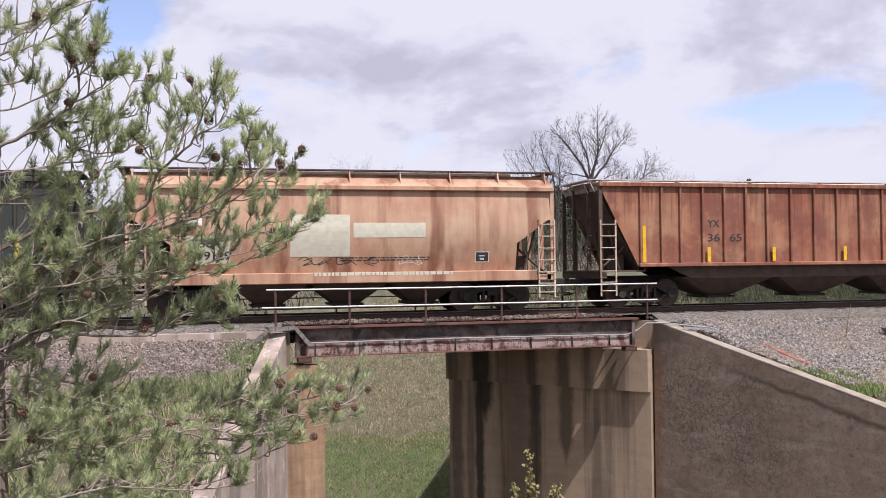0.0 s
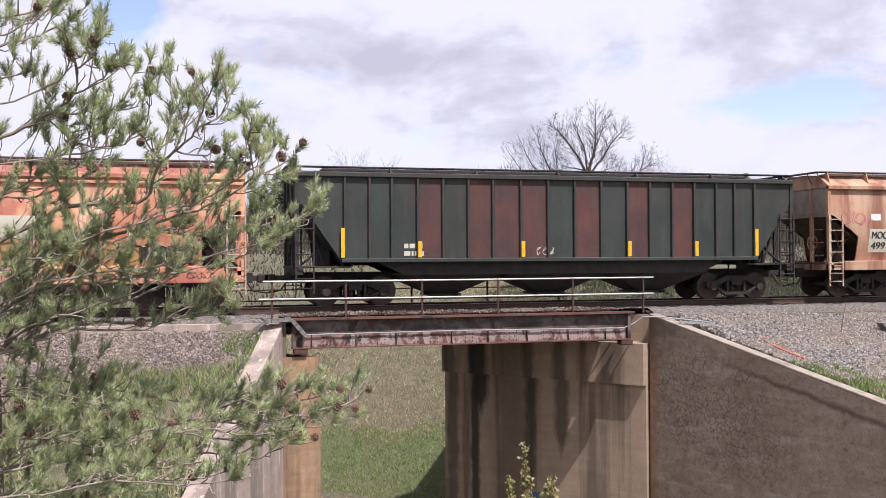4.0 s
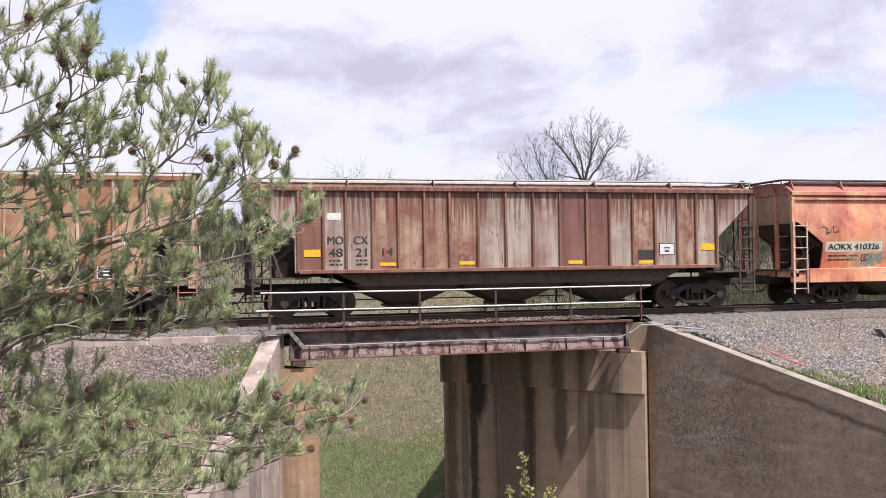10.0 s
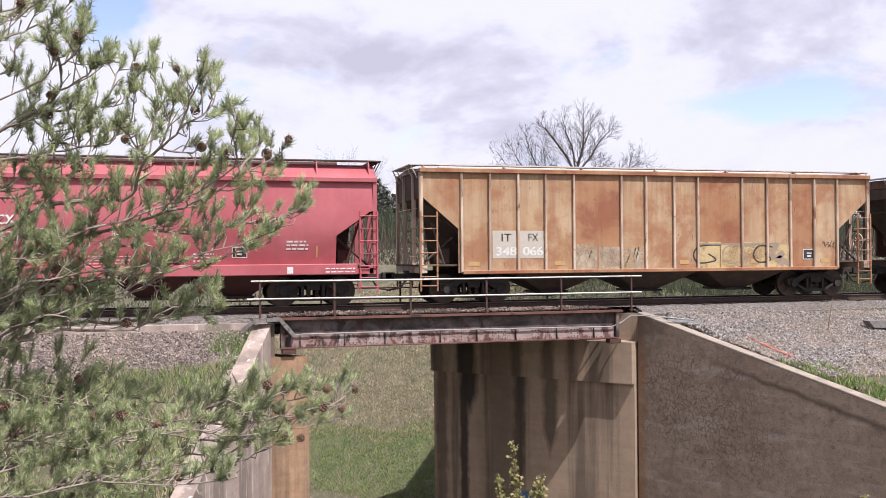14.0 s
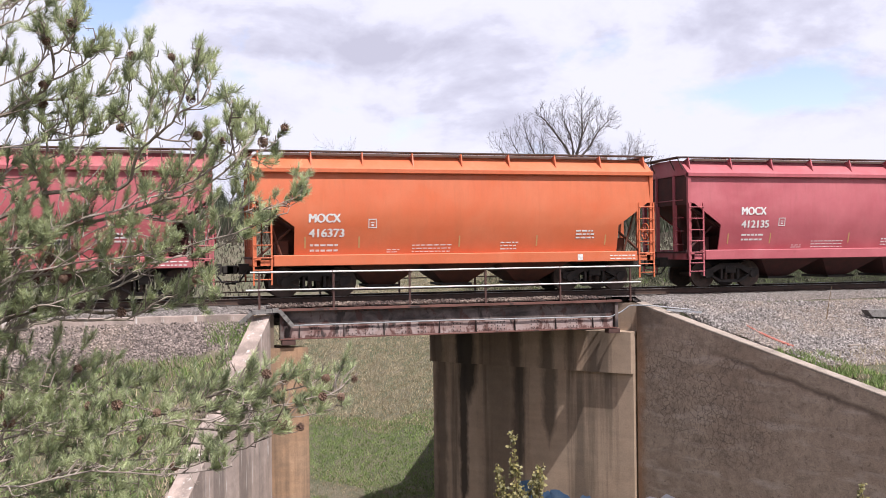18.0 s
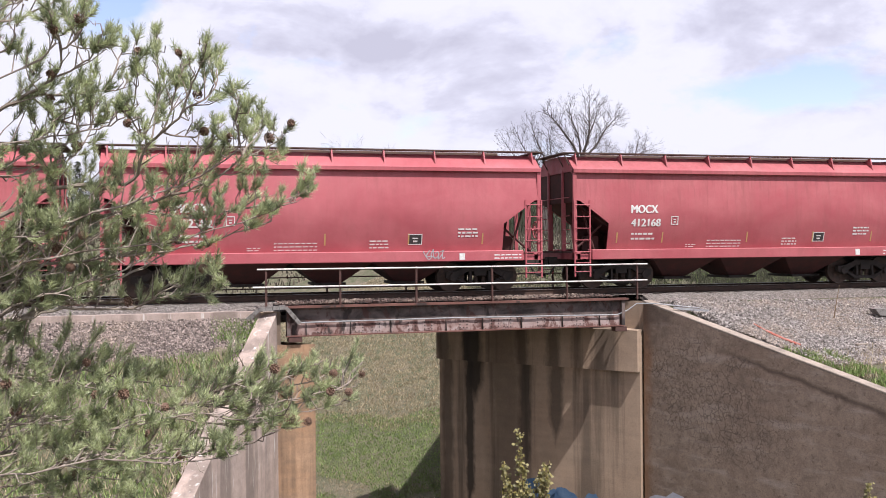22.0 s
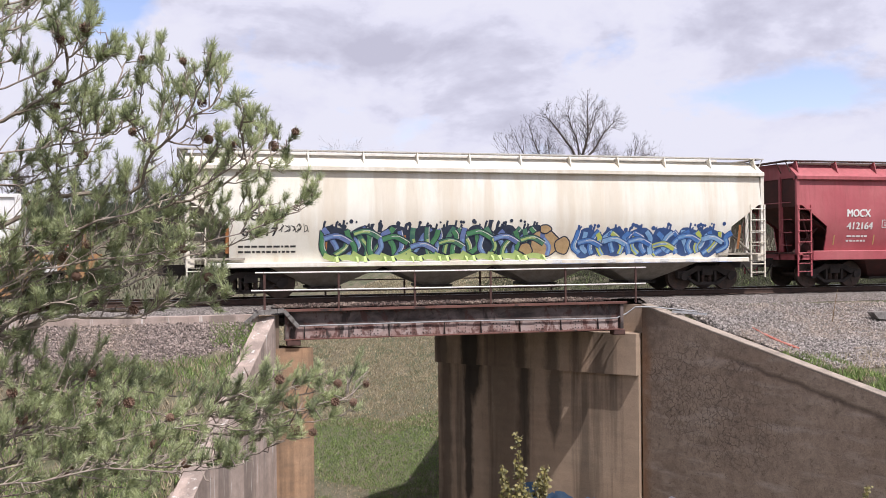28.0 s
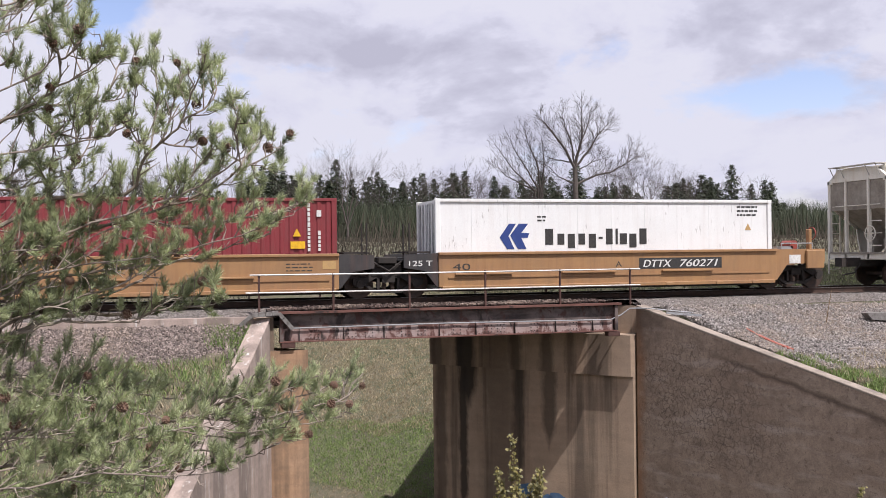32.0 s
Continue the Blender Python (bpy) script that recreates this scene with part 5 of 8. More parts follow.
# whitened and streaked further to put lit and shaded rib faces into the colour
P_RIB = car_paint("pale rusting rib paint with sun and shade tones", (0.66, 0.54, 0.43), (0.44, 0.29, 0.20), 0.5, 0.7, 0.9, 16.5, (0.17, 0.07, 0.04))
P_CREAM = car_paint("cream-white paint", (0.74, 0.71, 0.62), (0.78, 0.76, 0.70), 0.0, 0.22, 0.8, 17.0, (0.62, 0.47, 0.30), (0.5, 0.45, 0.35), 0.35, 0.4, 0.4)
P_WHITE = car_paint("white container paint", (0.80, 0.80, 0.79), (0.74, 0.74, 0.73), 0.05, 0.12, 0.6, 19.0, (0.35, 0.22, 0.15), (0.6, 0.6, 0.58), 0.25, pits=0.5)
P_MAROON = car_paint("maroon container paint", (0.20, 0.022, 0.03), (0.24, 0.035, 0.04), 0.03, 0.12, 0.6, 20.0)
P_WELL = car_paint("ochre well-car paint", (0.36, 0.20, 0.085), (0.31, 0.165, 0.08), 0.15, 0.4, 0.8, 21.0, (0.2, 0.10, 0.05))
P_WELL_K = car_paint("black well-end paint", (0.025, 0.024, 0.026), (0.05, 0.045, 0.045), 0.1, 0.2, 0.8, 22.0)
# darker steels: their tone puts shade into car ends, slope sheets and bays
D_BROWN = plain_paint("dark brown steel", (0.06, 0.042, 0.034), (0.11, 0.07, 0.05), 3, 0.85)
D_BLACK = plain_paint("dull black steel", (0.024, 0.022, 0.021), (0.045, 0.038, 0.033), 3, 0.85)
D_RED = plain_paint("shade-dark red steel", (0.085, 0.025, 0.022), (0.05, 0.022, 0.02), 3, 0.85)
D_ORANGE = plain_paint("shade-dark orange steel", (0.13, 0.042, 0.022), (0.07, 0.03, 0.02), 3, 0.85)
D_CREAM = plain_paint("shade-dark cream steel", (0.34, 0.31, 0.26), (0.2, 0.17, 0.14), 3, 0.85)
D_PALE = plain_paint("pale roof boards", (0.62, 0.60, 0.56), (0.4, 0.37, 0.33), 4, 0.6)
D_END = plain_paint("sooty pale end sheet", (0.36, 0.31, 0.27), (0.2, 0.16, 0.135), 2.2, 0.85)
D_END_T = plain_paint("sooty tan end sheet", (0.46, 0.30, 0.20), (0.26, 0.15, 0.10), 2.2, 0.85)
M_PALE_PATCH = plain_paint("pale paint patch", (0.60, 0.58, 0.48), (0.5, 0.46, 0.36), 5, 0.65)
M_BLUE = plain_paint("deep blue paint", (0.02, 0.045, 0.20), (0.03, 0.06, 0.22), 6, 0.5)

YF = YR
# 1 the rust-brown ribbed car at the head of what is seen
c, hf = ribbed_hopper("ribbed_hopper_car", "rust-brown ribbed covered hopper car with yellow reflectors", 134.08, 151.06, [P_BROWN, P_BROWN, P_BROWN, P_BROWN], P_BROWN, D_BROWN, D_PALE, RIBS_A, -1, 4.02, 4.22, cut=(3.92, 1.40), end_mat=D_END, rail_mat=P_RIB)
letters("reporting_mark", "YX", 0.34, -4.54, YF, 2.66, M_DARK_MARK, c, 0.42, 0.012)
letters("car_number", "36", 0.36, -4.55, YF, 2.18, M_DARK_MARK, c, 0.44, 0.012)
letters("car_number", "65", 0.36, -3.72, YF, 2.18, M_DARK_MARK, c, 0.44, 0.012)
mark(c, "reflector", M_YELLOW, -6.98, -6.86, 1.5, 2.7, YS)
for x in (-4.62, -2.15, 0.66, 3.3, 5.9):
    mark(c, "reflector", M_YELLOW, x, x + 0.13, 1.5, 1.98, YS)

YF = YS
# 2 beige smooth-sided car
c, hf = smooth_hopper("smooth_hopper_car", "beige smooth-sided covered hopper car run with rust streaks", 119.42, 132.51, P_BEIGE, D_BROWN, D_BROWN, None, -1, 3.92, 4.42, end_mat=D_END, rail_mat=P_RIB)
mark(c, "paint_patch", M_PALE_PATCH, -hf + 4.7, -hf + 6.5, 1.78, 3.05, label="pale square paint patch")
mark(c, "paint_patch", M_PALE_PATCH, -hf + 6.6, -hf + 8.85, 2.35, 2.8, label="pale paint patch")
mark(c, "paint_patch", M_WHITE_MARK, -hf + 1.75, -hf + 2.15, 2.72, 2.95)
mark(c, "number_panel", M_PALE_PATCH, -hf + 1.7, -hf + 2.95, 1.6, 2.42, YF + 0.004)
letters("reporting_mark", "MOCX", 0.36, -hf + 1.8, YF - 0.006, 2.08, M_DARK_MARK, c, 0.85, 0.012)
letters("car_number", "499129", 0.34, -hf + 1.8, YF - 0.006, 1.72, M_DARK_MARK, c, 1.15, 0.012)
small_print(c, M_PALE_PATCH, -hf + 5.4, 1.20, 4.3, 1, h=0.10, y=-1.674, seed=4)
framed(c, M_WHITE_MARK, hf - 2.62, 1.56, 0.46, 0.34, fill_mat=M_DARK_MARK)
small_print(c, M_DARK_MARK, -hf + 6.2, 1.72, 2.8, 2, seed=7)
scrawl(c, M_DARK_MARK, -hf + 5.1, 1.5, 2.2, 0.28, seed=3)
scrawl(c, M_WHITE_MARK, hf - 5.2, 1.5, 1.1, 0.3, seed=5, loops=3)
scrawl(c, plain_paint("pink spray paint", (0.45, 0.10, 0.14)), -hf + 0.6, 2.5, 1.3, 0.5, seed=15, loops=4)


press_marks(c, 1.3)
YF = YR
# 3 black-green ribbed car with oxide panels
ord3 = [0, 0, 1, 0, 2, 1, 2, 2, 2, 1, 2, 0, 2, 0, 2, 1, 0, 0, 0]
c, hf = ribbed_hopper("ribbed_hopper_car", "black-green ribbed covered hopper car patched with oxide-red panels", 100.96, 118.02, [P_GREEN, P_GREEN_2, P_OXIDE], P_GREEN, D_BLACK, D_BLACK, RIBS_A, -1, 3.98, 4.27, order=ord3)
for x, z1 in ((-7.15, 2.4), (-4.75, 2.0), (-1.38, 2.0), (2.31, 2.0), (4.75, 2.0), (7.02, 2.4)):
    mark(c, "reflector", M_YELLOW, x, x + 0.12, 1.5, z1, YS)
for z in (1.78, 1.55):
    small_print(c, M_PALE_PATCH, -hf + 3.35, z, 0.62, 1, h=0.14, seed=int(z * 10))
scrawl(c, M_PALE_PATCH, -hf + 7.7, 1.55, 0.6, 0.3, seed=8, loops=3, r=0.01)

YF = YS
# 4 salmon car with a wheat-ear emblem
c, hf = smooth_hopper("smooth_hopper_car", "peeling salmon-orange hopper car with white wheat emblem and scrawls", 83.12, 99.51, P_SALMON, D_BROWN, D_BROWN, None, 1, 3.93, 4.36, (0.78, 1.27), 3, 1.9, None, True, P_SALMON_ROOF, D_END_T, P_RIB)
for a, b in ((5.6, 7.75), (8.55, 10.9)):
    mark(c, "paint_patch", M_PALE_PATCH, -hf + a, -hf + b, 2.1, 2.72, label="pale paint patch over old lettering")
def wheat(bm):
    """An ear of wheat on a slant: a stem with pairs of grains and five long awns."""
    x, z = -hf + 11.65, 1.72
    def leaf(p, q, w):
        d = Vector((q[0] - p[0], 0, q[1] - p[1]))
        n = Vector((-d.z, 0, d.x)).normalized() * w
        mid = Vector((p[0], YF - 0.004, p[1])) + d * 0.5
        a, b = Vector((p[0], YF - 0.004, p[1])), Vector((q[0], YF - 0.004, q[1]))
        bm.faces.new([bm.verts.new(v) for v in (a, mid + n, b, mid - n)])
    leaf((x, z), (x + 0.45, z + 1.15), 0.03)
    for k in range(5):
        u, v = x + 0.10 + k * 0.075, z + 0.22 + k * 0.19
        leaf((u, v), (u - 0.20, v + 0.30), 0.08)
        leaf((u, v), (u + 0.38, v + 0.24), 0.08)
    for k in range(5):
        u = x + 0.30 + k * 0.11
        leaf((u, z + 0.85 + 0.03 * k), (u + 0.04 + 0.085 * k, z + 1.74), 0.055)
mesh_of("wheat_emblem", wheat, plain_paint("cream emblem paint", (0.74, 0.60, 0.42), (0.62, 0.42, 0.26), 5), c, "cream wheat-ear emblem")
letters("car_number", "AOKX 410326", 0.29, -hf + 1.45, YF - 0.004, 1.92, M_DARK_MARK, c, 2.1, 0.012)
mark(c, "number_panel", M_PALE_PATCH, -hf + 1.35, -hf + 3.7, 1.84, 2.2, YF + 0.004)
mark(c, "stencil_plate", M_DARK_MARK, hf - 3.0, hf - 1.5, 1.42, 1.86)
small_print(c, M_PALE_PATCH, hf - 2.6, 1.58, 0.9, 1, h=0.12, y=YF - 0.004, seed=3)
M_TEAL = plain_paint("teal spray paint", (0.10, 0.26, 0.27), (0.2, 0.3, 0.25), 6)
M_SPRAY_Y = plain_paint("ochre spray paint", (0.50, 0.32, 0.12), (0.42, 0.26, 0.12), 6)
M_TEAL_THIN = thin_spray("thin pale teal spray paint", (0.33, 0.37, 0.29), 0.55)
for k, (u, v, rx, rz) in enumerate(((3.2, 1.55, 0.9, 0.28), (4.6, 1.62, 0.9, 0.34), (6.0, 1.62, 0.75, 0.34), (4.4, 1.05, 0.8, 0.14))):
    mesh_of("graffiti_shape", lambda bm: blob(bm, (-hf + u, v), rx, rz, YF - 0.003 if v > 1.27 else -1.673, 200 + k), M_TEAL_THIN, c, "thin teal spray paint")
scrawl(c, M_TEAL, -hf + 3.1, 1.4, 2.0, 0.4, YF - 0.006, seed=21, loops=5, r=0.035)
scrawl(c, M_TEAL, -hf + 5.0, 1.42, 1.5, 0.3, YF - 0.006, seed=22, loops=3, r=0.03)
scrawl(c, M_DARK_MARK, -hf + 1.2, 2.45, 0.8, 0.3, seed=23, loops=2, r=0.016)
small_print(c, M_DARK_MARK, -hf + 1.5, 1.68, 1.2, 2, 0.14, YF, 0.05, 24)
framed(c, M_DARK_MARK, -hf + 2.85, 1.52, 0.3, 0.22, YF - 0.004)
M_OLIVE = plain_paint("dark olive spray paint", (0.13, 0.09, 0.04), (0.2, 0.13, 0.06), 6)
for k, (u, v, rx, rz) in enumerate(((6.6, 1.62, 0.62, 0.3), (5.75, 1.5, 0.5, 0.34), (5.0, 1.45, 0.48, 0.42), (4.25, 1.45, 0.44, 0.44), (3.55, 1.58, 0.5, 0.38))):
    edge = []
    mesh_of("graffiti_shape", lambda bm: edge.extend(blob(bm, (hf - u, v), rx, rz, YF - 0.002 - 0.001 * k, 300 + k, 0.16)), thin_spray("worn ochre spray paint", (0.56, 0.38, 0.15), 0.9), c, "ochre spray paint")
    mesh_of("graffiti_line", lambda bm: stroke(bm, edge, 0.024, YF - 0.009), M_OLIVE, c)
    mesh_of("graffiti_line", lambda bm: stroke(bm, smooth([(hf - u - rx * 0.4, v + rz * 0.5), (hf - u + rx * 0.1, v + rz * 0.1), (hf - u - rx * 0.1, v - rz * 0.4), (hf - u + rx * 0.5, v - rz * 0.2)]), 0.02, YF - 0.0095), M_OLIVE, c)
for k in range(7):
    scrawl(c, M_DARK_MARK, hf - 9.8 + k * 1.35, 0.90, 0.9, 0.2, -1.674, seed=40 + k, loops=4, r=0.013)
for k, (u, z) in enumerate(((3.4, 3.35), (3.2, 2.6), (1.2, 3.0), (1.9, 2.0), (2.4, 2.3))):
    scrawl(c, M_DARK_MARK, hf - u, z, 0.7, 0.18, seed=50 + k, loops=4, r=0.01)


press_marks(c, 1.27)
YF = YR
# 5 grey ribbed car run with rust
ord5 = [0, 2, 0, 0, 3, 3, 3, 3, 0, 0, 0, 1, 1, 0, 3, 0, 3, 0, 0]
c, hf = ribbed_hopper("ribbed_hopper_car", "grey-beige ribbed covered hopper car run with brown rust", 64.76, 81.57, [P_GREY, P_PLUM, P_RUSTY, P_GREY_R], P_RUSTY, D_BROWN, D_PALE, RIBS_A, -1, 3.88, 4.25, order=ord5, cut=(3.55, 2.4))
mark(c, "paint_patch", M_WHITE_MARK, -6.13, -5.72, 2.98, 3.19)
small_print(c, M_DARK_MARK, -6.08, 2.06 - 0.34, 0.42, 2, 0.12, YF, 0.05, 31)
small_print(c, M_DARK_MARK, -5.26, 2.06 - 0.34, 0.42, 2, 0.12, YF, 0.05, 32)
letters("reporting_mark", "MO", 0.34, -6.13, YF, 2.24, M_DARK_MARK, c, 0.47, 0.012)
letters("reporting_mark", "CX", 0.34, -5.33, YF, 2.24, M_DARK_MARK, c, 0.43, 0.012)
letters("car_number", "48", 0.36, -6.10, YF, 1.86, M_DARK_MARK, c, 0.42, 0.012)
letters("car_number", "21", 0.36, -5.28, YF, 1.86, M_DARK_MARK, c, 0.34, 0.012)
letters("car_number", "14", 0.32, -4.45, YF, 1.88, M_DARK_MARK, c, 0.32, 0.012)
for x, z in ((-6.85, 1.86), (-4.52, 1.56), (-2.0, 1.57), (1.66, 1.55), (4.16, 1.52), (6.45, 1.95)):
    mark(c, "reflector", M_YELLOW, x, x + 0.5, z, z + (0.22 if abs(x) > 6 else 0.11), YF - 0.004)
mark(c, "stencil_plate", M_DARK_MARK, 4.12, 4.70, 1.66, 1.98)
framed(c, M_DARK_MARK, 4.90, 1.80, 0.56, 0.40, fill_mat=M_WHITE_MARK)

YF = YR
# 6 tan ribbed car with deep sides
M_CHALK = plain_paint("chalky grey paint", (0.45, 0.41, 0.35), (0.52, 0.46, 0.40), 5)
ord6 = [0, 0, 0, 0, 0, 1, 0, 0, 0, 1, 0, 0, 1, 0, 0]
c, hf = ribbed_hopper("ribbed_hopper_car", "tan ribbed covered hopper car with rust blushes and sprayed outlines", 46.67, 63.20, [P_TAN, P_TAN_2], P_RIB, D_BROWN, D_PALE, RIBS_B, 1, 4.15, 4.38, (0.93, 1.1), 3, 0.95, ord6, (3.38, 2.36), None, P_TAN_2, P_TAN_2)
for a, b, t1, t2 in ((2.39, 3.19, "IT", "348"), (3.30, 4.12, "FX", "066")):
    mark(c, "number_panel", M_CHALK, -hf + a, -hf + b, 1.42, 2.3, YF + 0.003)
    letters("reporting_mark", t1, 0.36, -hf + a + 0.3, YF, 1.96, M_DARK_MARK, c, 0.34)
    letters("car_number", t2, 0.38, -hf + a + 0.12, YF - 0.002, 1.52, M_WHITE_MARK, c, 0.68, 0.012)
M_DIM = plain_paint("thin grey spray paint", (0.26, 0.20, 0.15), (0.34, 0.26, 0.19), 6)
M_BUFF = thin_spray("worn buff spray paint", (0.50, 0.40, 0.29), 0.8)
M_STRAW = thin_spray("worn straw-yellow spray paint", (0.56, 0.42, 0.22), 0.85)
for k, u in enumerate((-3.12, -2.3, -1.48)):
    mark(c, "graffiti_shape", M_BUFF, u + 0.08, u + 0.84, 1.05, 1.85 - 0.08 * k, YR - 0.001)
    scrawl(c, M_DIM, u + 0.1, 1.12, 0.66, 0.62, YR - 0.006, seed=61 + k, loops=2, r=0.02)
for k, u in enumerate((1.42, 2.2, 3.12, 4.1)):
    mark(c, "graffiti_shape", M_STRAW, u + 0.05, u + 0.86, 1.05, 1.92 - 0.1 * (k % 2), YR - 0.001)
for k, (u, ln) in enumerate(((1.2, 1.1), (2.3, 1.3), (3.5, 0.9))):
    hook = smooth([(u + ln, 1.82 - 0.05 * k), (u + 0.3, 1.78), (u + 0.05, 1.5), (u + 0.25, 1.22), (u + ln * 0.8, 1.3), (u + ln * 0.55, 1.52)])
    mesh_of("graffiti_line", lambda bm: stroke(bm, hook, 0.026, YR - 0.006), M_DIM if k == 1 else M_DARK_MARK, c)
mesh_of("graffiti_line", lambda bm: stroke(bm, [(1.4, 1.86), (3.0, 1.84), (4.6, 1.86)], 0.024, YR - 0.007), M_DIM, c)
for k, u in enumerate((4.5, 4.75)):
    mesh_of("graffiti_shape", lambda bm: ribbon(bm, [(u, 1.86 - 0.3 * k), (u - 0.25, 1.5 - 0.1 * k), (u + 0.25, 1.12)], 0.1, YR - 0.0075 - 0.001 * k), M_DIM, c)
scrawl(c, M_DARK_MARK, hf - 1.95, 1.72, 0.8, 0.22, seed=65, loops=4, r=0.013)
framed(c, M_WHITE_MARK, hf - 2.75, 1.3, 0.5, 0.36, fill_mat=M_DARK_MARK)
for x in (1.6, 4.5, 6.9, 9.0, 11.7, 14.5):
    mark(c, "reflector", M_SPRAY_Y, -hf + x, -hf + x + 0.35, 1.18, 1.32)


YF = YS
# 7 to 11 short smooth cars
def marked_car(label, x0, x1, paint, dark, number, seed, board=D_BROWN, dx=0.33, dz=0.07):
    c, hf = smooth_hopper("smooth_hopper_car", label, x0, x1, paint, dark, board, None, 1)
    letters("reporting_mark", "MOCX", 0.37, -hf + 1.72 + dx, YF - 0.008, 2.42 + dz, M_WHITE_MARK, c, 0.95, 0.016)
    letters("car_number", number, 0.35, -hf + 1.72 + dx, YF - 0.008, 1.98 + dz, M_WHITE_MARK, c, 1.06, 0.014)
    small_print(c, M_WHITE_MARK, -hf + 1.75 + dx, 1.70 + dz, 0.85, 2, 0.16, YF, 0.06, seed)
    framed(c, M_WHITE_MARK, -hf + 3.5, 2.1, 0.26, 0.28, YF - 0.004)
    small_print(c, M_WHITE_MARK, -hf + 4.1, 1.42, 0.4, 2, 0.07, YF, 0.025, seed + 1)
    small_print(c, M_WHITE_MARK, -hf + 4.9, 1.55, 1.3, 3, 0.1, YF, 0.03, seed + 2)
    small_print(c, M_WHITE_MARK, -hf + 7.8, 1.6, 0.6, 3, 0.1, YF, 0.04, seed + 3)
    small_print(c, M_WHITE_MARK, hf - 2.75, 1.95, 0.65, 3, 0.11, YF - 0.004, 0.05, seed + 4)
    small_print(c, M_WHITE_MARK, hf - 1.6, 1.14, 0.9, 2, 0.1, -1.674, 0.035, seed + 5)
    mark(c, "stencil_plate", M_WHITE_MARK, hf - 2.75, hf - 2.57, 1.02, 1.22, -1.674)
    if dark is D_RED:
        framed(c, M_WHITE_MARK, hf - 4.35, 1.5, 0.45, 0.33, YF, M_DARK_MARK)
    for x in (1.55, 3.2, 6.4, 9.0, 11.4):
        mark(c, "reflector", M_SPRAY_Y, -hf + x, -hf + x + 0.045, 1.5, 1.85)
    press_marks(c, 1.3)
    return c, hf


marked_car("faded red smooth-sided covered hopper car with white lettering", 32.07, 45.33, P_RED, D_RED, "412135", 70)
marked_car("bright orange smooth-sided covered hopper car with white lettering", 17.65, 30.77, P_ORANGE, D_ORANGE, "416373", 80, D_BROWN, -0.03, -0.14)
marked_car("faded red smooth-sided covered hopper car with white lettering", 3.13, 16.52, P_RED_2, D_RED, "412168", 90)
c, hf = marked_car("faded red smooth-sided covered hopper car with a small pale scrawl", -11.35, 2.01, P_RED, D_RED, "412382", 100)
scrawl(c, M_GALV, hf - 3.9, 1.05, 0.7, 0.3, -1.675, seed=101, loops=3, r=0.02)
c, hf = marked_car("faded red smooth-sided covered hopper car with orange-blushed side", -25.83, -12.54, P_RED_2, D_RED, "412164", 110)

# 12 long cream hopper with a painted strip
c, hf = smooth_hopper("long_hopper_car", "long cream-white hopper car with green and blue graffiti", -46.3, -27.12, P_CREAM, D_CREAM, D_PALE, D_CREAM, -1, 3.98, 4.48, (0.95, 1.10), 4, 1.75, (-7.2, 7.2))
letters("reporting_mark", "DOWX", 0.36, -hf + 1.62, YF - 0.006, 2.36, M_DARK_MARK, c, 1.1, 0.009)
letters("car_number", "68317", 0.36, -hf + 1.62, YF - 0.006, 1.9, M_DARK_MARK, c, 1.05, 0.009)
scrawl(c, M_DARK_MARK, -hf + 2.7, 2.0, 0.9, 0.25, seed=121, loops=5)
small_print(c, M_DARK_MARK, -hf + 1.5, 1.55, 1.7, 2, 0.16, YF, 0.06, 5)
M_BAR = plain_paint("rusty orange marker", (0.42, 0.17, 0.05), (0.3, 0.12, 0.05), 8)
for u, z0, z1 in ((1.14, 1.38, 2.18), (4.06, 1.42, 1.8), (6.5, 1.4, 1.9), (2 * hf - 0.97, 1.4, 2.2)):
    mark(c, "reflector", M_BAR, -hf + u, -hf + u + 0.09, z0, z1)
GREENS = [plain_paint("green spray paint", (0.045, 0.17, 0.085), (0.09, 0.26, 0.10), 5), plain_paint("lilac-blue spray paint", (0.16, 0.22, 0.42), (0.09, 0.13, 0.32), 5), plain_paint("deep green spray paint", (0.03, 0.11, 0.10), (0.12, 0.28, 0.14), 5)]
M_LIME = plain_paint("lime spray paint", (0.42, 0.52, 0.20), (0.34, 0.46, 0.16), 5)
BLUES = [plain_paint("blue spray paint", (0.04, 0.13, 0.40), (0.10, 0.24, 0.50), 5), plain_paint("pale blue spray paint", (0.26, 0.42, 0.62), (0.12, 0.27, 0.5), 5), plain_paint("yellow-green spray paint", (0.50, 0.52, 0.08), (0.36, 0.45, 0.12), 5)]
M_NAVY = plain_paint("black-blue spray paint", (0.012, 0.02, 0.04), (0.03, 0.04, 0.07), 6)
M_SKIN = plain_paint("tan spray paint", (0.48, 0.33, 0.17), (0.36, 0.24, 0.12), 6)


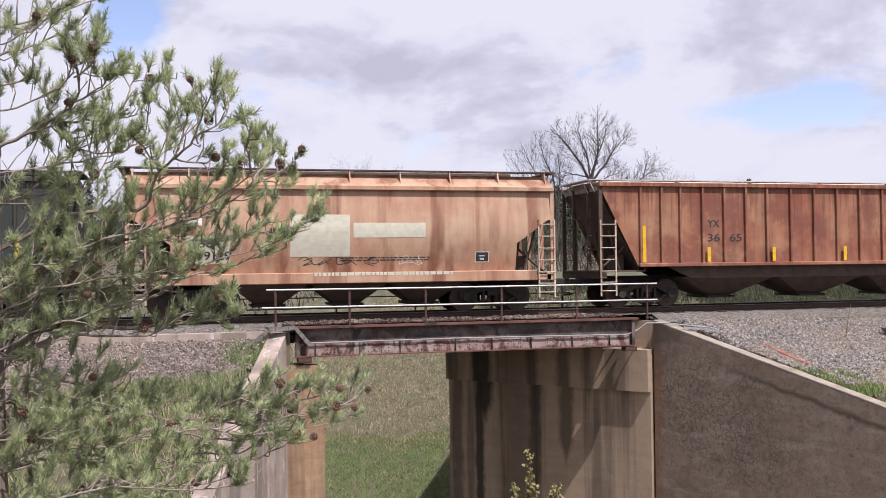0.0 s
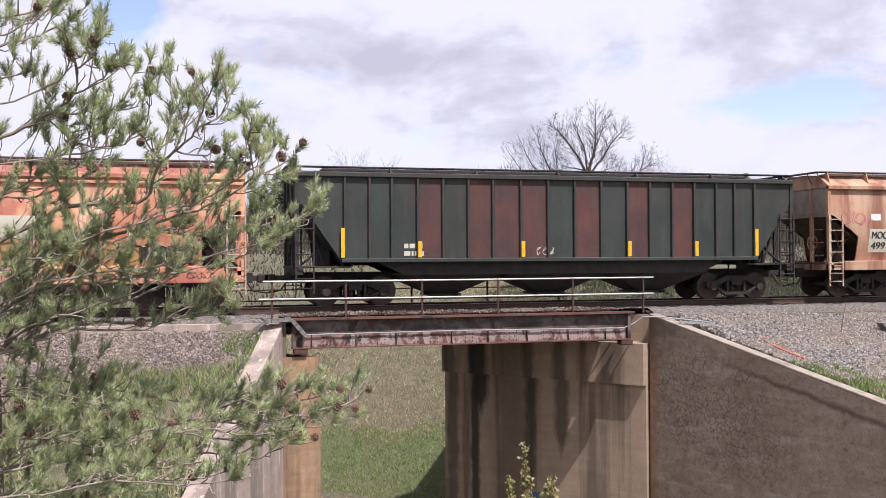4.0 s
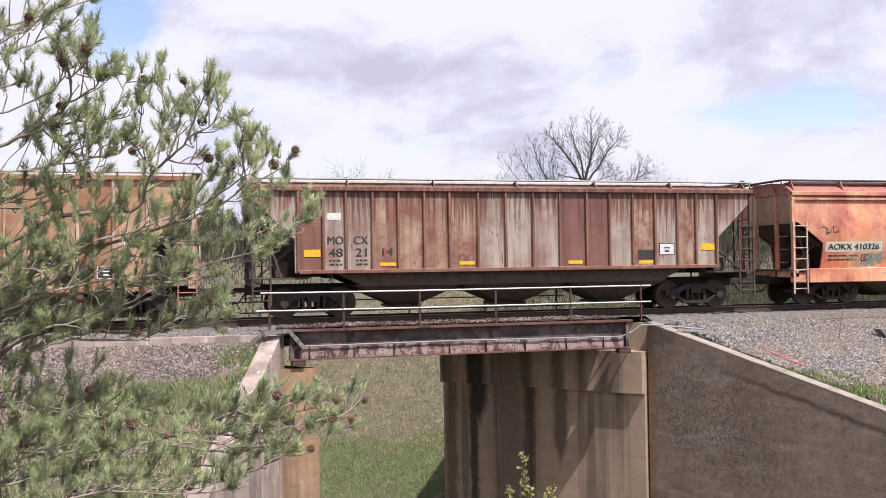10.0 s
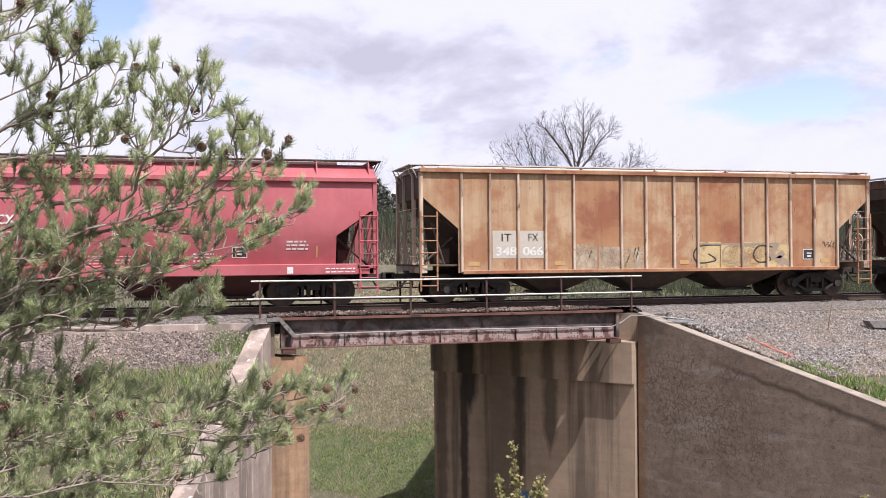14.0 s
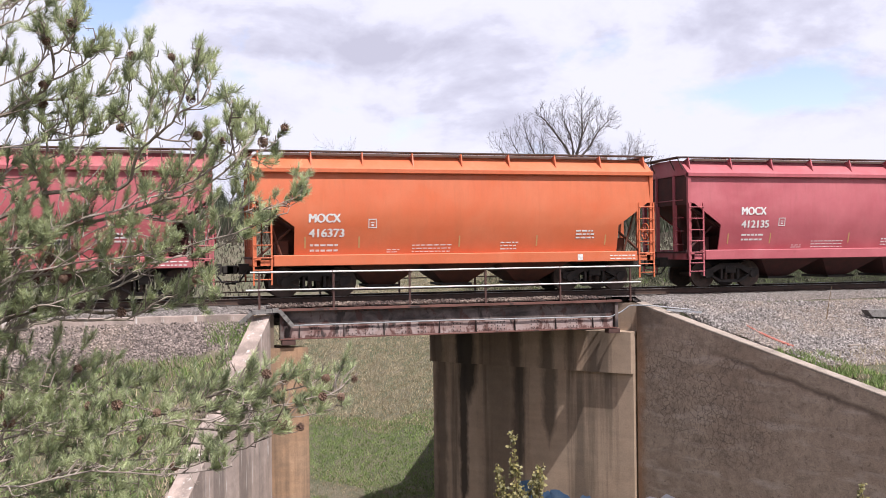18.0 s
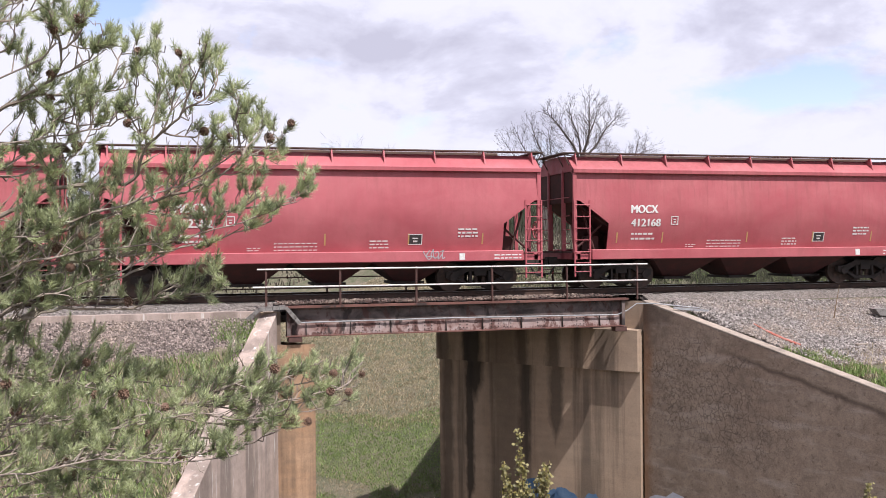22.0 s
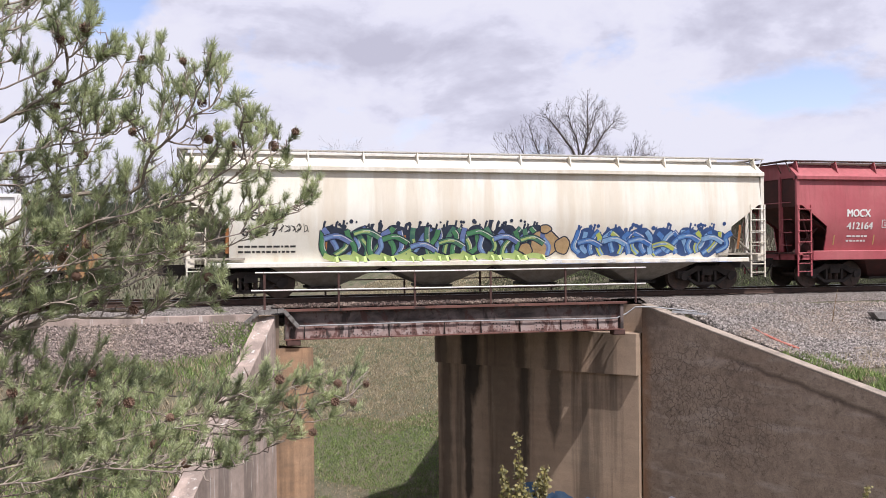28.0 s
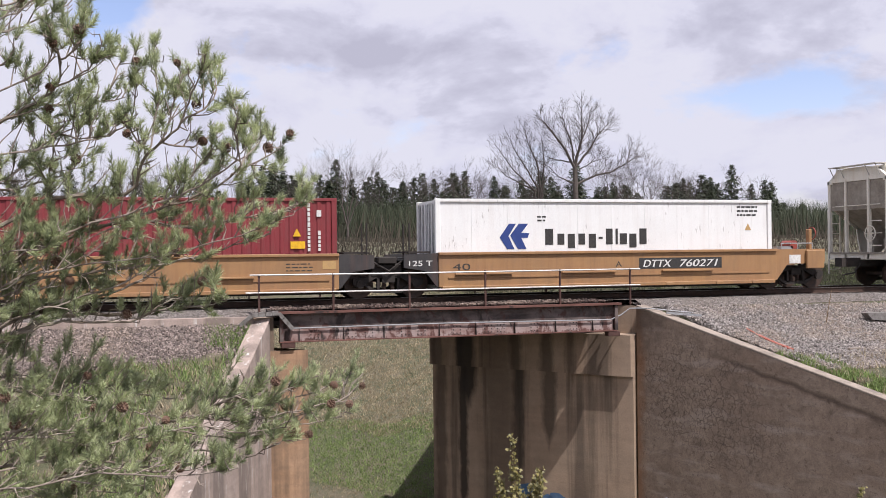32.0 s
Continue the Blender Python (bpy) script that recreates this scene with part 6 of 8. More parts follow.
def piece(thing, x0, x1, z0, z1, n, fills, dark, seed, y, cores):
    """A row of big interlocked sprayed letters: shadow, outline, shaded fills, bright edges and flicks above."""
    rnd = random.Random(seed)
    w = (x1 - x0) / n
    for k in range(n):
        c0, hgt = x0 + (k + 0.5) * w, z1 - z0
        def cloud(bm):
            blob(bm, (c0, (z0 + z1) / 2), w * 0.62, hgt * 0.47, y, seed + k, 0.1)
        mesh_of("graffiti_outline", cloud, dark, thing)
        lines = []
        for j in range(4):
            lean = rnd.uniform(-0.22, 0.3)
            u = c0 + (j - 1.5) * w * 0.30
            lines.append(smooth([(u - lean * w, z0 + 0.10 + rnd.uniform(0, 0.1)), (u + rnd.uniform(-0.2, 0.2) * w, z0 + hgt * 0.38), (u + lean * w * 0.5, z0 + hgt * 0.66), (u + lean * w + rnd.uniform(-0.3, 0.3) * w, z1 - 0.08 - rnd.uniform(0, 0.12))], 5))
        bar = rnd.uniform(0.35, 0.75)
        lines.append(smooth([(c0 - w * 0.45, z0 + hgt * bar), (c0, z0 + hgt * (bar + 0.08)), (c0 + w * 0.45, z0 + hgt * (bar - 0.1))], 5))
        for i, line in enumerate(lines):
            d = 0.0022 * i
            mesh_of("graffiti_outline", lambda bm: stroke(bm, line, 0.105, y - 0.003 - d), dark, thing)
            mesh_of("graffiti_shape", lambda bm: stroke(bm, line, 0.078, y - 0.004 - d), fills[(k + i) % len(fills)], thing)
            mesh_of("graffiti_shape", lambda bm: stroke(bm, [(a + 0.02, b) for a, b in line[: len(line) * 2 // 3]], 0.036, y - 0.0048 - d), cores[(k + i) % len(cores)], thing)
        def light(bm):
            for i in (0, 2, 4):
                stroke(bm, [(a + 0.065, b + 0.02) for a, b in lines[i][3:]], 0.011, y - 0.0052 - 0.0022 * i)
        mesh_of("graffiti_line", light, M_WHITE_MARK, thing)
        def flick(bm):
            for _ in range(4):
                u = c0 + rnd.uniform(-0.5, 0.5) * w
                top = z1 + rnd.uniform(-0.02, 0.16)
                stroke(bm, [(u - 0.05, z1 - 0.22), (u, (z1 + top) / 2), (u + rnd.uniform(-0.02, 0.06), top)], 0.035, y - 0.001)
        mesh_of("graffiti_line", flick, dark, thing)
    def dots(bm):
        for k in range(n * 3):
            disc(bm, (rnd.uniform(x0, x1), z1 + rnd.uniform(-0.08, 0.14)), rnd.uniform(0.03, 0.08), y - 0.002, y, 9)
    tagged(mesh_of("graffiti_dots", dots, dark, thing), kind="stuff")


YG = -1.67
CORES = [plain_paint("mid green spray paint", (0.10, 0.30, 0.14), (0.06, 0.2, 0.11), 5), plain_paint("sky-blue spray paint", (0.22, 0.36, 0.60), (0.14, 0.24, 0.46), 5), M_LIME]
piece(c, -hf + 4.0, -hf + 11.2, 1.12, 2.22, 8, GREENS, M_NAVY, 3, YG, CORES)
piece(c, hf - 6.9, hf - 1.5, 1.12, 2.12, 6, [BLUES[0], BLUES[1], BLUES[0], BLUES[2]], plain_paint("dark blue spray paint", (0.02, 0.055, 0.17), (0.04, 0.09, 0.24), 5), 8, YG, [BLUES[1], CORES[1], BLUES[1]])
for k, (u, v, rx, rz) in enumerate(((8.0, 1.62, 0.52, 0.44), (8.65, 1.42, 0.24, 0.22), (7.38, 1.55, 0.26, 0.28), (8.0, 2.08, 0.2, 0.14))):
    edge = []
    mesh_of("graffiti_shape", lambda bm: edge.extend(blob(bm, (hf - u, v), rx, rz, YG - 0.010 - 0.002 * k, 400 + k, 0.06)), M_SKIN, c, "rounded tan spray-paint shape")
    mesh_of("graffiti_line", lambda bm: stroke(bm, edge, 0.02, YG - 0.0112 - 0.002 * k), M_NAVY, c)
mark(c, "graffiti_shape", M_LIME, -hf + 4.1, -hf + 11.1, 0.965, 1.10, -1.676)
mark(c, "graffiti_shape", BLUES[0], -hf + 11.1, hf - 1.3, 0.965, 1.10, -1.676)
for k in range(8):
    u = -hf + 4.15 + k * 0.87
    mesh_of("graffiti_shape", lambda bm: stroke(bm, smooth([(u - 0.1, 1.30 + 0.06 * (k % 2)), (u + 0.25, 1.18), (u + 0.6, 1.24), (u + 0.95, 1.16)]), 0.085, YG - 0.0165), M_LIME, c)
    mesh_of("graffiti_line", lambda bm: stroke(bm, smooth([(u + 0.05, 1.40), (u + 0.3, 1.26), (u + 0.45, 1.12)]), 0.022, YG - 0.0185), M_NAVY, c)
for k in range(7):
    mesh_of("graffiti_shape", lambda bm: ribbon(bm, [(-hf + 11.4 + k * 0.95, 1.03), (-hf + 11.7 + k * 0.95, 1.05)], 0.05, -1.680), M_WHITE_MARK, c)




press_marks(c, 1.10)


# 13 articulated well car with two wells
def well(name, label, x0, x1, box_paint, right_end):
    half = (x1 - x0) / 2
    thing = tagged(empty(name), label, "well car", "cars of the freight train")
    CARS.append((thing, (x0 + x1) / 2))
    for s in (-1, 1):
        y0, y1 = sorted((s * 1.36, s * 1.50))
        mesh_of("side_plate", lambda bm: box(bm, -half, half, y0, y1, 0.32, 1.40, 0.015), P_WELL, thing)
        y0, y1 = sorted((s * 1.34, s * 1.57))
        mesh_of("top_chord", lambda bm: box(bm, -half, half, y0, y1, 1.33, 1.42, 0.012), P_WELL, thing)
        mesh_of("bottom_chord", lambda bm: box(bm, -half + 0.1, half - 0.1, y0, y1, 0.24, 0.36, 0.012), P_WELL, thing)
        y0, y1 = sorted((s * 1.50, s * 1.60))
        for u in (-4.6, -1.0, 2.6):
            mesh_of("slide_rail", lambda bm: box(bm, u - 0.95, u + 0.95, y0, y1, 0.70, 0.76, 0.01), P_WELL, thing)
        mesh_of("ledge", lambda bm: box(bm, -half + 0.3, half - 0.3, *sorted((s * 1.50, s * 1.53)), 0.60, 0.65), P_WELL, thing)
        for u in (-5.2, -3.6, -1.9, 0.2, 1.9, 3.8, 5.2):
            mesh_of("foot_bracket", lambda bm: box(bm, u - 0.13, u + 0.13, y0, y1, 0.24, 0.33, 0.01), P_WELL, thing)
    mesh_of("well_floor", lambda bm: box(bm, -half, half, -1.36, 1.36, 0.18, 0.22), M_CAR_DARK, thing)
    for s in (-1, 1):
        platform = s == right_end
        paint = P_WELL if platform else P_WELL_K
        ln = 2.0 if platform else 1.1
        def end(bm):
            for y in (-1.45, 1.33):
                prism(bm, [(s * half, 1.40), (s * (half + ln), 1.40 if platform else 1.36), (s * (half + ln), 0.95), (s * (half + 0.45), 0.85), (s * (half + 0.05), 0.34), (s * half, 0.34)], y, y + 0.12)
            box(bm, *sorted((s * half, s * (half + ln))), -1.33, 1.33, 1.18, 1.26)
            box(bm, *sorted((s * (half + 0.02), s * (half + 0.1))), -1.33, 1.33, 0.4, 1.2)
        mesh_of("end_structure", end, paint, thing)
        if platform:
            truck(thing, s * (half + 1.05))
            coupler(thing, s * (half + ln), s)
            def gear(bm):
                for u in (0.35, 1.0, 1.6):
                    tube(bm, [(s * (half + u), -1.3, 1.26), (s * (half + u), -1.3, 1.62)], 0.022, 6)
                tube(bm, [(s * (half + 0.35), -1.3, 1.6), (s * (half + 1.6), -1.3, 1.6)], 0.02, 6)
                box(bm, *sorted((s * (half + 0.6), s * (half + 1.1))), -0.9, -0.3, 1.26, 1.5)
            mesh_of("end_railing", gear, M_GALV, thing)
            mesh_of("end_box", lambda bm: box(bm, *sorted((s * (half + 1.2), s * (half + 1.9))), -1.56, -1.45, 0.72, 1.36, 0.02), P_WELL, thing)
        else:
            def rails(bm):
                u = s * (half + 0.9)
                for y in (-1.3, -0.5):
                    tube(bm, [(u, y, 0.9), (u, y, 2.35)], 0.025, 6)
                tube(bm, [(u, -1.3, 1.0), (u - s * 0.5, -1.3, 1.0)], 0.02, 6)
                box(bm, *sorted((s * (half + 0.2), s * (half + 1.0))), -1.2, 0.6, 1.40, 1.46)
            mesh_of("end_railing", rails, M_CAR_DARK, thing)
    return thing, half


w1, hw = well("well_car", "ochre articulated well car unit with black end carrying a white container", -62.95, -50.8, P_WHITE, 1)
truck(w1, -hw - 1.53)
def joint(bm):
    box(bm, -hw - 2.1, -hw - 1.08, -1.12, 1.12, 0.66, 1.08, 0.04)
    box(bm, -hw - 1.9, -hw - 1.3, -1.3, -0.7, 1.08, 1.3, 0.03)
    tube(bm, [(-hw - 1.0, -1.2, 1.25), (-hw - 1.55, -1.28, 0.85), (-hw - 2.15, -1.2, 1.2)], 0.035, 6)
mesh_of("articulation_joint", joint, M_CAR_DARK, w1, "dark joint and hoses over the shared bogie")
letters("load_stencil", "40", 0.30, -hw + 0.45, -1.505, 0.85, M_DARK_MARK, w1, 0.58)
letters("load_stencil", "A", 0.26, hw - 6.1, -1.505, 0.88, M_DARK_MARK, w1, 0.22)
mark(w1, "number_panel", M_DARK_MARK, hw - 5.25, hw - 2.15, 0.80, 1.16, -1.503)
letters("reporting_mark", "DTTX", 0.34, hw - 5.1, -1.509, 0.86, M_WHITE_MARK, w1, 1.05, 0.008, "", 0.25)
letters("car_number", "760271", 0.34, hw - 3.75, -1.509, 0.86, M_WHITE_MARK, w1, 1.45, 0.008, "", 0.25)
letters("load_stencil", "125 T", 0.24, -hw - 0.95, -1.46, 1.0, M_WHITE_MARK, w1, 0.75, 0.004)
mark(w1, "stencil_plate", M_WHITE_MARK, hw + 0.55, hw + 1.0, 0.9, 1.2, -1.455)
# brake gear and hoses on the end platform
M_RED_GEAR = plain_paint("red valve paint", (0.33, 0.05, 0.035), (0.2, 0.06, 0.045), 6)
mesh_of("brake_reservoir", lambda bm: tube(bm, [(hw + 1.15, -0.9, 1.55), (hw + 1.15, -0.3, 1.55)], 0.16, 12), M_RED_GEAR, w1, "red cylindrical reservoir")
mesh_of("brake_stand", lambda bm: box(bm, hw + 1.62, hw + 1.74, -1.1, -0.9, 1.26, 2.1, 0.02), P_WELL, w1)
mesh_of("brake_wheel", lambda bm: tube(bm, [(hw + 1.8, -1.0 + 0.22 * math.cos(k * math.pi / 8), 1.95 + 0.22 * math.sin(k * math.pi / 8)) for k in range(17)], 0.02, 6), M_RED_GEAR, w1)
mesh_of("end_hose", lambda bm: tube(bm, [(hw + 1.4, -1.2, 1.3), (hw + 1.7, -1.25, 1.05), (hw + 2.05, -1.0, 0.8), (hw + 2.2, -0.6, 0.95)], 0.03, 7), M_CAR_DARK, w1)
w2, hw2 = well("well_car", "ochre articulated well car unit with black end carrying a maroon container", -78.3, -66.1, P_MAROON, 0)
mark(w2, "stencil_plate", M_SPRAY_Y, hw2 - 0.5, hw2 - 0.1, 0.95, 1.2, -1.503)
small_print(w2, M_DARK_MARK, hw2 - 1.6, 1.1, 0.8, 4, 0.1, -1.503, 0.03, 9)


def container(name, label, middle, paint, ribs, y=1.22, z0=0.22, z1=3.12, length=12.19):
    h2 = length / 2
    thing = tagged(empty(name), label, "container")
    CARS.append((thing, middle))
    mesh_of("box_body", lambda bm: box(bm, -h2 + 0.05, h2 - 0.05, -y + 0.05, y - 0.05, z0 + 0.05, z1 - 0.03), paint, thing)
    for s in (-1, 1):
        y0, y1 = sorted((s * (y - 0.12), s * y))
        mesh_of("top_rail", lambda bm: box(bm, -h2, h2, y0, y1, z1 - 0.10, z1, 0.01), paint, thing)
        mesh_of("bottom_rail", lambda bm: box(bm, -h2, h2, y0, y1, z0, z0 + 0.15, 0.01), paint, thing)
        for e in (-1, 1):
            mesh_of("corner_post", lambda bm: box(bm, *sorted((e * h2, e * (h2 - 0.16))), y0, y1, z0, z1, 0.012), paint, thing)
            mesh_of("corner_casting", lambda bm: box(bm, *sorted((e * (h2 + 0.004), e * (h2 - 0.17))), *sorted((s * (y - 0.16), s * (y + 0.004))), z1 - 0.12, z1 + 0.004, 0.012), paint, thing)
        if ribs:
            def corr(bm):
                n = 42
                pts = []
                for k in range(n):
                    a = -h2 + 0.16 + (2 * h2 - 0.32) * k / n
                    w = (2 * h2 - 0.32) / n
                    pts += [(a, y - 0.055), (a + w * 0.3, y - 0.055), (a + w * 0.5, y - 0.02), (a + w * 0.8, y - 0.02)]
                pts.append((h2 - 0.16, y - 0.055))
                lo = [bm.verts.new((p[0], s * p[1], z0 + 0.15)) for p in pts]
                hi = [bm.verts.new((p[0], s * p[1], z1 - 0.10)) for p in pts]
                for a, b, cc, d in zip(lo, lo[1:], hi[1:], hi):
                    bm.faces.new((a, b, cc, d) if s < 0 else (d, cc, b, a))
            mesh_of("corrugated_side", corr, paint, thing)
        else:
            for k in range(1, 10):
                u = -h2 + length * k / 10
                mesh_of("panel_seam", lambda bm: box(bm, u - 0.012, u + 0.012, *sorted((s * (y - 0.05), s * (y - 0.042))), z0 + 0.15, z1 - 0.10), paint, thing)
    for e in (-1, 1):
        def door(bm):
            for u in (-0.8, -0.42, 0.42, 0.8):
                tube(bm, [(e * (h2 - 0.02), u, z0 + 0.15), (e * (h2 - 0.02), u, z1 - 0.12)], 0.025, 6)
            for u in (-1.0, -0.1, 0.1, 1.0):
                box(bm, *sorted((e * (h2 - 0.06), e * (h2 - 0.03))), u - 0.03, u + 0.03, z0 + 0.15, z1 - 0.12)
        mesh_of("lock_rods" if e < 0 else "end_frame", door, M_GALV, thing)
    return thing, h2


k1, kh = container("shipping_container", "white shipping container with blue emblem in the well car", (-62.95 - 50.8) / 2, P_WHITE, False)
YC = -1.176
def emblem(bm):
    x, z = -kh + 2.15, 1.50
    for poly in ([(0, 0.38), (0.32, 0.82), (0.56, 0.82), (0.30, 0.42), (0.5, 0.0), (0.25, 0.0)],
                 [(0.36, 0.44), (0.66, 0.82), (0.98, 0.82), (0.74, 0.52), (1.02, 0.52), (0.96, 0.36), (0.74, 0.36), (0.92, 0.0), (0.62, 0.0)]):
        bm.faces.new([bm.verts.new((x + a, YC - 0.004, z + b)) for a, b in poly])
mesh_of("emblem", emblem, M_BLUE, k1, "blue arrow-shaped emblem")
for k, (a, w, hgt, dz) in enumerate(((0, 0.28, 0.52, 0), (0.37, 0.24, 0.36, 0), (0.68, 0.25, 0.46, -0.11), (1.0, 0.24, 0.36, 0), (1.32, 0.26, 0.46, -0.11), (1.62, 0.15, 0.07, 0.18), (1.85, 0.24, 0.52, 0), (2.15, 0.08, 0.52, 0), (2.28, 0.26, 0.36, 0), (2.58, 0.26, 0.46, -0.11), (2.9, 0.26, 0.52, 0))):
    x = -kh + 3.72 + a * 1.17
    mark(k1, "name_bar", M_DARK_MARK, x, x + w, 1.63 + dz, 1.63 + dz + hgt, YC - 0.002)
small_print(k1, M_DARK_MARK, kh - 1.35, 2.85, 0.8, 3, 0.14, YC, 0.06, 11)
mesh_of("warning_sign", lambda bm: bm.faces.new([bm.verts.new(p) for p in ((kh - 1.05, YC - 0.003, 2.08), (kh - 0.8, YC - 0.003, 2.08), (kh - 0.925, YC - 0.003, 2.32))]), M_SPRAY_Y, k1)
small_print(k1, M_DARK_MARK, -kh + 3.45, 2.52, 0.3, 2, 0.12, YC, 0.05, 12)
k2, kh2 = container("shipping_container", "maroon corrugated shipping container sitting in the well car", (-78.3 - 66.1) / 2, P_MAROON, True)
mesh_of("warning_sign", lambda bm: bm.faces.new([bm.verts.new(p) for p in ((kh2 - 1.35, -1.226, 1.95), (kh2 - 1.1, -1.226, 1.95), (kh2 - 1.225, -1.226, 2.2))]), M_YELLOW, k2)
mark(k2, "stencil_plate", M_YELLOW, kh2 - 1.42, kh2 - 0.98, 1.58, 1.8, -1.226)
def upright(bm):
    rnd = random.Random(4)
    for u, z0, z1 in ((kh2 - 0.9, 1.5, 2.9), (kh2 - 0.58, 1.5, 2.0)):
        z = z0
        while z < z1:
            l = rnd.uniform(0.08, 0.14)
            box(bm, u, u + 0.08, -1.23, -1.222, z, z + l)
            z += l + 0.03
tagged(mesh_of("stencil_block", upright, M_WHITE_MARK, k2), kind="stuff")
mark(k2, "stencil_plate", M_WHITE_MARK, kh2 - 0.62, kh2 - 0.48, 2.55, 2.75, -1.226)


# ---- pine in the foreground ----
M_BARK = plain_paint("grey-brown pine bark", (0.16, 0.12, 0.09), (0.30, 0.26, 0.21), 14, 0.9, 0, 0.5)
# the darker tone stands in for twigs lying in shade
M_TWIG = plain_paint("pale and shade-dark pine twig", (0.15, 0.11, 0.085), (0.42, 0.36, 0.31), 6, 0.85, 0, 0.3)


def needle_mat(name):
    """Pine needles: dark and pale clumps put shade and sun into the colour, light passing through."""
    k = Tree(name, 0.36)
    shoot = k.noise(15.0, 2, 0.4)
    c = k.mix(k.ramp(shoot, (0.36, 0.0), (0.62, 1.0)), (0.070, 0.104, 0.05), (0.62, 0.67, 0.38))
    c = k.mix(0.45, c, k.mix(k.ramp(k.island(), (0.0, 0.0), (1.0, 1.0)), (0.12, 0.16, 0.075), (0.64, 0.67, 0.39)))
    m = k.done(c)
    tr, mx = k.t.nodes.new("ShaderNodeBsdfTranslucent"), k.t.nodes.new("ShaderNodeMixShader")
    k.t.links.new(c, tr.inputs[0])
    mx.inputs[0].default_value = 0.38
    k.t.links.new(k.b.outputs[0], mx.inputs[1])
    k.t.links.new(tr.outputs[0], mx.inputs[2])
    k.t.links.new(mx.outputs[0], k.t.nodes["Material Output"].inputs[0])
    return m


M_NEEDLE = needle_mat("pine needles")
M_CONE = plain_paint("brown pine cone", (0.20, 0.115, 0.075), (0.085, 0.048, 0.035), 60, 0.8)
# how far the boughs swing in the wind: seconds, metres to the right, metres up
SWAY_UPPER = [(0, -0.016, 0.002), (0.5, -0.000, -0.008), (1, -0.008, -0.001), (1.5, -0.007, -0.001), (2, -0.006, -0.006), (2.5, -0.024, 0.012), (3, -0.020, 0.004), (3.5, 0.004, -0.007), (5.5, -0.022, 0.010), (6, -0.019, 0.008), (6.5, -0.008, 0.002), (7, -0.011, 0.010), (7.5, -0.008, 0.004), (8, -0.013, 0.012), (8.5, -0.019, 0.013), (9, -0.018, 0.012), (9.5, -0.015, 0.009), (10, -0.016, 0.011), (10.5, -0.009, 0.001), (11, -0.013, 0.005), (11.5, -0.006, -0.001), (12, -0.007, 0.007), (12.5, -0.008, 0.006), (13, -0.009, 0.007), (13.5, -0.007, 0.004), (14, -0.009, 0.005), (14.5, -0.007, 0.009), (16.5, -0.010, 0.014), (17, -0.007, 0.007), (17.5, -0.015, 0.010), (18, -0.018, 0.016), (18.5, -0.009, 0.012), (19, 0.000, -0.000), (19.5, -0.003, -0.003), (20, 0.001, -0.009), (20.5, -0.008, 0.002), (21, -0.004, 0.003), (21.5, -0.024, 0.018), (22, -0.021, 0.022), (22.5, -0.006, 0.003), (23, -0.008, 0.013), (23.5, -0.005, -0.001), (24, -0.005, 0.006), (24.5, 0.003, -0.004), (25, 0.006, -0.002), (25.5, 0.000, 0.003), (27.5, -0.002, 0.002), (28, 0.002, 0.002), (28.5, 0.001, 0.004), (29, 0.002, 0.005), (29.5, 0.001, 0.003), (30, 0.008, -0.003), (30.5, -0.012, 0.010), (31, 0.001, 0.001), (31.5, -0.001, 0.005), (32, 0.003, 0.005)]
SWAY_LOWER = [(0, -0.018, 0.028), (0.5, -0.015, -0.027), (1, -0.005, -0.005), (1.5, -0.014, -0.008), (2, -0.007, -0.022), (2.5, -0.010, 0.002), (3, -0.002, -0.021), (3.5, 0.005, -0.011), (5.5, -0.004, -0.011), (6, -0.003, -0.015), (6.5, -0.003, -0.021), (7, -0.001, -0.005), (7.5, 0.001, 0.001), (8, -0.002, -0.006), (8.5, -0.004, -0.009), (9, -0.001, -0.006), (9.5, -0.010, -0.012), (10, -0.008, -0.009), (10.5, -0.006, -0.013), (11, -0.007, -0.019), (11.5, -0.005, -0.014), (12, -0.008, -0.014), (12.5, -0.005, -0.011), (13, -0.011, -0.013), (13.5, -0.009, -0.018), (14, -0.008, -0.014), (14.5, -0.011, -0.014), (16.5, -0.008, -0.011), (17, -0.003, -0.013), (17.5, -0.010, -0.007), (18, -0.009, -0.006), (18.5, -0.003, -0.008), (19, 0.000, -0.000), (19.5, 0.003, -0.020), (20, 0.004, -0.024), (20.5, 0.002, -0.003), (21, -0.002, -0.021), (21.5, -0.007, -0.008), (22, -0.004, 0.003), (22.5, 0.001, 0.002), (23, 0.004, -0.001), (23.5, 0.004, -0.005), (24, 0.009, -0.014), (24.5, 0.005, -0.011), (25, 0.012, -0.005), (25.5, 0.019, -0.028), (27.5, 0.008, -0.007), (28, 0.023, -0.028), (28.5, 0.019, -0.015), (29, 0.022, -0.018), (29.5, 0.020, -0.017), (30, 0.015, -0.010), (30.5, 0.014, -0.014), (31, 0.014, -0.008), (31.5, 0.023, -0.013), (32, 0.028, -0.026)]
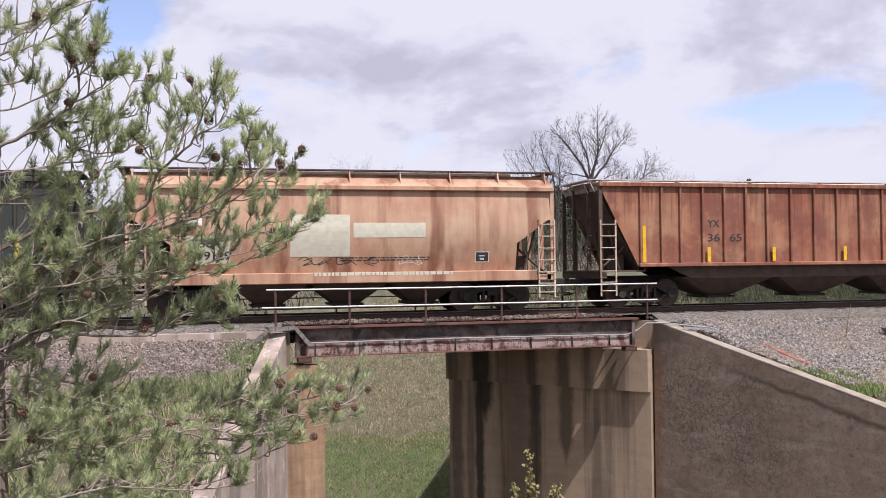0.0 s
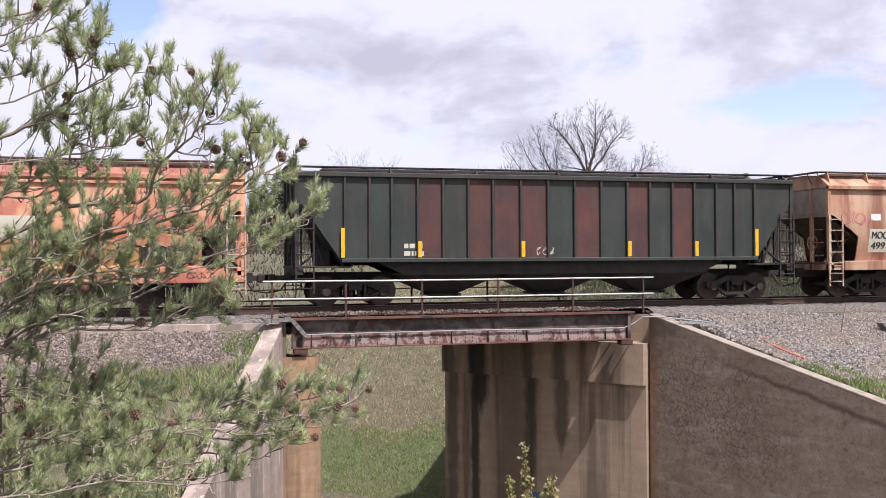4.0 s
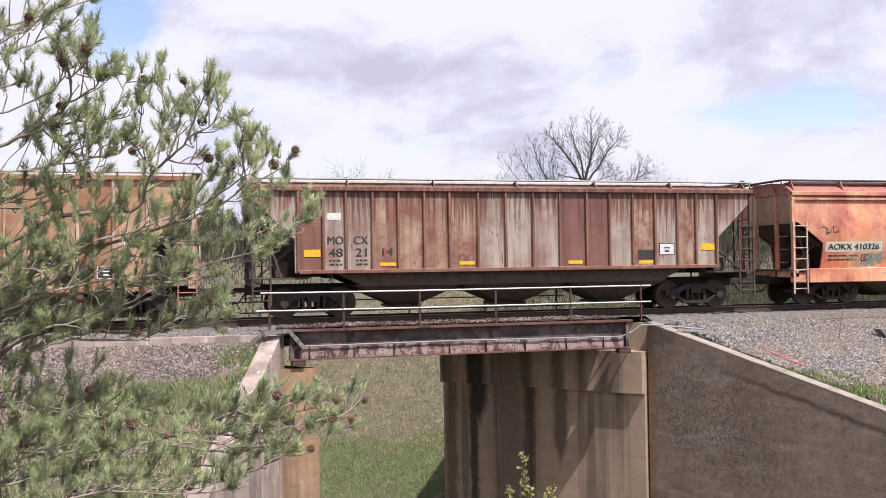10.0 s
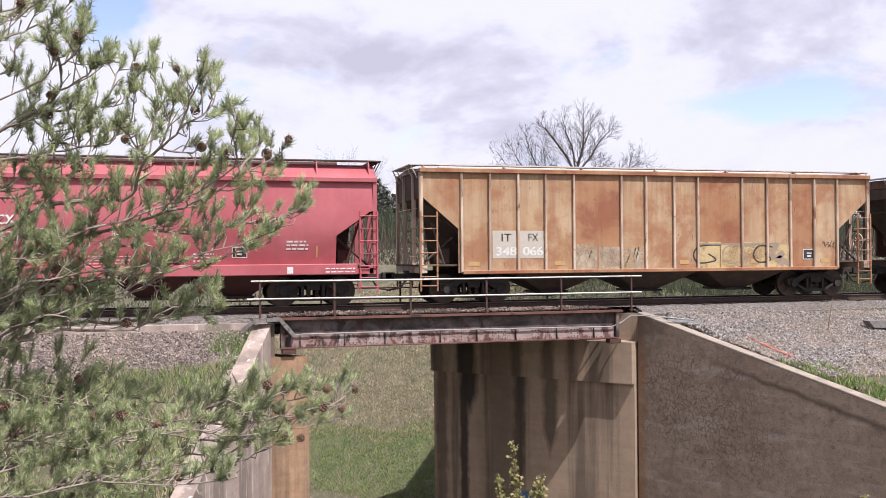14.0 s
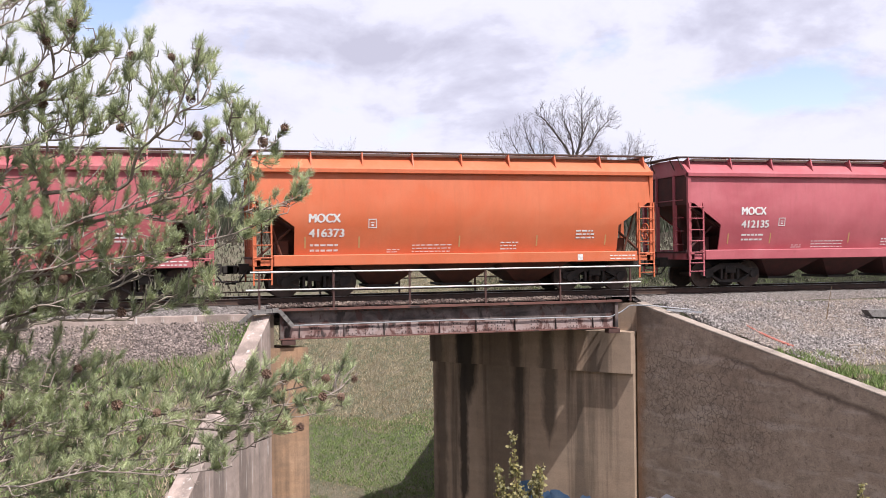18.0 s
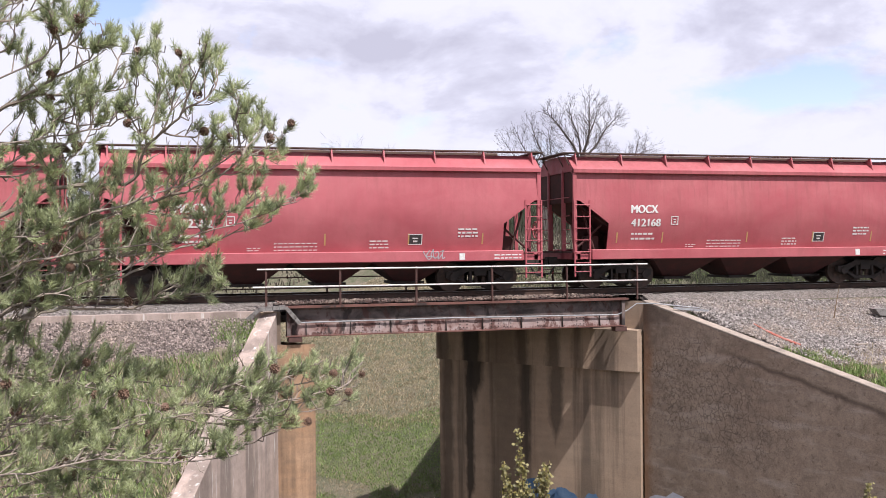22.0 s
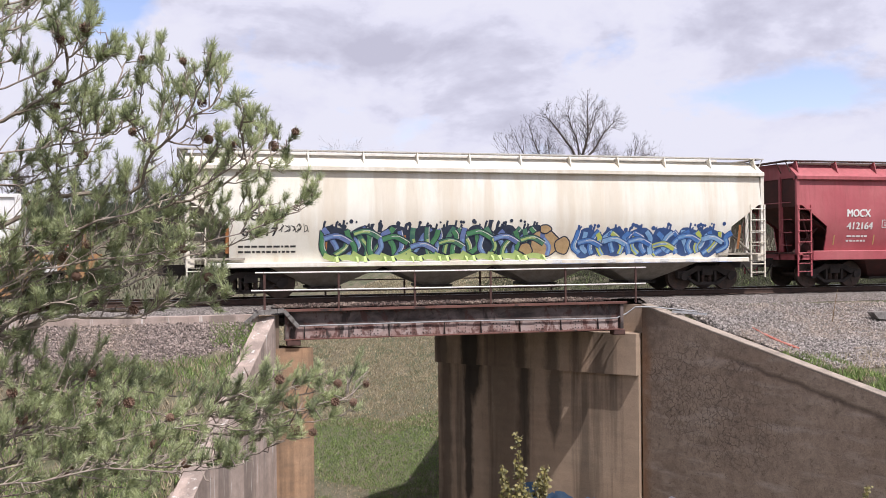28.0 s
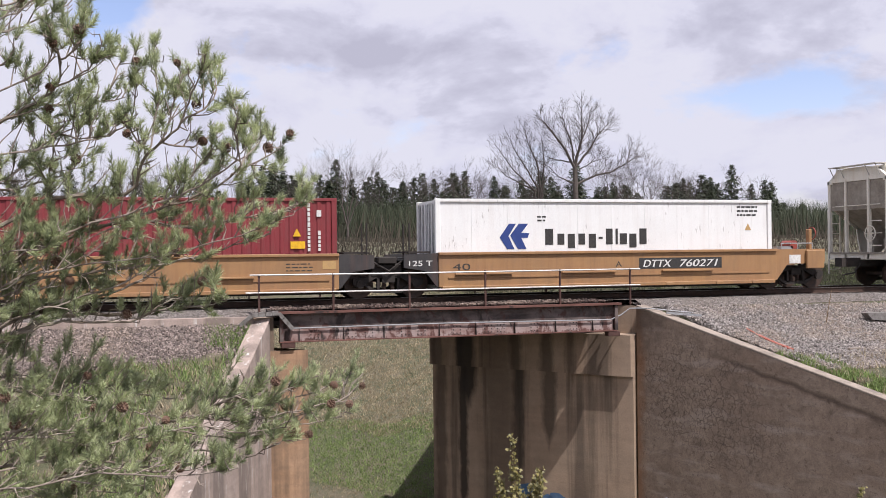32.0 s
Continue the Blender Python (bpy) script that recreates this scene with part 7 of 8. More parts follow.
SWAY_LEFT = [(0, -0.002, 0.004), (0.5, -0.000, -0.006), (1, -0.001, -0.006), (1.5, -0.000, -0.015), (2, -0.007, -0.004), (2.5, -0.003, -0.006), (3, 0.003, -0.005), (3.5, 0.006, -0.009), (5.5, -0.013, -0.012), (6, 0.002, -0.004), (6.5, 0.011, -0.003), (7, 0.003, -0.001), (7.5, 0.017, 0.004), (8, 0.011, 0.018), (8.5, 0.003, 0.006), (9, -0.004, 0.013), (9.5, -0.002, 0.002), (10, -0.005, 0.003), (10.5, -0.009, 0.004), (11, -0.016, -0.004), (11.5, -0.003, -0.003), (12, -0.001, -0.004), (12.5, -0.009, -0.003), (13, 0.006, -0.009), (13.5, -0.008, -0.008), (14, -0.005, -0.010), (14.5, -0.005, -0.009), (16.5, -0.009, -0.005), (17, -0.011, -0.002), (17.5, -0.012, -0.004), (18, -0.023, -0.002), (18.5, -0.003, 0.007), (19, -0.000, -0.000), (19.5, 0.005, 0.003), (20, 0.013, -0.000), (20.5, 0.007, 0.003), (21, -0.003, 0.005), (21.5, 0.005, 0.012), (22, -0.025, 0.028), (22.5, 0.010, 0.011), (23, -0.006, 0.013), (23.5, 0.005, 0.015), (24, 0.011, -0.000), (24.5, 0.013, 0.007), (25, 0.028, -0.004), (25.5, 0.011, 0.007), (32, 0.000, 0.000)]

pine = tagged(empty("pine_tree", (-0.75, -26.56, -1.85)), "pine tree with grey-green needle tufts, bare grey twigs and small cones", "tree")
PINE_AT = Vector((-0.75, -26.56, -1.85))
mesh_of("trunk", lambda bm: tube(bm, [(0, 0, -0.1), (0.02, 0, 1.6), (-0.02, 0.02, 3.4), (0.0, 0.0, 5.2), (0.02, 0, 6.6)], 0.075, 12, 0.03), M_BARK, pine)
BOUGHS = []
rnd_p = random.Random(17)


def rand_dir(r):
    while True:
        v = Vector((r.uniform(-1, 1), r.uniform(-1, 1), r.uniform(-1, 1)))
        if 0.05 < v.length < 1:
            return v.normalized()


def tuft(needles, p, d, length, r, thick=1.0):
    """A bottle-brush of needles round a shoot that runs from p along d and turns up a little."""
    n = int(length * 1250 * thick) + 9
    verts, faces = needles
    up = Vector((0, 0, 0.35))
    full = r.uniform(0.026, 0.040)
    for i in range(n):
        t = (i + r.random()) / n
        dd = (d + up * t).normalized()
        q = p + d * (length * t) + up * (0.5 * length * t * t)
        a = dd.orthogonal().normalized()
        b = dd.cross(a)
        ang = r.uniform(0, 2 * math.pi)
        lean = r.uniform(0.55, 1.0) if t < 0.86 else r.uniform(0.08, 0.6)
        w = (dd * math.cos(lean) + (a * math.cos(ang) + b * math.sin(ang)) * math.sin(lean)).normalized()
        ln = full * r.uniform(0.8, 1.1)
        side = w.cross(rand_dir(r)).normalized() * 0.00135
        k = len(verts)
        verts += [q - side, q + side, q + w * ln]
        faces.append((k, k + 1, k + 2))


def bough(path, r0, sway, reach=0.22):
    """A limb along the path with side twigs and upright needle shoots; it swings as one in the wind."""
    r = random.Random(len(BOUGHS) * 13 + 5)
    base = Vector(path[0])
    pts = [Vector(p) - base for p in path]
    wood = bmesh.new()
    # smooth the path
    fine = []
    for i in range(len(pts) - 1):
        p0, p1, p2, p3 = pts[max(i - 1, 0)], pts[i], pts[i + 1], pts[min(i + 2, len(pts) - 1)]
        for k in range(4):
            t = k / 4
            fine.append(0.5 * ((2 * p1) + (p2 - p0) * t + (2 * p0 - 5 * p1 + 4 * p2 - p3) * t * t + (3 * p1 - p0 - 3 * p2 + p3) * t ** 3))
    fine = fine[:-1] if len(fine) > 9 else fine
    fine = [p + rand_dir(r) * 0.006 for p in fine]
    tube(wood, fine, r0 * 0.6, 7, 0.0022)
    needles = ([], [])
    total = sum((b - a).length for a, b in zip(fine, fine[1:]))
    done = 0.0
    next_at = 0.06
    for a, b in zip(fine, fine[1:]):
        seg = (b - a).length
        tang = (b - a).normalized()
        while next_at < done + seg:
            p = a + tang * (next_at - done)
            u = next_at / total
            way = (tang * r.uniform(0.3, 0.9) + rand_dir(r) * 0.75 + Vector((0, 0, r.uniform(-0.15, 0.6)))).normalized()
            ln = reach * r.uniform(0.35, 1.0) * (1.0 - 0.75 * u)
            end = p + way * ln + Vector((0, 0, 0.05 * ln / reach))
            mid = (p + end) / 2 + rand_dir(r) * 0.02
            tube(wood, [p, mid, end], 0.0032, 5, 0.0014)
            bare = r.random() < 0.28
            shoots = 2 + int(ln * 11)
            for s in range(shoots):
                t = r.uniform(0.45, 1.0)
                q = p.lerp(end, t)
                d = (way * 0.55 + Vector((0, 0, 0.62)) + rand_dir(r) * 0.55).normalized()
                l2 = r.uniform(0.04, 0.10) * (1.0 - 0.35 * u)
                tube(wood, [q, q + d * l2 * (0.45 if bare else 0.9)], 0.0021, 4, 0.0012)
                if not bare:
                    tuft(needles, q + d * l2 * 0.3, d, l2 * 0.7, r)
            if not bare:
                tuft(needles, end - way * min(0.05, ln * 0.4), (way + Vector((0, 0, 0.35))).normalized(), r.uniform(0.04, 0.07) * (1.0 - 0.4 * u), r)
            next_at += r.uniform(0.028, 0.052)
        done += seg
    tip = (fine[-1] - fine[-3]).normalized()
    for d in (tip, (tip + Vector((0.3, 0.1, 0.5))).normalized(), (tip + Vector((-0.4, -0.1, 0.6))).normalized()):
        tuft(needles, fine[-1] - tip * 0.10, d, 0.055, r, 1.4)
    ob = part("bough", wood, M_TWIG if r0 < 0.013 else M_BARK, pine)
    ob.location = base - PINE_AT
    me = bpy.data.meshes.new("needle_foliage")
    me.from_pydata(needles[0], [], needles[1])
    me.materials.append(M_NEEDLE)
    nd = new("needle_foliage", me)
    nd.parent = ob
    BOUGHS.append((ob, base, sway))
    return ob


def spread(path, r0, sway, n=1):
    """A bough with fellows growing beside it, nearer and farther, so that the crown is full."""
    bough(path, r0, sway)
    r = random.Random(int(path[0][2] * 1000) + len(path))
    for k in range(n):
        dx, dy, dz = r.uniform(-0.07, 0.05), (0.22 if k % 2 else -0.2) + r.uniform(-0.08, 0.08), r.uniform(-0.075, 0.075)
        m = len(path) - 1
        bough([(x + dx * i / m, y + dy * (0.3 + 0.7 * i / m), z + dz * (0.4 + 0.6 * i / m)) for i, (x, y, z) in enumerate(path)], r0 * 0.6, sway)


bough([(-0.77, -26.61, 1.90), (-0.64, -26.63, 1.95), (-0.52, -26.65, 2.02), (-0.43, -26.68, 2.09), (-0.40, -26.71, 2.19), (-0.43, -26.76, 2.26), (-0.43, -26.80, 2.30)], 0.014, SWAY_LEFT)
spread([(-0.76, -26.61, 2.26), (-0.65, -26.58, 2.31), (-0.53, -26.55, 2.36), (-0.42, -26.53, 2.43), (-0.36, -26.51, 2.50)], 0.010, SWAY_UPPER)
bough([(-0.76, -26.61, 2.36), (-0.60, -26.58, 2.43), (-0.45, -26.56, 2.49), (-0.30, -26.55, 2.55), (-0.20, -26.54, 2.60)], 0.008, SWAY_UPPER)
bough([(-0.75, -26.66, 2.13), (-0.63, -26.68, 2.17), (-0.57, -26.71, 2.21), (-0.56, -26.74, 2.25)], 0.007, SWAY_LEFT)
bough([(-0.53, -26.57, 2.03), (-0.38, -26.52, 2.05), (-0.26, -26.48, 2.07), (-0.12, -26.45, 2.10)], 0.011, SWAY_UPPER)
bough([(-0.26, -26.48, 2.07), (-0.22, -26.44, 2.19), (-0.19, -26.40, 2.29), (-0.18, -26.37, 2.36)], 0.007, SWAY_UPPER)
bough([(-0.77, -26.61, 1.48), (-0.61, -26.62, 1.57), (-0.44, -26.64, 1.66), (-0.28, -26.66, 1.67), (-0.15, -26.70, 1.69), (-0.09, -26.73, 1.83), (-0.03, -26.77, 1.87), (0.04, -26.81, 1.95), (0.08, -26.85, 2.05), (0.12, -26.89, 2.16), (0.13, -26.93, 2.22)], 0.017, SWAY_UPPER)
bough([(-0.09, -26.73, 1.83), (-0.13, -26.95, 1.88), (-0.16, -27.17, 1.90)], 0.007, SWAY_UPPER)
bough([(0.04, -26.81, 1.95), (0.15, -26.71, 2.04), (0.19, -26.61, 2.17), (0.20, -26.51, 2.24)], 0.007, SWAY_UPPER)
bough([(-0.45, -26.56, 1.66), (-0.45, -26.63, 1.77), (-0.42, -26.70, 1.90), (-0.37, -26.77, 1.96)], 0.007, SWAY_LEFT)
spread([(-0.77, -26.61, 1.29), (-0.53, -26.60, 1.44), (-0.34, -26.60, 1.53), (-0.15, -26.62, 1.58), (-0.01, -26.64, 1.63), (0.08, -26.67, 1.66), (0.26, -26.70, 1.77), (0.26, -26.73, 1.88), (0.27, -26.76, 1.96), (0.25, -26.78, 2.01)], 0.014, SWAY_UPPER)
bough([(0.26, -26.70, 1.77), (0.33, -26.49, 1.89), (0.38, -26.27, 2.05)], 0.007, SWAY_UPPER)
bough([(0.26, -26.70, 1.77), (0.41, -26.73, 1.85), (0.43, -26.75, 1.89)], 0.007, SWAY_UPPER)
spread([(-0.15, -26.54, 1.59), (0.05, -26.48, 1.55), (0.27, -26.42, 1.59), (0.46, -26.38, 1.62), (0.59, -26.33, 1.69), (0.64, -26.28, 1.81)], 0.009, SWAY_UPPER)
spread([(-0.77, -26.61, 1.20), (-0.57, -26.58, 1.33), (-0.34, -26.56, 1.37), (-0.11, -26.55, 1.39), (0.10, -26.55, 1.43), (0.30, -26.57, 1.49), (0.49, -26.59, 1.57)], 0.012, SWAY_LEFT)
spread([(-0.77, -26.61, 1.09), (-0.66, -26.57, 1.12), (-0.54, -26.54, 1.16), (-0.39, -26.50, 1.20), (-0.13, -26.47, 1.20), (0.01, -26.45, 1.27), (0.12, -26.43, 1.31), (0.22, -26.42, 1.38)], 0.022, SWAY_LEFT)
bough([(-0.13, -26.47, 1.20), (0.05, -26.57, 1.22), (0.19, -26.68, 1.25), (0.22, -26.79, 1.30)], 0.007, SWAY_LEFT)
spread([(-0.77, -26.61, 1.07), (-0.58, -26.55, 1.19), (-0.37, -26.50, 1.25), (-0.15, -26.47, 1.32), (-0.02, -26.44, 1.41), (0.05, -26.42, 1.48)], 0.012, SWAY_LEFT)
spread([(-0.77, -26.61, 0.94), (-0.59, -26.50, 0.90), (-0.36, -26.39, 0.84), (-0.19, -26.29, 0.84), (-0.02, -26.21, 0.89)], 0.007, SWAY_LEFT)
spread([(-0.77, -26.61, 0.77), (-0.54, -26.57, 0.78), (-0.33, -26.54, 0.73), (-0.11, -26.53, 0.76), (0.05, -26.52, 0.79), (0.23, -26.53, 0.80), (0.39, -26.53, 0.91)], 0.012, SWAY_LOWER)
spread([(0.05, -26.52, 0.79), (0.26, -26.48, 0.75), (0.50, -26.44, 0.78), (0.64, -26.41, 0.80), (0.77, -26.37, 0.87)], 0.007, SWAY_LOWER)
spread([(-0.77, -26.61, 0.62), (-0.56, -26.55, 0.66), (-0.35, -26.51, 0.66), (-0.16, -26.47, 0.61), (0.05, -26.45, 0.63), (0.23, -26.43, 0.62), (0.38, -26.42, 0.68), (0.55, -26.42, 0.68)], 0.012, SWAY_LOWER)
spread([(-0.78, -26.61, 0.55), (-0.53, -26.65, 0.56), (-0.28, -26.70, 0.61), (-0.02, -26.77, 0.60), (0.15, -26.85, 0.63), (0.27, -26.94, 0.68)], 0.011, SWAY_LEFT)
bough([(-0.77, -26.61, 0.86), (-0.50, -26.49, 0.86), (-0.36, -26.40, 0.92), (-0.32, -26.32, 0.98)], 0.007, SWAY_LEFT)
spread([(-0.74, -26.60, 0.48), (-0.50, -26.54, 0.49), (-0.25, -26.49, 0.47), (-0.02, -26.46, 0.43)], 0.007, SWAY_LEFT)
bough([(-0.43, -26.68, 2.09), (-0.32, -26.73, 2.14), (-0.27, -26.78, 2.20), (-0.23, -26.84, 2.28)], 0.007, SWAY_UPPER)
bough([(-0.40, -26.71, 2.19), (-0.32, -26.92, 2.21), (-0.29, -27.13, 2.23)], 0.007, SWAY_UPPER)
bough([(-0.09, -26.54, 1.85), (-0.05, -26.43, 2.07), (-0.06, -26.32, 2.27), (-0.06, -26.21, 2.38)], 0.007, SWAY_UPPER)
bough([(-0.03, -26.54, 1.90), (0.01, -26.55, 2.03), (0.04, -26.55, 2.14), (0.03, -26.56, 2.22)], 0.007, SWAY_UPPER)
bough([(-0.77, -26.61, 1.70), (-0.58, -26.54, 1.71), (-0.41, -26.48, 1.78), (-0.32, -26.43, 1.91), (-0.33, -26.39, 2.03), (-0.35, -26.35, 2.12)], 0.007, SWAY_LEFT)
bough([(0.05, -26.54, 0.79), (0.28, -26.46, 0.81), (0.51, -26.40, 0.83), (0.65, -26.33, 0.87), (0.74, -26.26, 0.89)], 0.007, SWAY_LOWER)
bough([(0.16, -26.54, 0.87), (0.35, -26.49, 0.85), (0.55, -26.44, 0.91), (0.65, -26.39, 0.96)], 0.007, SWAY_LOWER)
bough([(-0.02, -26.54, 0.74), (0.21, -26.45, 0.68), (0.41, -26.37, 0.72), (0.57, -26.29, 0.75), (0.66, -26.21, 0.77)], 0.007, SWAY_LOWER)
bough([(0.05, -26.54, 0.79), (0.21, -26.57, 0.87), (0.34, -26.61, 0.93), (0.38, -26.65, 0.99)], 0.007, SWAY_LOWER)
bough([(-0.03, -26.54, 1.90), (0.09, -26.45, 1.89), (0.18, -26.36, 1.97), (0.22, -26.27, 2.03)], 0.007, SWAY_UPPER)
bough([(-0.01, -26.54, 1.63), (0.09, -26.55, 1.76), (0.16, -26.57, 1.86), (0.19, -26.59, 1.90)], 0.007, SWAY_UPPER)
bough([(0.62, -26.58, 0.82), (0.73, -26.40, 0.83), (0.82, -26.22, 0.85)], 0.007, SWAY_LOWER)
bough([(-0.77, -26.61, 1.70), (-0.63, -26.47, 1.76), (-0.54, -26.34, 1.86), (-0.57, -26.23, 1.97)], 0.007, SWAY_LEFT)
bough([(-0.76, -26.61, 2.05), (-0.59, -26.67, 2.09), (-0.44, -26.74, 2.17), (-0.42, -26.83, 2.26), (-0.42, -26.92, 2.29)], 0.007, SWAY_LEFT)
bough([(-0.53, -26.57, 2.02), (-0.41, -26.67, 1.92), (-0.26, -26.76, 1.89), (-0.15, -26.87, 1.94)], 0.007, SWAY_LEFT)
bough([(-0.77, -26.61, 1.81), (-0.56, -26.62, 1.84), (-0.35, -26.64, 1.88), (-0.23, -26.67, 1.91), (-0.14, -26.71, 1.99), (-0.13, -26.75, 2.14), (-0.13, -26.79, 2.17)], 0.007, SWAY_UPPER)
spread([(-0.77, -26.61, 1.00), (-0.55, -26.49, 0.98), (-0.30, -26.38, 0.91), (-0.05, -26.29, 0.84), (0.17, -26.21, 0.82), (0.30, -26.13, 0.86)], 0.007, SWAY_LOWER)
spread([(-0.77, -26.61, 0.68), (-0.58, -26.59, 0.73), (-0.37, -26.58, 0.78), (-0.24, -26.59, 0.82), (-0.21, -26.60, 0.89)], 0.007, SWAY_LEFT)
spread([(-0.77, -26.61, 1.25), (-0.54, -26.54, 1.28), (-0.28, -26.49, 1.48), (-0.13, -26.45, 1.51), (-0.02, -26.42, 1.51)], 0.007, SWAY_LEFT)
spread([(-0.77, -26.61, 1.40), (-0.58, -26.64, 1.48), (-0.46, -26.68, 1.50), (-0.37, -26.73, 1.63)], 0.007, SWAY_LEFT)


def cone_mesh():
    bm = bmesh.new()
    for k in range(34):
        t = (k + 0.5) / 34
        a = k * 2.39996
        rr = 0.019 * math.sin(math.pi * (0.12 + 0.8 * t)) + 0.002
        c = Vector((rr * math.cos(a), rr * math.sin(a), 0.045 * (t - 0.5)))
        out_ = Vector((math.cos(a), math.sin(a), 0.35))
        sd = Vector((-math.sin(a), math.cos(a), 0)) * 0.007
        up = Vector((0, 0, 0.006))
        q = [bm.verts.new(p) for p in (c - out_ * 0.006 - sd, c - out_ * 0.006 + sd, c + out_ * 0.006 + sd * 0.8, c + out_ * 0.006 - sd * 0.8, c + out_ * 0.004 + up)]
        for f in ((0, 1, 2, 3), (3, 2, 4), (0, 3, 4), (1, 4, 2), (0, 4, 1)):
            bm.faces.new([q[i] for i in f])
    tube(bm, [(0, 0, -0.02), (0, 0, 0.02)], 0.010, 7)
    me = bpy.data.meshes.new("cone")
    bm.to_mesh(me)
    bm.free()
    me.materials.append(M_CONE)
    return me


CONE = cone_mesh()
for i, p in enumerate([(0.62, -26.69, 0.87), (0.69, -26.70, 0.86), (0.52, -26.67, 0.72), (0.44, -26.66, 0.73), (-0.17, -26.64, 0.83), (-0.29, -26.65, 0.84), (-0.42, -26.66, 0.59), (-0.55, -26.67, 1.62), (-0.58, -26.68, 0.80), (-0.43, -26.66, 1.42), (-0.01, -26.64, 1.46), (0.05, -26.64, 1.42), (0.12, -26.64, 1.33), (0.10, -26.64, 2.01), (0.38, -26.66, 0.94), (0.41, -26.66, 1.87)]):
    p = Vector(p)
    host = min(BOUGHS, key=lambda b: min((b[0].matrix_basis.translation + PINE_AT + v.co - p).length for v in list(b[0].data.vertices)[::12]))
    cn = new("cone", CONE)
    cn.parent = host[0]
    near = min((v.co for v in host[0].data.vertices), key=lambda v: (v + host[1] - p).length)
    off = (p - host[1]) - near
    cn.location = near + off * min(1.0, 0.02 / max(off.length, 1e-6))
    cn.rotation_euler = (rnd_p.uniform(0.6, 2.4), rnd_p.uniform(-0.6, 0.6), rnd_p.uniform(0, 6))
    cn.scale = [rnd_p.uniform(0.65, 0.92)] * 3


for i, (host, base, sway) in enumerate(BOUGHS):  # more cones, one on most second boughs
    if i % 2:
        continue
    cn = new("cone", CONE)
    cn.parent = host
    vs = host.data.vertices
    cn.location = vs[int(len(vs) * rnd_p.uniform(0.3, 0.95))].co + Vector((0, -0.012, 0.004))
    cn.rotation_euler = (rnd_p.uniform(0.6, 2.4), rnd_p.uniform(-0.6, 0.6), rnd_p.uniform(0, 6))
    cn.scale = [rnd_p.uniform(0.6, 0.85)] * 3


# ---- bare trees and woods beyond the track ----
M_BRANCH = plain_paint("grey bare branches", (0.075, 0.06, 0.052), (0.12, 0.10, 0.09), 3, 0.9)
M_SPRUCE = leaf_mat("dark conifer foliage", (0.028, 0.042, 0.021), (0.075, 0.085, 0.045), 0.7)
M_SCRUB = leaf_mat("dry brown scrub", (0.038, 0.032, 0.022), (0.085, 0.068, 0.048), 0.9)


def grow(wood, p, d, length, r, depth, rng, droop=0.0):
    """A limb that bends, tapers and forks."""
    pts = [p]
    q = p.copy()
    dd = d.copy()
    for k in range(4):
        dd = (dd + rand_dir(rng) * 0.16 + Vector((0, 0, 0.05 - droop))).normalized()
        q = q + dd * length / 4
        pts.append(q.copy())
    tube(wood, pts, r, 6 if depth > 3 else (4 if depth > 1 else 3), r * 0.6)
    if depth == 0:
        return
    for k in range(rng.choice((2, 3, 3))):
        t = rng.uniform(0.45, 1.0) if k else 1.0
        at = pts[min(4, max(1, round(t * 4)))]
        side = rand_dir(rng)
        side = (side - side.dot(dd) * dd).normalized()
        nd = (dd + side * rng.uniform(0.35, 0.75)).normalized()
        grow(wood, at, nd, length * rng.uniform(0.62, 0.82), max(r * 0.56, 0.006), depth - 1, rng, droop)


def bare_tree(name, at, tall, spread, seed, limbs, label, trunk_r=0.35, depth=5, fork=0.3):
    rng = random.Random(seed)
    thing = tagged(empty(name, at), label, "tree")
    mesh_of("trunk", lambda bm: tube(bm, [(0, 0, -0.3), (0.03, 0, tall * 0.1), (0, 0.05, tall * fork)], trunk_r, 9, trunk_r * 0.72), M_BRANCH, thing)
    for k, (ax, lift, ln) in enumerate(limbs):
        wood = bmesh.new()
        d = Vector((ax, rng.uniform(-0.5, 0.5) * spread, lift)).normalized()
        start = Vector((0, 0.03, tall * fork * (1.0 if lift > 1 else rng.uniform(0.6, 0.95))))
        grow(wood, start, d, tall * ln, trunk_r * 0.42, depth, rng)
        part("limb", wood, M_BRANCH, thing)
    return thing


def crowned_tree(at, trunk, trunk_r, limbs, seed, label):
    """A bare tree whose main limbs follow given lines (metres across and up from its foot) and carry many forking twigs."""
    rng = random.Random(seed)
    thing = tagged(empty("bare_tree", at), label, "tree")
    if trunk:
        mesh_of("trunk", lambda bm: tube(bm, [(x, 0, z) for x, z in trunk], trunk_r, 9, trunk_r * 0.62), M_BRANCH, thing)
    for r0, line in limbs:
        wood = bmesh.new()
        lean = rng.uniform(-0.45, 0.45)
        pts = [Vector((x, lean * i * 0.8 + rng.uniform(-0.08, 0.08), z)) for i, (x, z) in enumerate(line)]
        fine = []
        for a, b in zip(pts, pts[1:]):
            fine += [a.lerp(b, k / 3) + rand_dir(rng) * 0.05 * (k > 0) for k in range(3)]
        fine.append(pts[-1])
        tube(wood, fine, r0 * 0.85, 6, 0.014)
        for i in range(2, len(fine)):
            u = i / (len(fine) - 1)
            tang = (fine[i] - fine[i - 1]).normalized()
            for _ in range(3):
                side = rand_dir(rng)
                side = (side - side.dot(tang) * tang).normalized()
                way = (tang * rng.uniform(0.7, 1.2) + side + Vector((0, 0, 0.25))).normalized()
                grow(wood, fine[i], way, rng.uniform(0.7, 1.15) * (1.15 - 0.45 * u), max(0.013, r0 * 0.2 * (1 - 0.5 * u)), 3 if u < 0.9 else 2, rng)
        part("limb", wood, M_BRANCH, thing)
    return thing


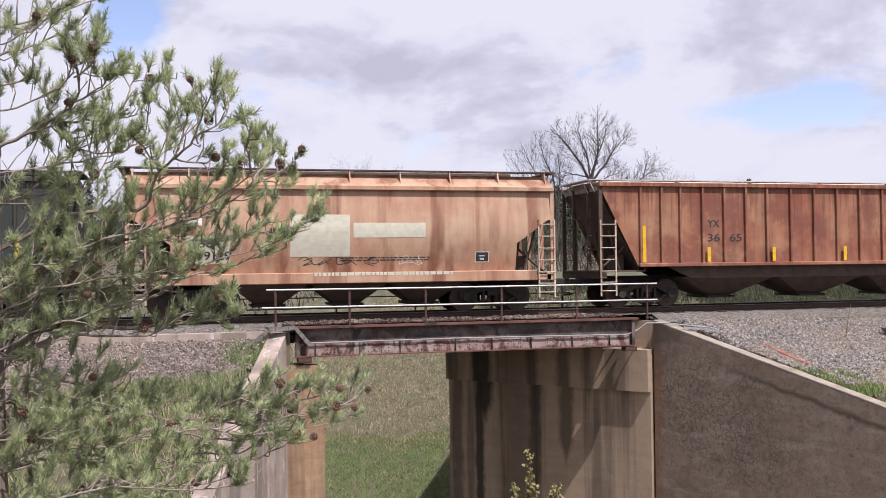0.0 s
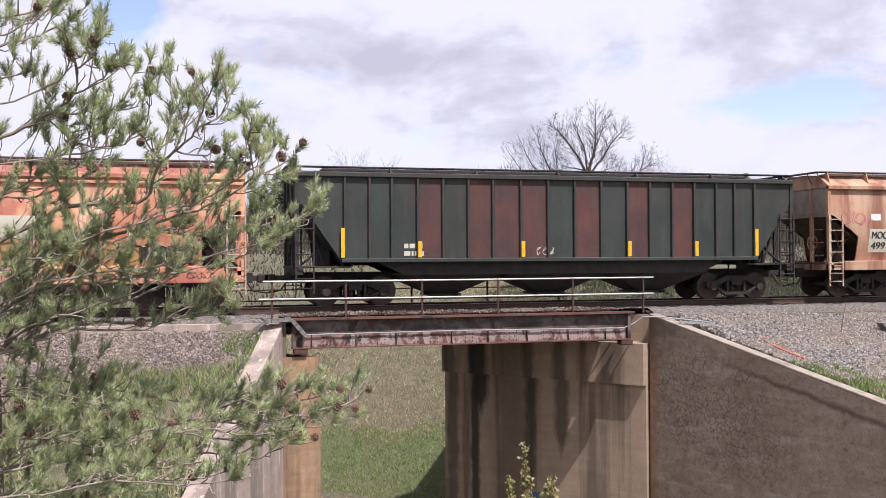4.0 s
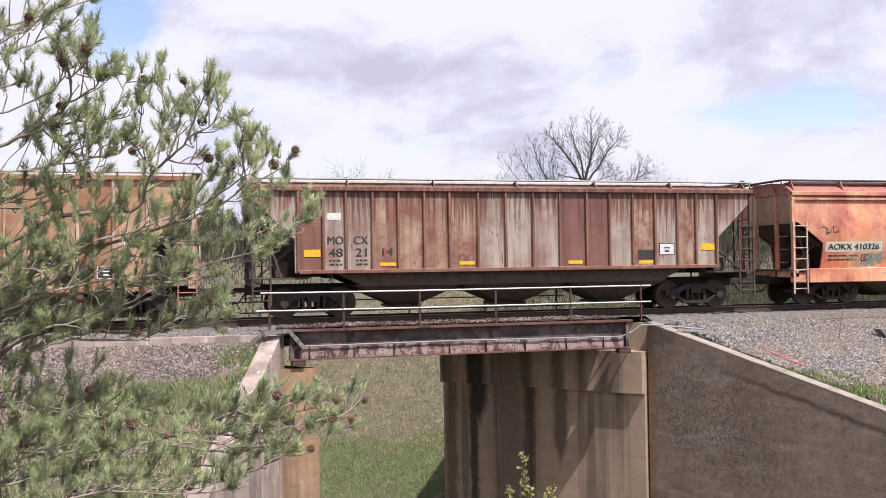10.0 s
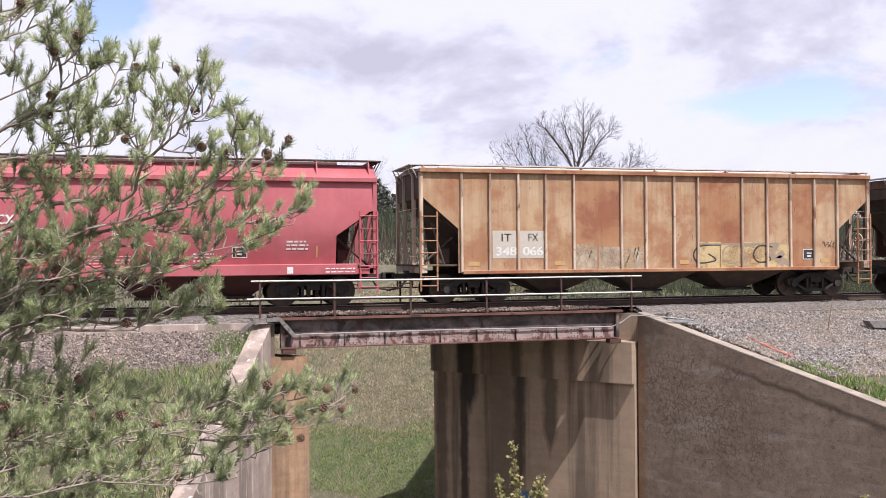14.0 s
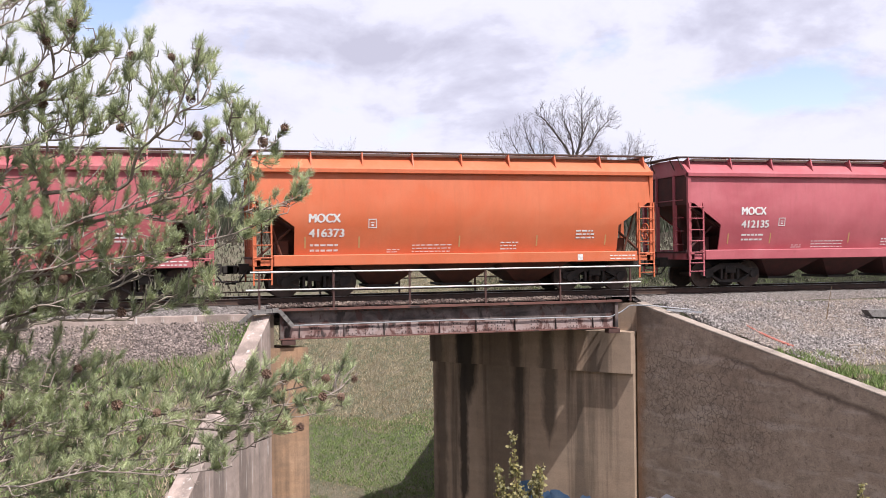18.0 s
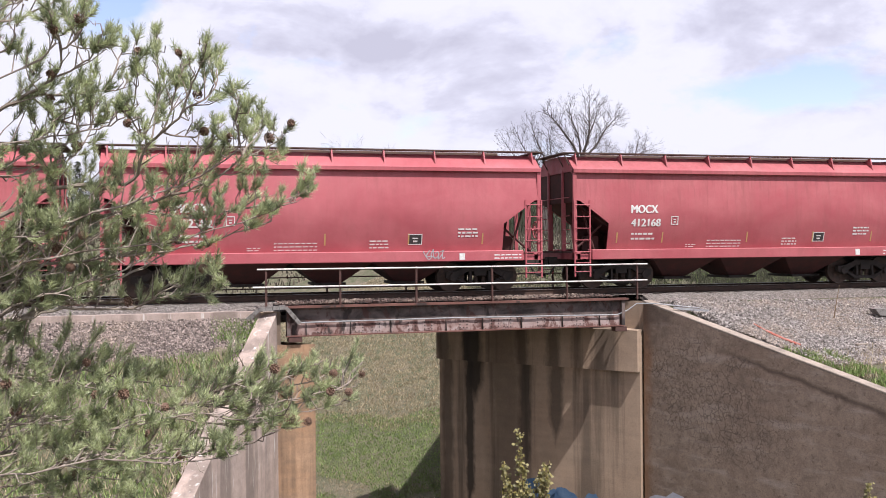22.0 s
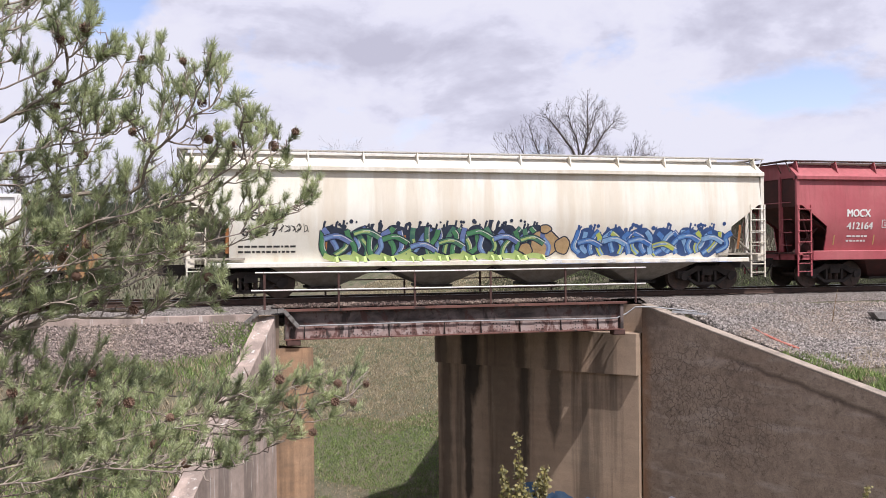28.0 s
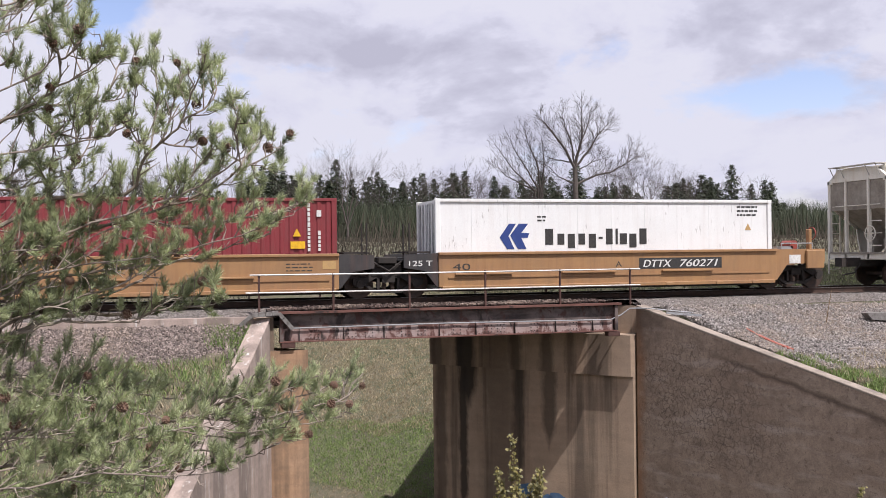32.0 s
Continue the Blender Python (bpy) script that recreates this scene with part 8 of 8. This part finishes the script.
crowned_tree((37.0, 54.3, 2.4), [(0, -0.3), (0.05, 3.5), (0.0, 6.9)], 0.34, [
    (0.2, [(0, 6.8), (0.2, 8.2), (0.6, 9.6), (0.5, 11.2), (0.4, 13.0)]), (0.17, [(0, 6.8), (-1.0, 8.4), (-2.2, 9.8), (-3.2, 10.8), (-3.9, 11.4)]),
    (0.12, [(0, 7.0), (-0.4, 9.6), (-1.0, 10.8), (-1.4, 12.2)]), (0.15, [(0.1, 7.0), (1.4, 8.4), (2.4, 10.0), (3.3, 10.9), (3.8, 11.3)]),
    (0.11, [(0.5, 9.0), (1.4, 10.8), (2.0, 12.3)]), (0.16, [(0, 5.2), (2.2, 6.2), (4.0, 6.6), (5.4, 7.4), (6.0, 9.3)]),
    (0.09, [(5.4, 7.4), (6.3, 7.9), (7.2, 8.2)]), (0.1, [(-0.1, 5.4), (-1.8, 6.0), (-3.0, 7.0)]), (0.09, [(-0.3, 7.4), (-1.8, 7.6), (-3.0, 8.0)]),
    (0.08, [(0.3, 6.6), (1.6, 7.4), (2.6, 7.7)])], 3, "large bare broad-crowned tree behind the railway bank")
crowned_tree((33.5, 54.6, 2.4), None, 0, [
    (0.15, [(0, -0.3), (0, 4.9), (-0.4, 7.4), (-1.4, 9.2), (-1.8, 10.4)]), (0.14, [(-0.1, -0.3), (-0.2, 4.8), (-1.2, 6.4), (-2.4, 8.0), (-3.2, 9.4)]),
    (0.13, [(-0.2, -0.3), (-0.6, 4.6), (-2.8, 6.6), (-4.6, 8.8)]), (0.12, [(0.1, -0.3), (0.2, 5.0), (0.3, 7.6), (0, 9.8)]), (0.1, [(-0.3, 4.6), (-2.2, 5.4), (-3.6, 6.0), (-4.6, 7.0)])],
    8, "bare many-stemmed tree beside the large one")
bare_tree("bare_tree", (26.8, 56.0, 2.4), 7.6, 1.0, 9, [(-0.35, 1.5, 0.3), (0.2, 1.5, 0.3), (0.5, 1.3, 0.28), (-0.1, 1.4, 0.3)], "small bare multi-stemmed tree", 0.12, 5, 0.12)
rw = random.Random(31)
protos = [bare_tree("bare_tree", (16.5, 62.0, 2.6), 9.6, 1.0, 40, [(-0.3, 1.6, 0.3), (0.25, 1.6, 0.32), (0.5, 1.2, 0.27), (-0.55, 1.2, 0.27), (0.0, 1.8, 0.3)], "bare vase-shaped tree at the wood's edge", 0.14, 5, 0.14),
          bare_tree("bare_tree", (48.0, 66.0, 2.8), 8.0, 1.0, 44, [(-0.2, 1.6, 0.3), (0.3, 1.5, 0.3), (0.45, 1.1, 0.22)], "thin bare tree at the wood's edge", 0.10, 5, 0.2)]
for i in range(34):
    x = -14 + 84 * (i + rw.random()) / 34
    src = protos[i % 2]
    m = pose(x, rw.uniform(64, 84), 2.7, 0, 0, rw.uniform(0, 360)) @ Matrix.Scale(rw.uniform(0.65, 1.05), 4)
    copy_thing(src, m)


def spruce_mesh(tall, seed):
    rng = random.Random(seed)
    verts, faces = [], []
    z = tall * 0.06
    while z < tall * 0.985:
        f = 1 - z / tall
        reach = (0.36 * tall * f ** 0.75 + 0.15) * rng.uniform(0.7, 1.1)
        for k in range(8 + int(10 * f)):
            a = rng.uniform(0, 2 * math.pi)
            ln = reach * rng.uniform(0.55, 1.12)
            o = Vector((math.cos(a), math.sin(a), 0))
            for j in range(7):
                t = 0.15 + 0.85 * (j + rng.random()) / 7
                c = o * ln * t + Vector((0, 0, z - 0.22 * ln * t + 0.12 * ln * t * t + rng.uniform(-0.08, 0.08)))
                w = (0.26 + 0.2 * f) * rng.uniform(0.6, 1.2)
                u = (o * rng.uniform(0.3, 1) + rand_dir(rng) * 0.7).normalized() * w
                v = (Vector((-o.y, o.x, 0)) + rand_dir(rng) * 0.5).normalized() * w * 0.6
                n = len(verts)
                verts += [c - v * 0.6, c + v * 0.6, c + u + Vector((0, 0, -0.05))]
                faces.append((n, n + 1, n + 2))
        z += tall * 0.024 + 0.03
    me = bpy.data.meshes.new("crown")
    me.from_pydata(verts, [], faces)
    me.materials.append(M_SPRUCE)
    return me


def spruce(at, mesh, tall):
    thing = tagged(empty("conifer_tree", at), "dark evergreen conifer in the wood beyond the track", "tree")
    mesh_of("trunk", lambda bm: tube(bm, [(0, 0, -0.3), (0, 0, tall * 0.95)], 0.12, 6, 0.02), M_BRANCH, thing)
    cr = new("crown", mesh)
    cr.parent = thing
    return thing


kinds = [(spruce((12.5, 66, 2.7), spruce_mesh(t, 60 + i), t), t) for i, t in enumerate((7.6, 6.2, 5.2, 8.6))]
for i, (k, t) in enumerate(kinds):
    k.location = ((9.0, 15.6, 40.5, 62.5)[i], 68, 2.7)
for i in range(110):
    x = -16 + 96 * (i + rw.random()) / 110
    y = rw.uniform(72, 92)
    if 19 < x * 70 / y < 36 and i % 2:
        continue
    k = kinds[(0, 1, 2, 1, 2, 1, 3, 2)[i % 8]][0]
    copy_thing(k, pose(x, y, 2.7, 0, 0, rw.uniform(0, 360)) @ Matrix.Diagonal((rw.uniform(1.0, 1.5), rw.uniform(1.0, 1.5), rw.uniform(0.7, 1.08), 1)))

for i in range(60):
    x, y = rw.uniform(2, 72), rw.uniform(70, 84)
    copy_thing(kinds[(3, 0, 0, 1)[i % 4]][0], pose(x, y, 2.7 - 1.6 * rw.random(), 0, 0, rw.uniform(0, 360)))


def thicket(name, x0, x1, y0, y1, n, tall, material, label, seed, fn=height):
    """Scrub of many thin leaning stems and scraps."""
    rng = random.Random(seed)
    verts, faces = [], []
    for _ in range(n):
        x, y = rng.uniform(x0, x1), rng.uniform(y0, y1)
        z = fn(x, y)
        h = tall * rng.uniform(0.3, 1.0)
        lean = Vector((rng.uniform(-0.4, 0.4), rng.uniform(-0.4, 0.4), 1)) * h
        w = Vector((rng.uniform(0.02, 0.06), rng.uniform(-0.03, 0.03), 0)) * (0.6 if rng.random() < 0.75 else 1.6)
        p = Vector((x, y, z))
        k = len(verts)
        verts += [p - w, p + w, p + lean * 0.6 + w * 0.6, p + lean]
        faces.append((k, k + 1, k + 2, k + 3))
    me = bpy.data.meshes.new(name)
    me.from_pydata(verts, [], faces)
    me.materials.append(material)
    return tagged(new(name, me), label, "scrub", kind="stuff")


thicket("dry_scrub", -20, 80, 34, 66, 26000, 0.55, M_SCRUB, "low brown winter scrub on the field", 73)
thicket("dry_scrub", -20, 80, 60, 84, 6000, 3.6, M_SCRUB, "brown leafless scrub at the wood's edge", 71)
thicket("evergreen_scrub", -22, 88, 66, 84, 60000, 5.0, M_SPRUCE, "dark evergreen undergrowth in the wood", 72)

# ---- grass and weeds ----
M_FIELD_GRASS = leaf_mat("dull field grass", (0.036, 0.042, 0.022), (0.085, 0.082, 0.046), 0.9)
M_GREEN_GRASS = leaf_mat("fresh green grass", (0.11, 0.175, 0.045), (0.26, 0.33, 0.11), 0.8)
M_DRY_GRASS = leaf_mat("dry straw grass", (0.23, 0.185, 0.11), (0.50, 0.42, 0.28), 0.9)


def grass(name, spots, tall, material, label, seed, blades=4):
    rng = random.Random(seed)
    verts, faces = [], []
    for x, y in spots:
        z = height(x, y) - 0.02
        for _ in range(blades):
            h = tall * rng.uniform(0.35, 1.0)
            p = Vector((x + rng.uniform(-0.12, 0.12), y + rng.uniform(-0.12, 0.12), z))
            lean = Vector((rng.uniform(-0.6, 0.6), rng.uniform(-0.6, 0.6), 1)) * h
            a = rng.uniform(0, math.pi)
            w = Vector((math.cos(a), math.sin(a), 0)) * rng.uniform(0.008, 0.02)
            k = len(verts)
            verts += [p - w, p + w, p + lean]
            faces.append((k, k + 1, k + 2))
    me = bpy.data.meshes.new(name)
    me.from_pydata(verts, [], faces)
    me.materials.append(material)
    return tagged(new(name, me), label, "grass", kind="stuff")


def spots_where(n, x0, x1, y0, y1, keep, seed):
    rng = random.Random(seed)
    out_ = []
    tries = 0
    while len(out_) < n and tries < n * 30:
        tries += 1
        x, y = rng.uniform(x0, x1), rng.uniform(y0, y1)
        if keep(x, y):
            out_.append((x, y))
    return out_


def patch(x, y, s=0.5, o=0.0):
    return noise.noise(Vector((x * s, y * s, o)))


def on_field(x, y):
    return y > 4.2 and height(x, y) > -1.5


def in_cut(x, y):
    return y > 3.6 and 0.757 * x + 0.653 * y > Q_RIGHT - 1.5


grass("dry_grass", spots_where(46000, 0, 20, 3.6, 30, lambda x, y: in_cut(x, y) and height(x, y) > -7.0 + 0.055 * (x - 6) + 0.5 * patch(x, y, 0.4), 81), 0.16, M_DRY_GRASS, "straw-coloured dry grass on the cutting's bank", 82)
grass("green_grass", spots_where(21000, 0, 16, 3.0, 20, lambda x, y: in_cut(x, y) and height(x, y) < -6.6 + 0.055 * (x - 6) + 0.5 * patch(x, y, 0.4) and (height(x, y) > -8.4 or patch(x, y, 0.8, 4) > 0.05), 83), 0.15, M_GREEN_GRASS, "fresh green grass at the bank's foot", 84)
grass("dry_grass", spots_where(3500, 0, 16, 3.0, 20, lambda x, y: in_cut(x, y) and height(x, y) < -8.1 + 0.4 * patch(x, y, 0.5), 85), 0.12, M_DRY_GRASS, "straw among the green grass", 86)
on_left = lambda x, y: -side_of(WING_L, x, y) > 0.6 and y < -3.75 + 0.22 * (x - 0.8) + 0.5 * patch(x, y, 0.5)
grass("green_grass", spots_where(9500, -9, 2, -14, -3.6, lambda x, y: on_left(x, y) and patch(x, y, 0.6, 2) > -0.2, 87), 0.20, M_GREEN_GRASS, "green grass on the railway bank", 88)
grass("dry_grass", spots_where(3500, -9, 2, -14, -4.2, on_left, 89), 0.28, M_DRY_GRASS, "dry grass on the railway bank", 90)
weed_line = lambda x, y: 0.5 < side_of(WING_R, x, y) < 1.1 + 0.16 * max(0.0, -4.5 - y) + 0.5 * patch(x, y, 0.9) and y < -6.3 and patch(x, y, 0.7, 9) > -0.25
grass("green_weeds", spots_where(1500, 15, 24, -12, -5, lambda x, y: weed_line(x, y) and patch(x, y, 1.6, 5) > -0.1, 91), 0.19, M_GREEN_GRASS, "green weeds along the wing wall's coping", 92, 5)
grass("dry_weeds", spots_where(900, 15, 24, -12, -6.5, lambda x, y: side_of(WING_R, x, y) > 0.5, 93), 0.25, M_DRY_GRASS, "dry weeds below the ballast", 94)
grass("green_weeds", spots_where(220, 1.0, 2.2, -3.6, -2.7, lambda x, y: True, 95), 0.35, M_GREEN_GRASS, "green weeds beside the cable trough", 96, 5)
grass("field_grass", spots_where(26000, -8, 45, 4.2, 24, on_field, 97), 0.35, M_FIELD_GRASS, "dull rough grass beyond the track", 98)
grass("field_grass", spots_where(1800, -8, 45, 4.2, 24, on_field, 99), 0.35, M_GREEN_GRASS, "green rough grass beyond the track", 100)

# ---- shrub below the camera ----
M_SHRUB = leaf_mat("yellow-green young leaves", (0.075, 0.07, 0.016), (0.20, 0.165, 0.045), 0.6)
M_STEM = plain_paint("thin brown stem", (0.14, 0.09, 0.05), (0.22, 0.15, 0.09), 9, 0.9)


def shrub(at, tall, seed, label, n=9):
    rng = random.Random(seed)
    thing = tagged(empty("young_shrub", at), label, "shrub")
    leaves = ([], [])
    for k in range(n):
        wood = bmesh.new()
        lean = Vector((rng.uniform(-0.036, 0.042) if k else 0.0, rng.uniform(-0.04, 0.04), 1)).normalized()
        h = tall * (1.0 if k == 0 else rng.uniform(0.90, 0.965))
        pts = [Vector((0, 0, 0))]
        for j in range(6):
            lean = (lean + rand_dir(rng) * 0.03).normalized()
            pts.append(pts[-1] + lean * h / 6)
        tube(wood, pts, 0.012, 5, 0.003)
        for j in range(44 if k else 30):
            t = rng.uniform(0.89, 1.0) if k else rng.uniform(0.92, 1.0)
            i = min(5, int(t * 6))
            p = pts[i].lerp(pts[i + 1], t * 6 - i)
            d = (rand_dir(rng) + Vector((0, 0, 0.3))).normalized()
            e = p + d * rng.uniform(0.03, 0.11) * (4.2 - 3.9 * t)
            tube(wood, [p, e], 0.002, 3, 0.001)
            for _ in range(3):
                a = rand_dir(rng) * rng.uniform(0.028, 0.055)
                b = a.orthogonal().normalized() * a.length * 0.45
                q = e + rand_dir(rng) * 0.02
                m = len(leaves[0])
                leaves[0].extend([q, q + a * 0.5 + b, q + a, q + a * 0.5 - b])
                leaves[1].append((m, m + 1, m + 2, m + 3))
        part("stem", wood, M_STEM, thing)
    me = bpy.data.meshes.new("foliage")
    me.from_pydata(leaves[0], [], leaves[1])
    me.materials.append(M_SHRUB)
    lf = new("foliage", me)
    lf.parent = thing
    return thing


SX, SY = 3.74, -20.4
shrub((SX, SY, height(SX, SY)), -0.66 - height(SX, SY), 5, "young shrub with fresh yellow-green leaves", 15)
shrub((7.9, -21.0, height(7.9, -21.0)), -1.42 - height(7.9, -21.0), 6, "small sapling with yellow-green leaves", 5)

# ---- small things on the bank and walls ----
M_RED_STICK = plain_paint("faded red paint on wood", (0.42, 0.09, 0.06), (0.5, 0.3, 0.25), 9, 0.8)
def lay(x, y, dz=0.03):
    return Vector((x, y, near_ballast(x, y) + dz))
def stick(bm):
    tube(bm, [lay(17.12, -5.05), lay(17.3, -5.6), lay(17.48, -6.2)], 0.042, 6)
    tube(bm, [lay(16.98, -4.6), lay(17.12, -5.05)], 0.022, 6)
tagged(mesh_of("broken_marker_stake", stick, M_RED_STICK), "fallen faded red wooden stake on the ballast", "stake")
def weed(bm):
    a = lay(20.3, -4.0, -0.05)
    tube(bm, [a, a + Vector((0.08, 0, 0.45)), a + Vector((0.22, 0, 1.1))], 0.022, 5, 0.008)
tagged(mesh_of("dead_weed_stem", weed, M_STEM), "single dead brown weed stem in the ballast", "weed")
def plate(bm):
    a = lay(22.0, -4.2, 0.0)
    prism(bm, [(a.x - 0.35, a.z + 0.30), (a.x - 0.15, a.z + 0.08), (a.x + 0.9, a.z + 0.0), (a.x + 0.9, a.z + 0.30)], a.y - 0.08, a.y + 0.25)
tagged(mesh_of("scrap_steel_plate", plate, M_TROUGH), "weathered grey scrap steel channel lying on the ballast", "scrap")
def channel(bm):
    a, b = Vector((14.95, -3.35, -0.55)), Vector((16.05, -3.55, -0.66))
    tube(bm, [a, b], 0.05, 4)
tagged(mesh_of("cable_channel", channel, M_GALV), "short grey cable channel on the coping", "cable channel")
def litter(bm):
    a = lay(19.6, -6.2, 0.03)
    box(bm, a.x - 0.2, a.x + 0.2, a.y - 0.05, a.y + 0.05, a.z - 0.03, a.z + 0.03, 0.01)
tagged(mesh_of("pale_plank", litter, M_COPING), "pale short plank among the weeds", "plank")
# sprayed patches at the walls' feet
M_BLUE_SPRAY = plain_paint("blue wall paint", (0.06, 0.13, 0.26), (0.12, 0.2, 0.32), 3, 0.85)
M_PALE_SPRAY = plain_paint("bluish-white wall paint", (0.62, 0.62, 0.68), (0.45, 0.46, 0.55), 2, 0.85)


def wall_paint(name, centre, way, nrm, w, h, material, seed, label, parent):
    rng = random.Random(seed)
    def fill(bm):
        n = 22
        ring = []
        for k in range(n):
            a = 2 * math.pi * k / n
            rr = rng.uniform(0.8, 1.1)
            ring.append(bm.verts.new((centre[0] + way.x * w * rr * math.cos(a) - nrm.x * 0.006, centre[1] + way.y * w * rr * math.cos(a) - nrm.y * 0.006, centre[2] + h * rr * math.sin(a))))
        bm.faces.new(ring)
    mesh_of(name, fill, material, parent, label)


wf = foot + NRM * SEAT_STEP
for u, z, w, h, s in ((3.95, -7.05, 0.55, 0.55, 1), (2.75, -7.2, 0.6, 0.5, 2), (1.7, -7.0, 0.3, 0.28, 3), (3.2, -7.3, 0.5, 0.5, 4)):
    p = wf + ALONG * u
    wall_paint("wall_graffiti", (p.x, p.y, z), ALONG, NRM, w, h, M_BLUE_SPRAY, s, "blue spray paint on the wall", right)
pw, dw = WING_R[0], WING_R[1]
nw = Vector((-dw.y, dw.x))
p = pw + dw * 1.3
wall_paint("wall_graffiti", (p.x, p.y, -6.95), dw, nw, 1.35, 0.62, M_PALE_SPRAY, 9, "bluish-white spray paint at the wall's foot", wing_r)


# ---- movement ----
# seconds, metres run by the train
RUN = [(0, -121.16), (1, -115.33), (2, -109.48), (3, -103.63), (4, -97.77), (5, -91.92), (6, -86.09), (7, -80.26), (8, -74.42), (9, -68.59), (10, -62.77), (11, -56.94), (12, -51.07), (13, -45.20), (14, -39.28), (15, -33.35), (16, -27.38), (17, -21.39), (18, -15.33), (19, -9.23), (20, -3.13), (21, 3.02), (22, 9.21), (23, 15.43), (24, 21.68), (25, 27.93), (26, 34.15), (27, 40.35), (28, 46.55), (29, 52.59), (30, 58.74), (31, 64.89), (32, 71.02)]

def motions():
    for thing, middle in CARS:
        walk(thing, [(t, pose(middle + s, 0, 0)) for t, s in RUN])
    ts = [t for t, s in RUN]
    ss = [s for t, s in RUN]
    turns = []
    for i in range(0, 321):
        t = i * 0.1
        turns.append((t, float(np.interp(t, ts, ss)) / (DIA / 2)))
    poses = {dx: [(t, Matrix.Translation((dx, 0, DIA / 2)) @ Matrix.Rotation(a, 4, "Y")) for t, a in turns] for dx in (-0.89, 0.89)}
    for w, dx in WHEELSETS:
        walk(w, poses[dx])
    for ob, base, sway in BOUGHS:
        at = base - PINE_AT
        walk(ob, [(t, Matrix.Translation((at.x + dx, at.y, at.z + dz))) for t, dx, dz in sway])


motions()
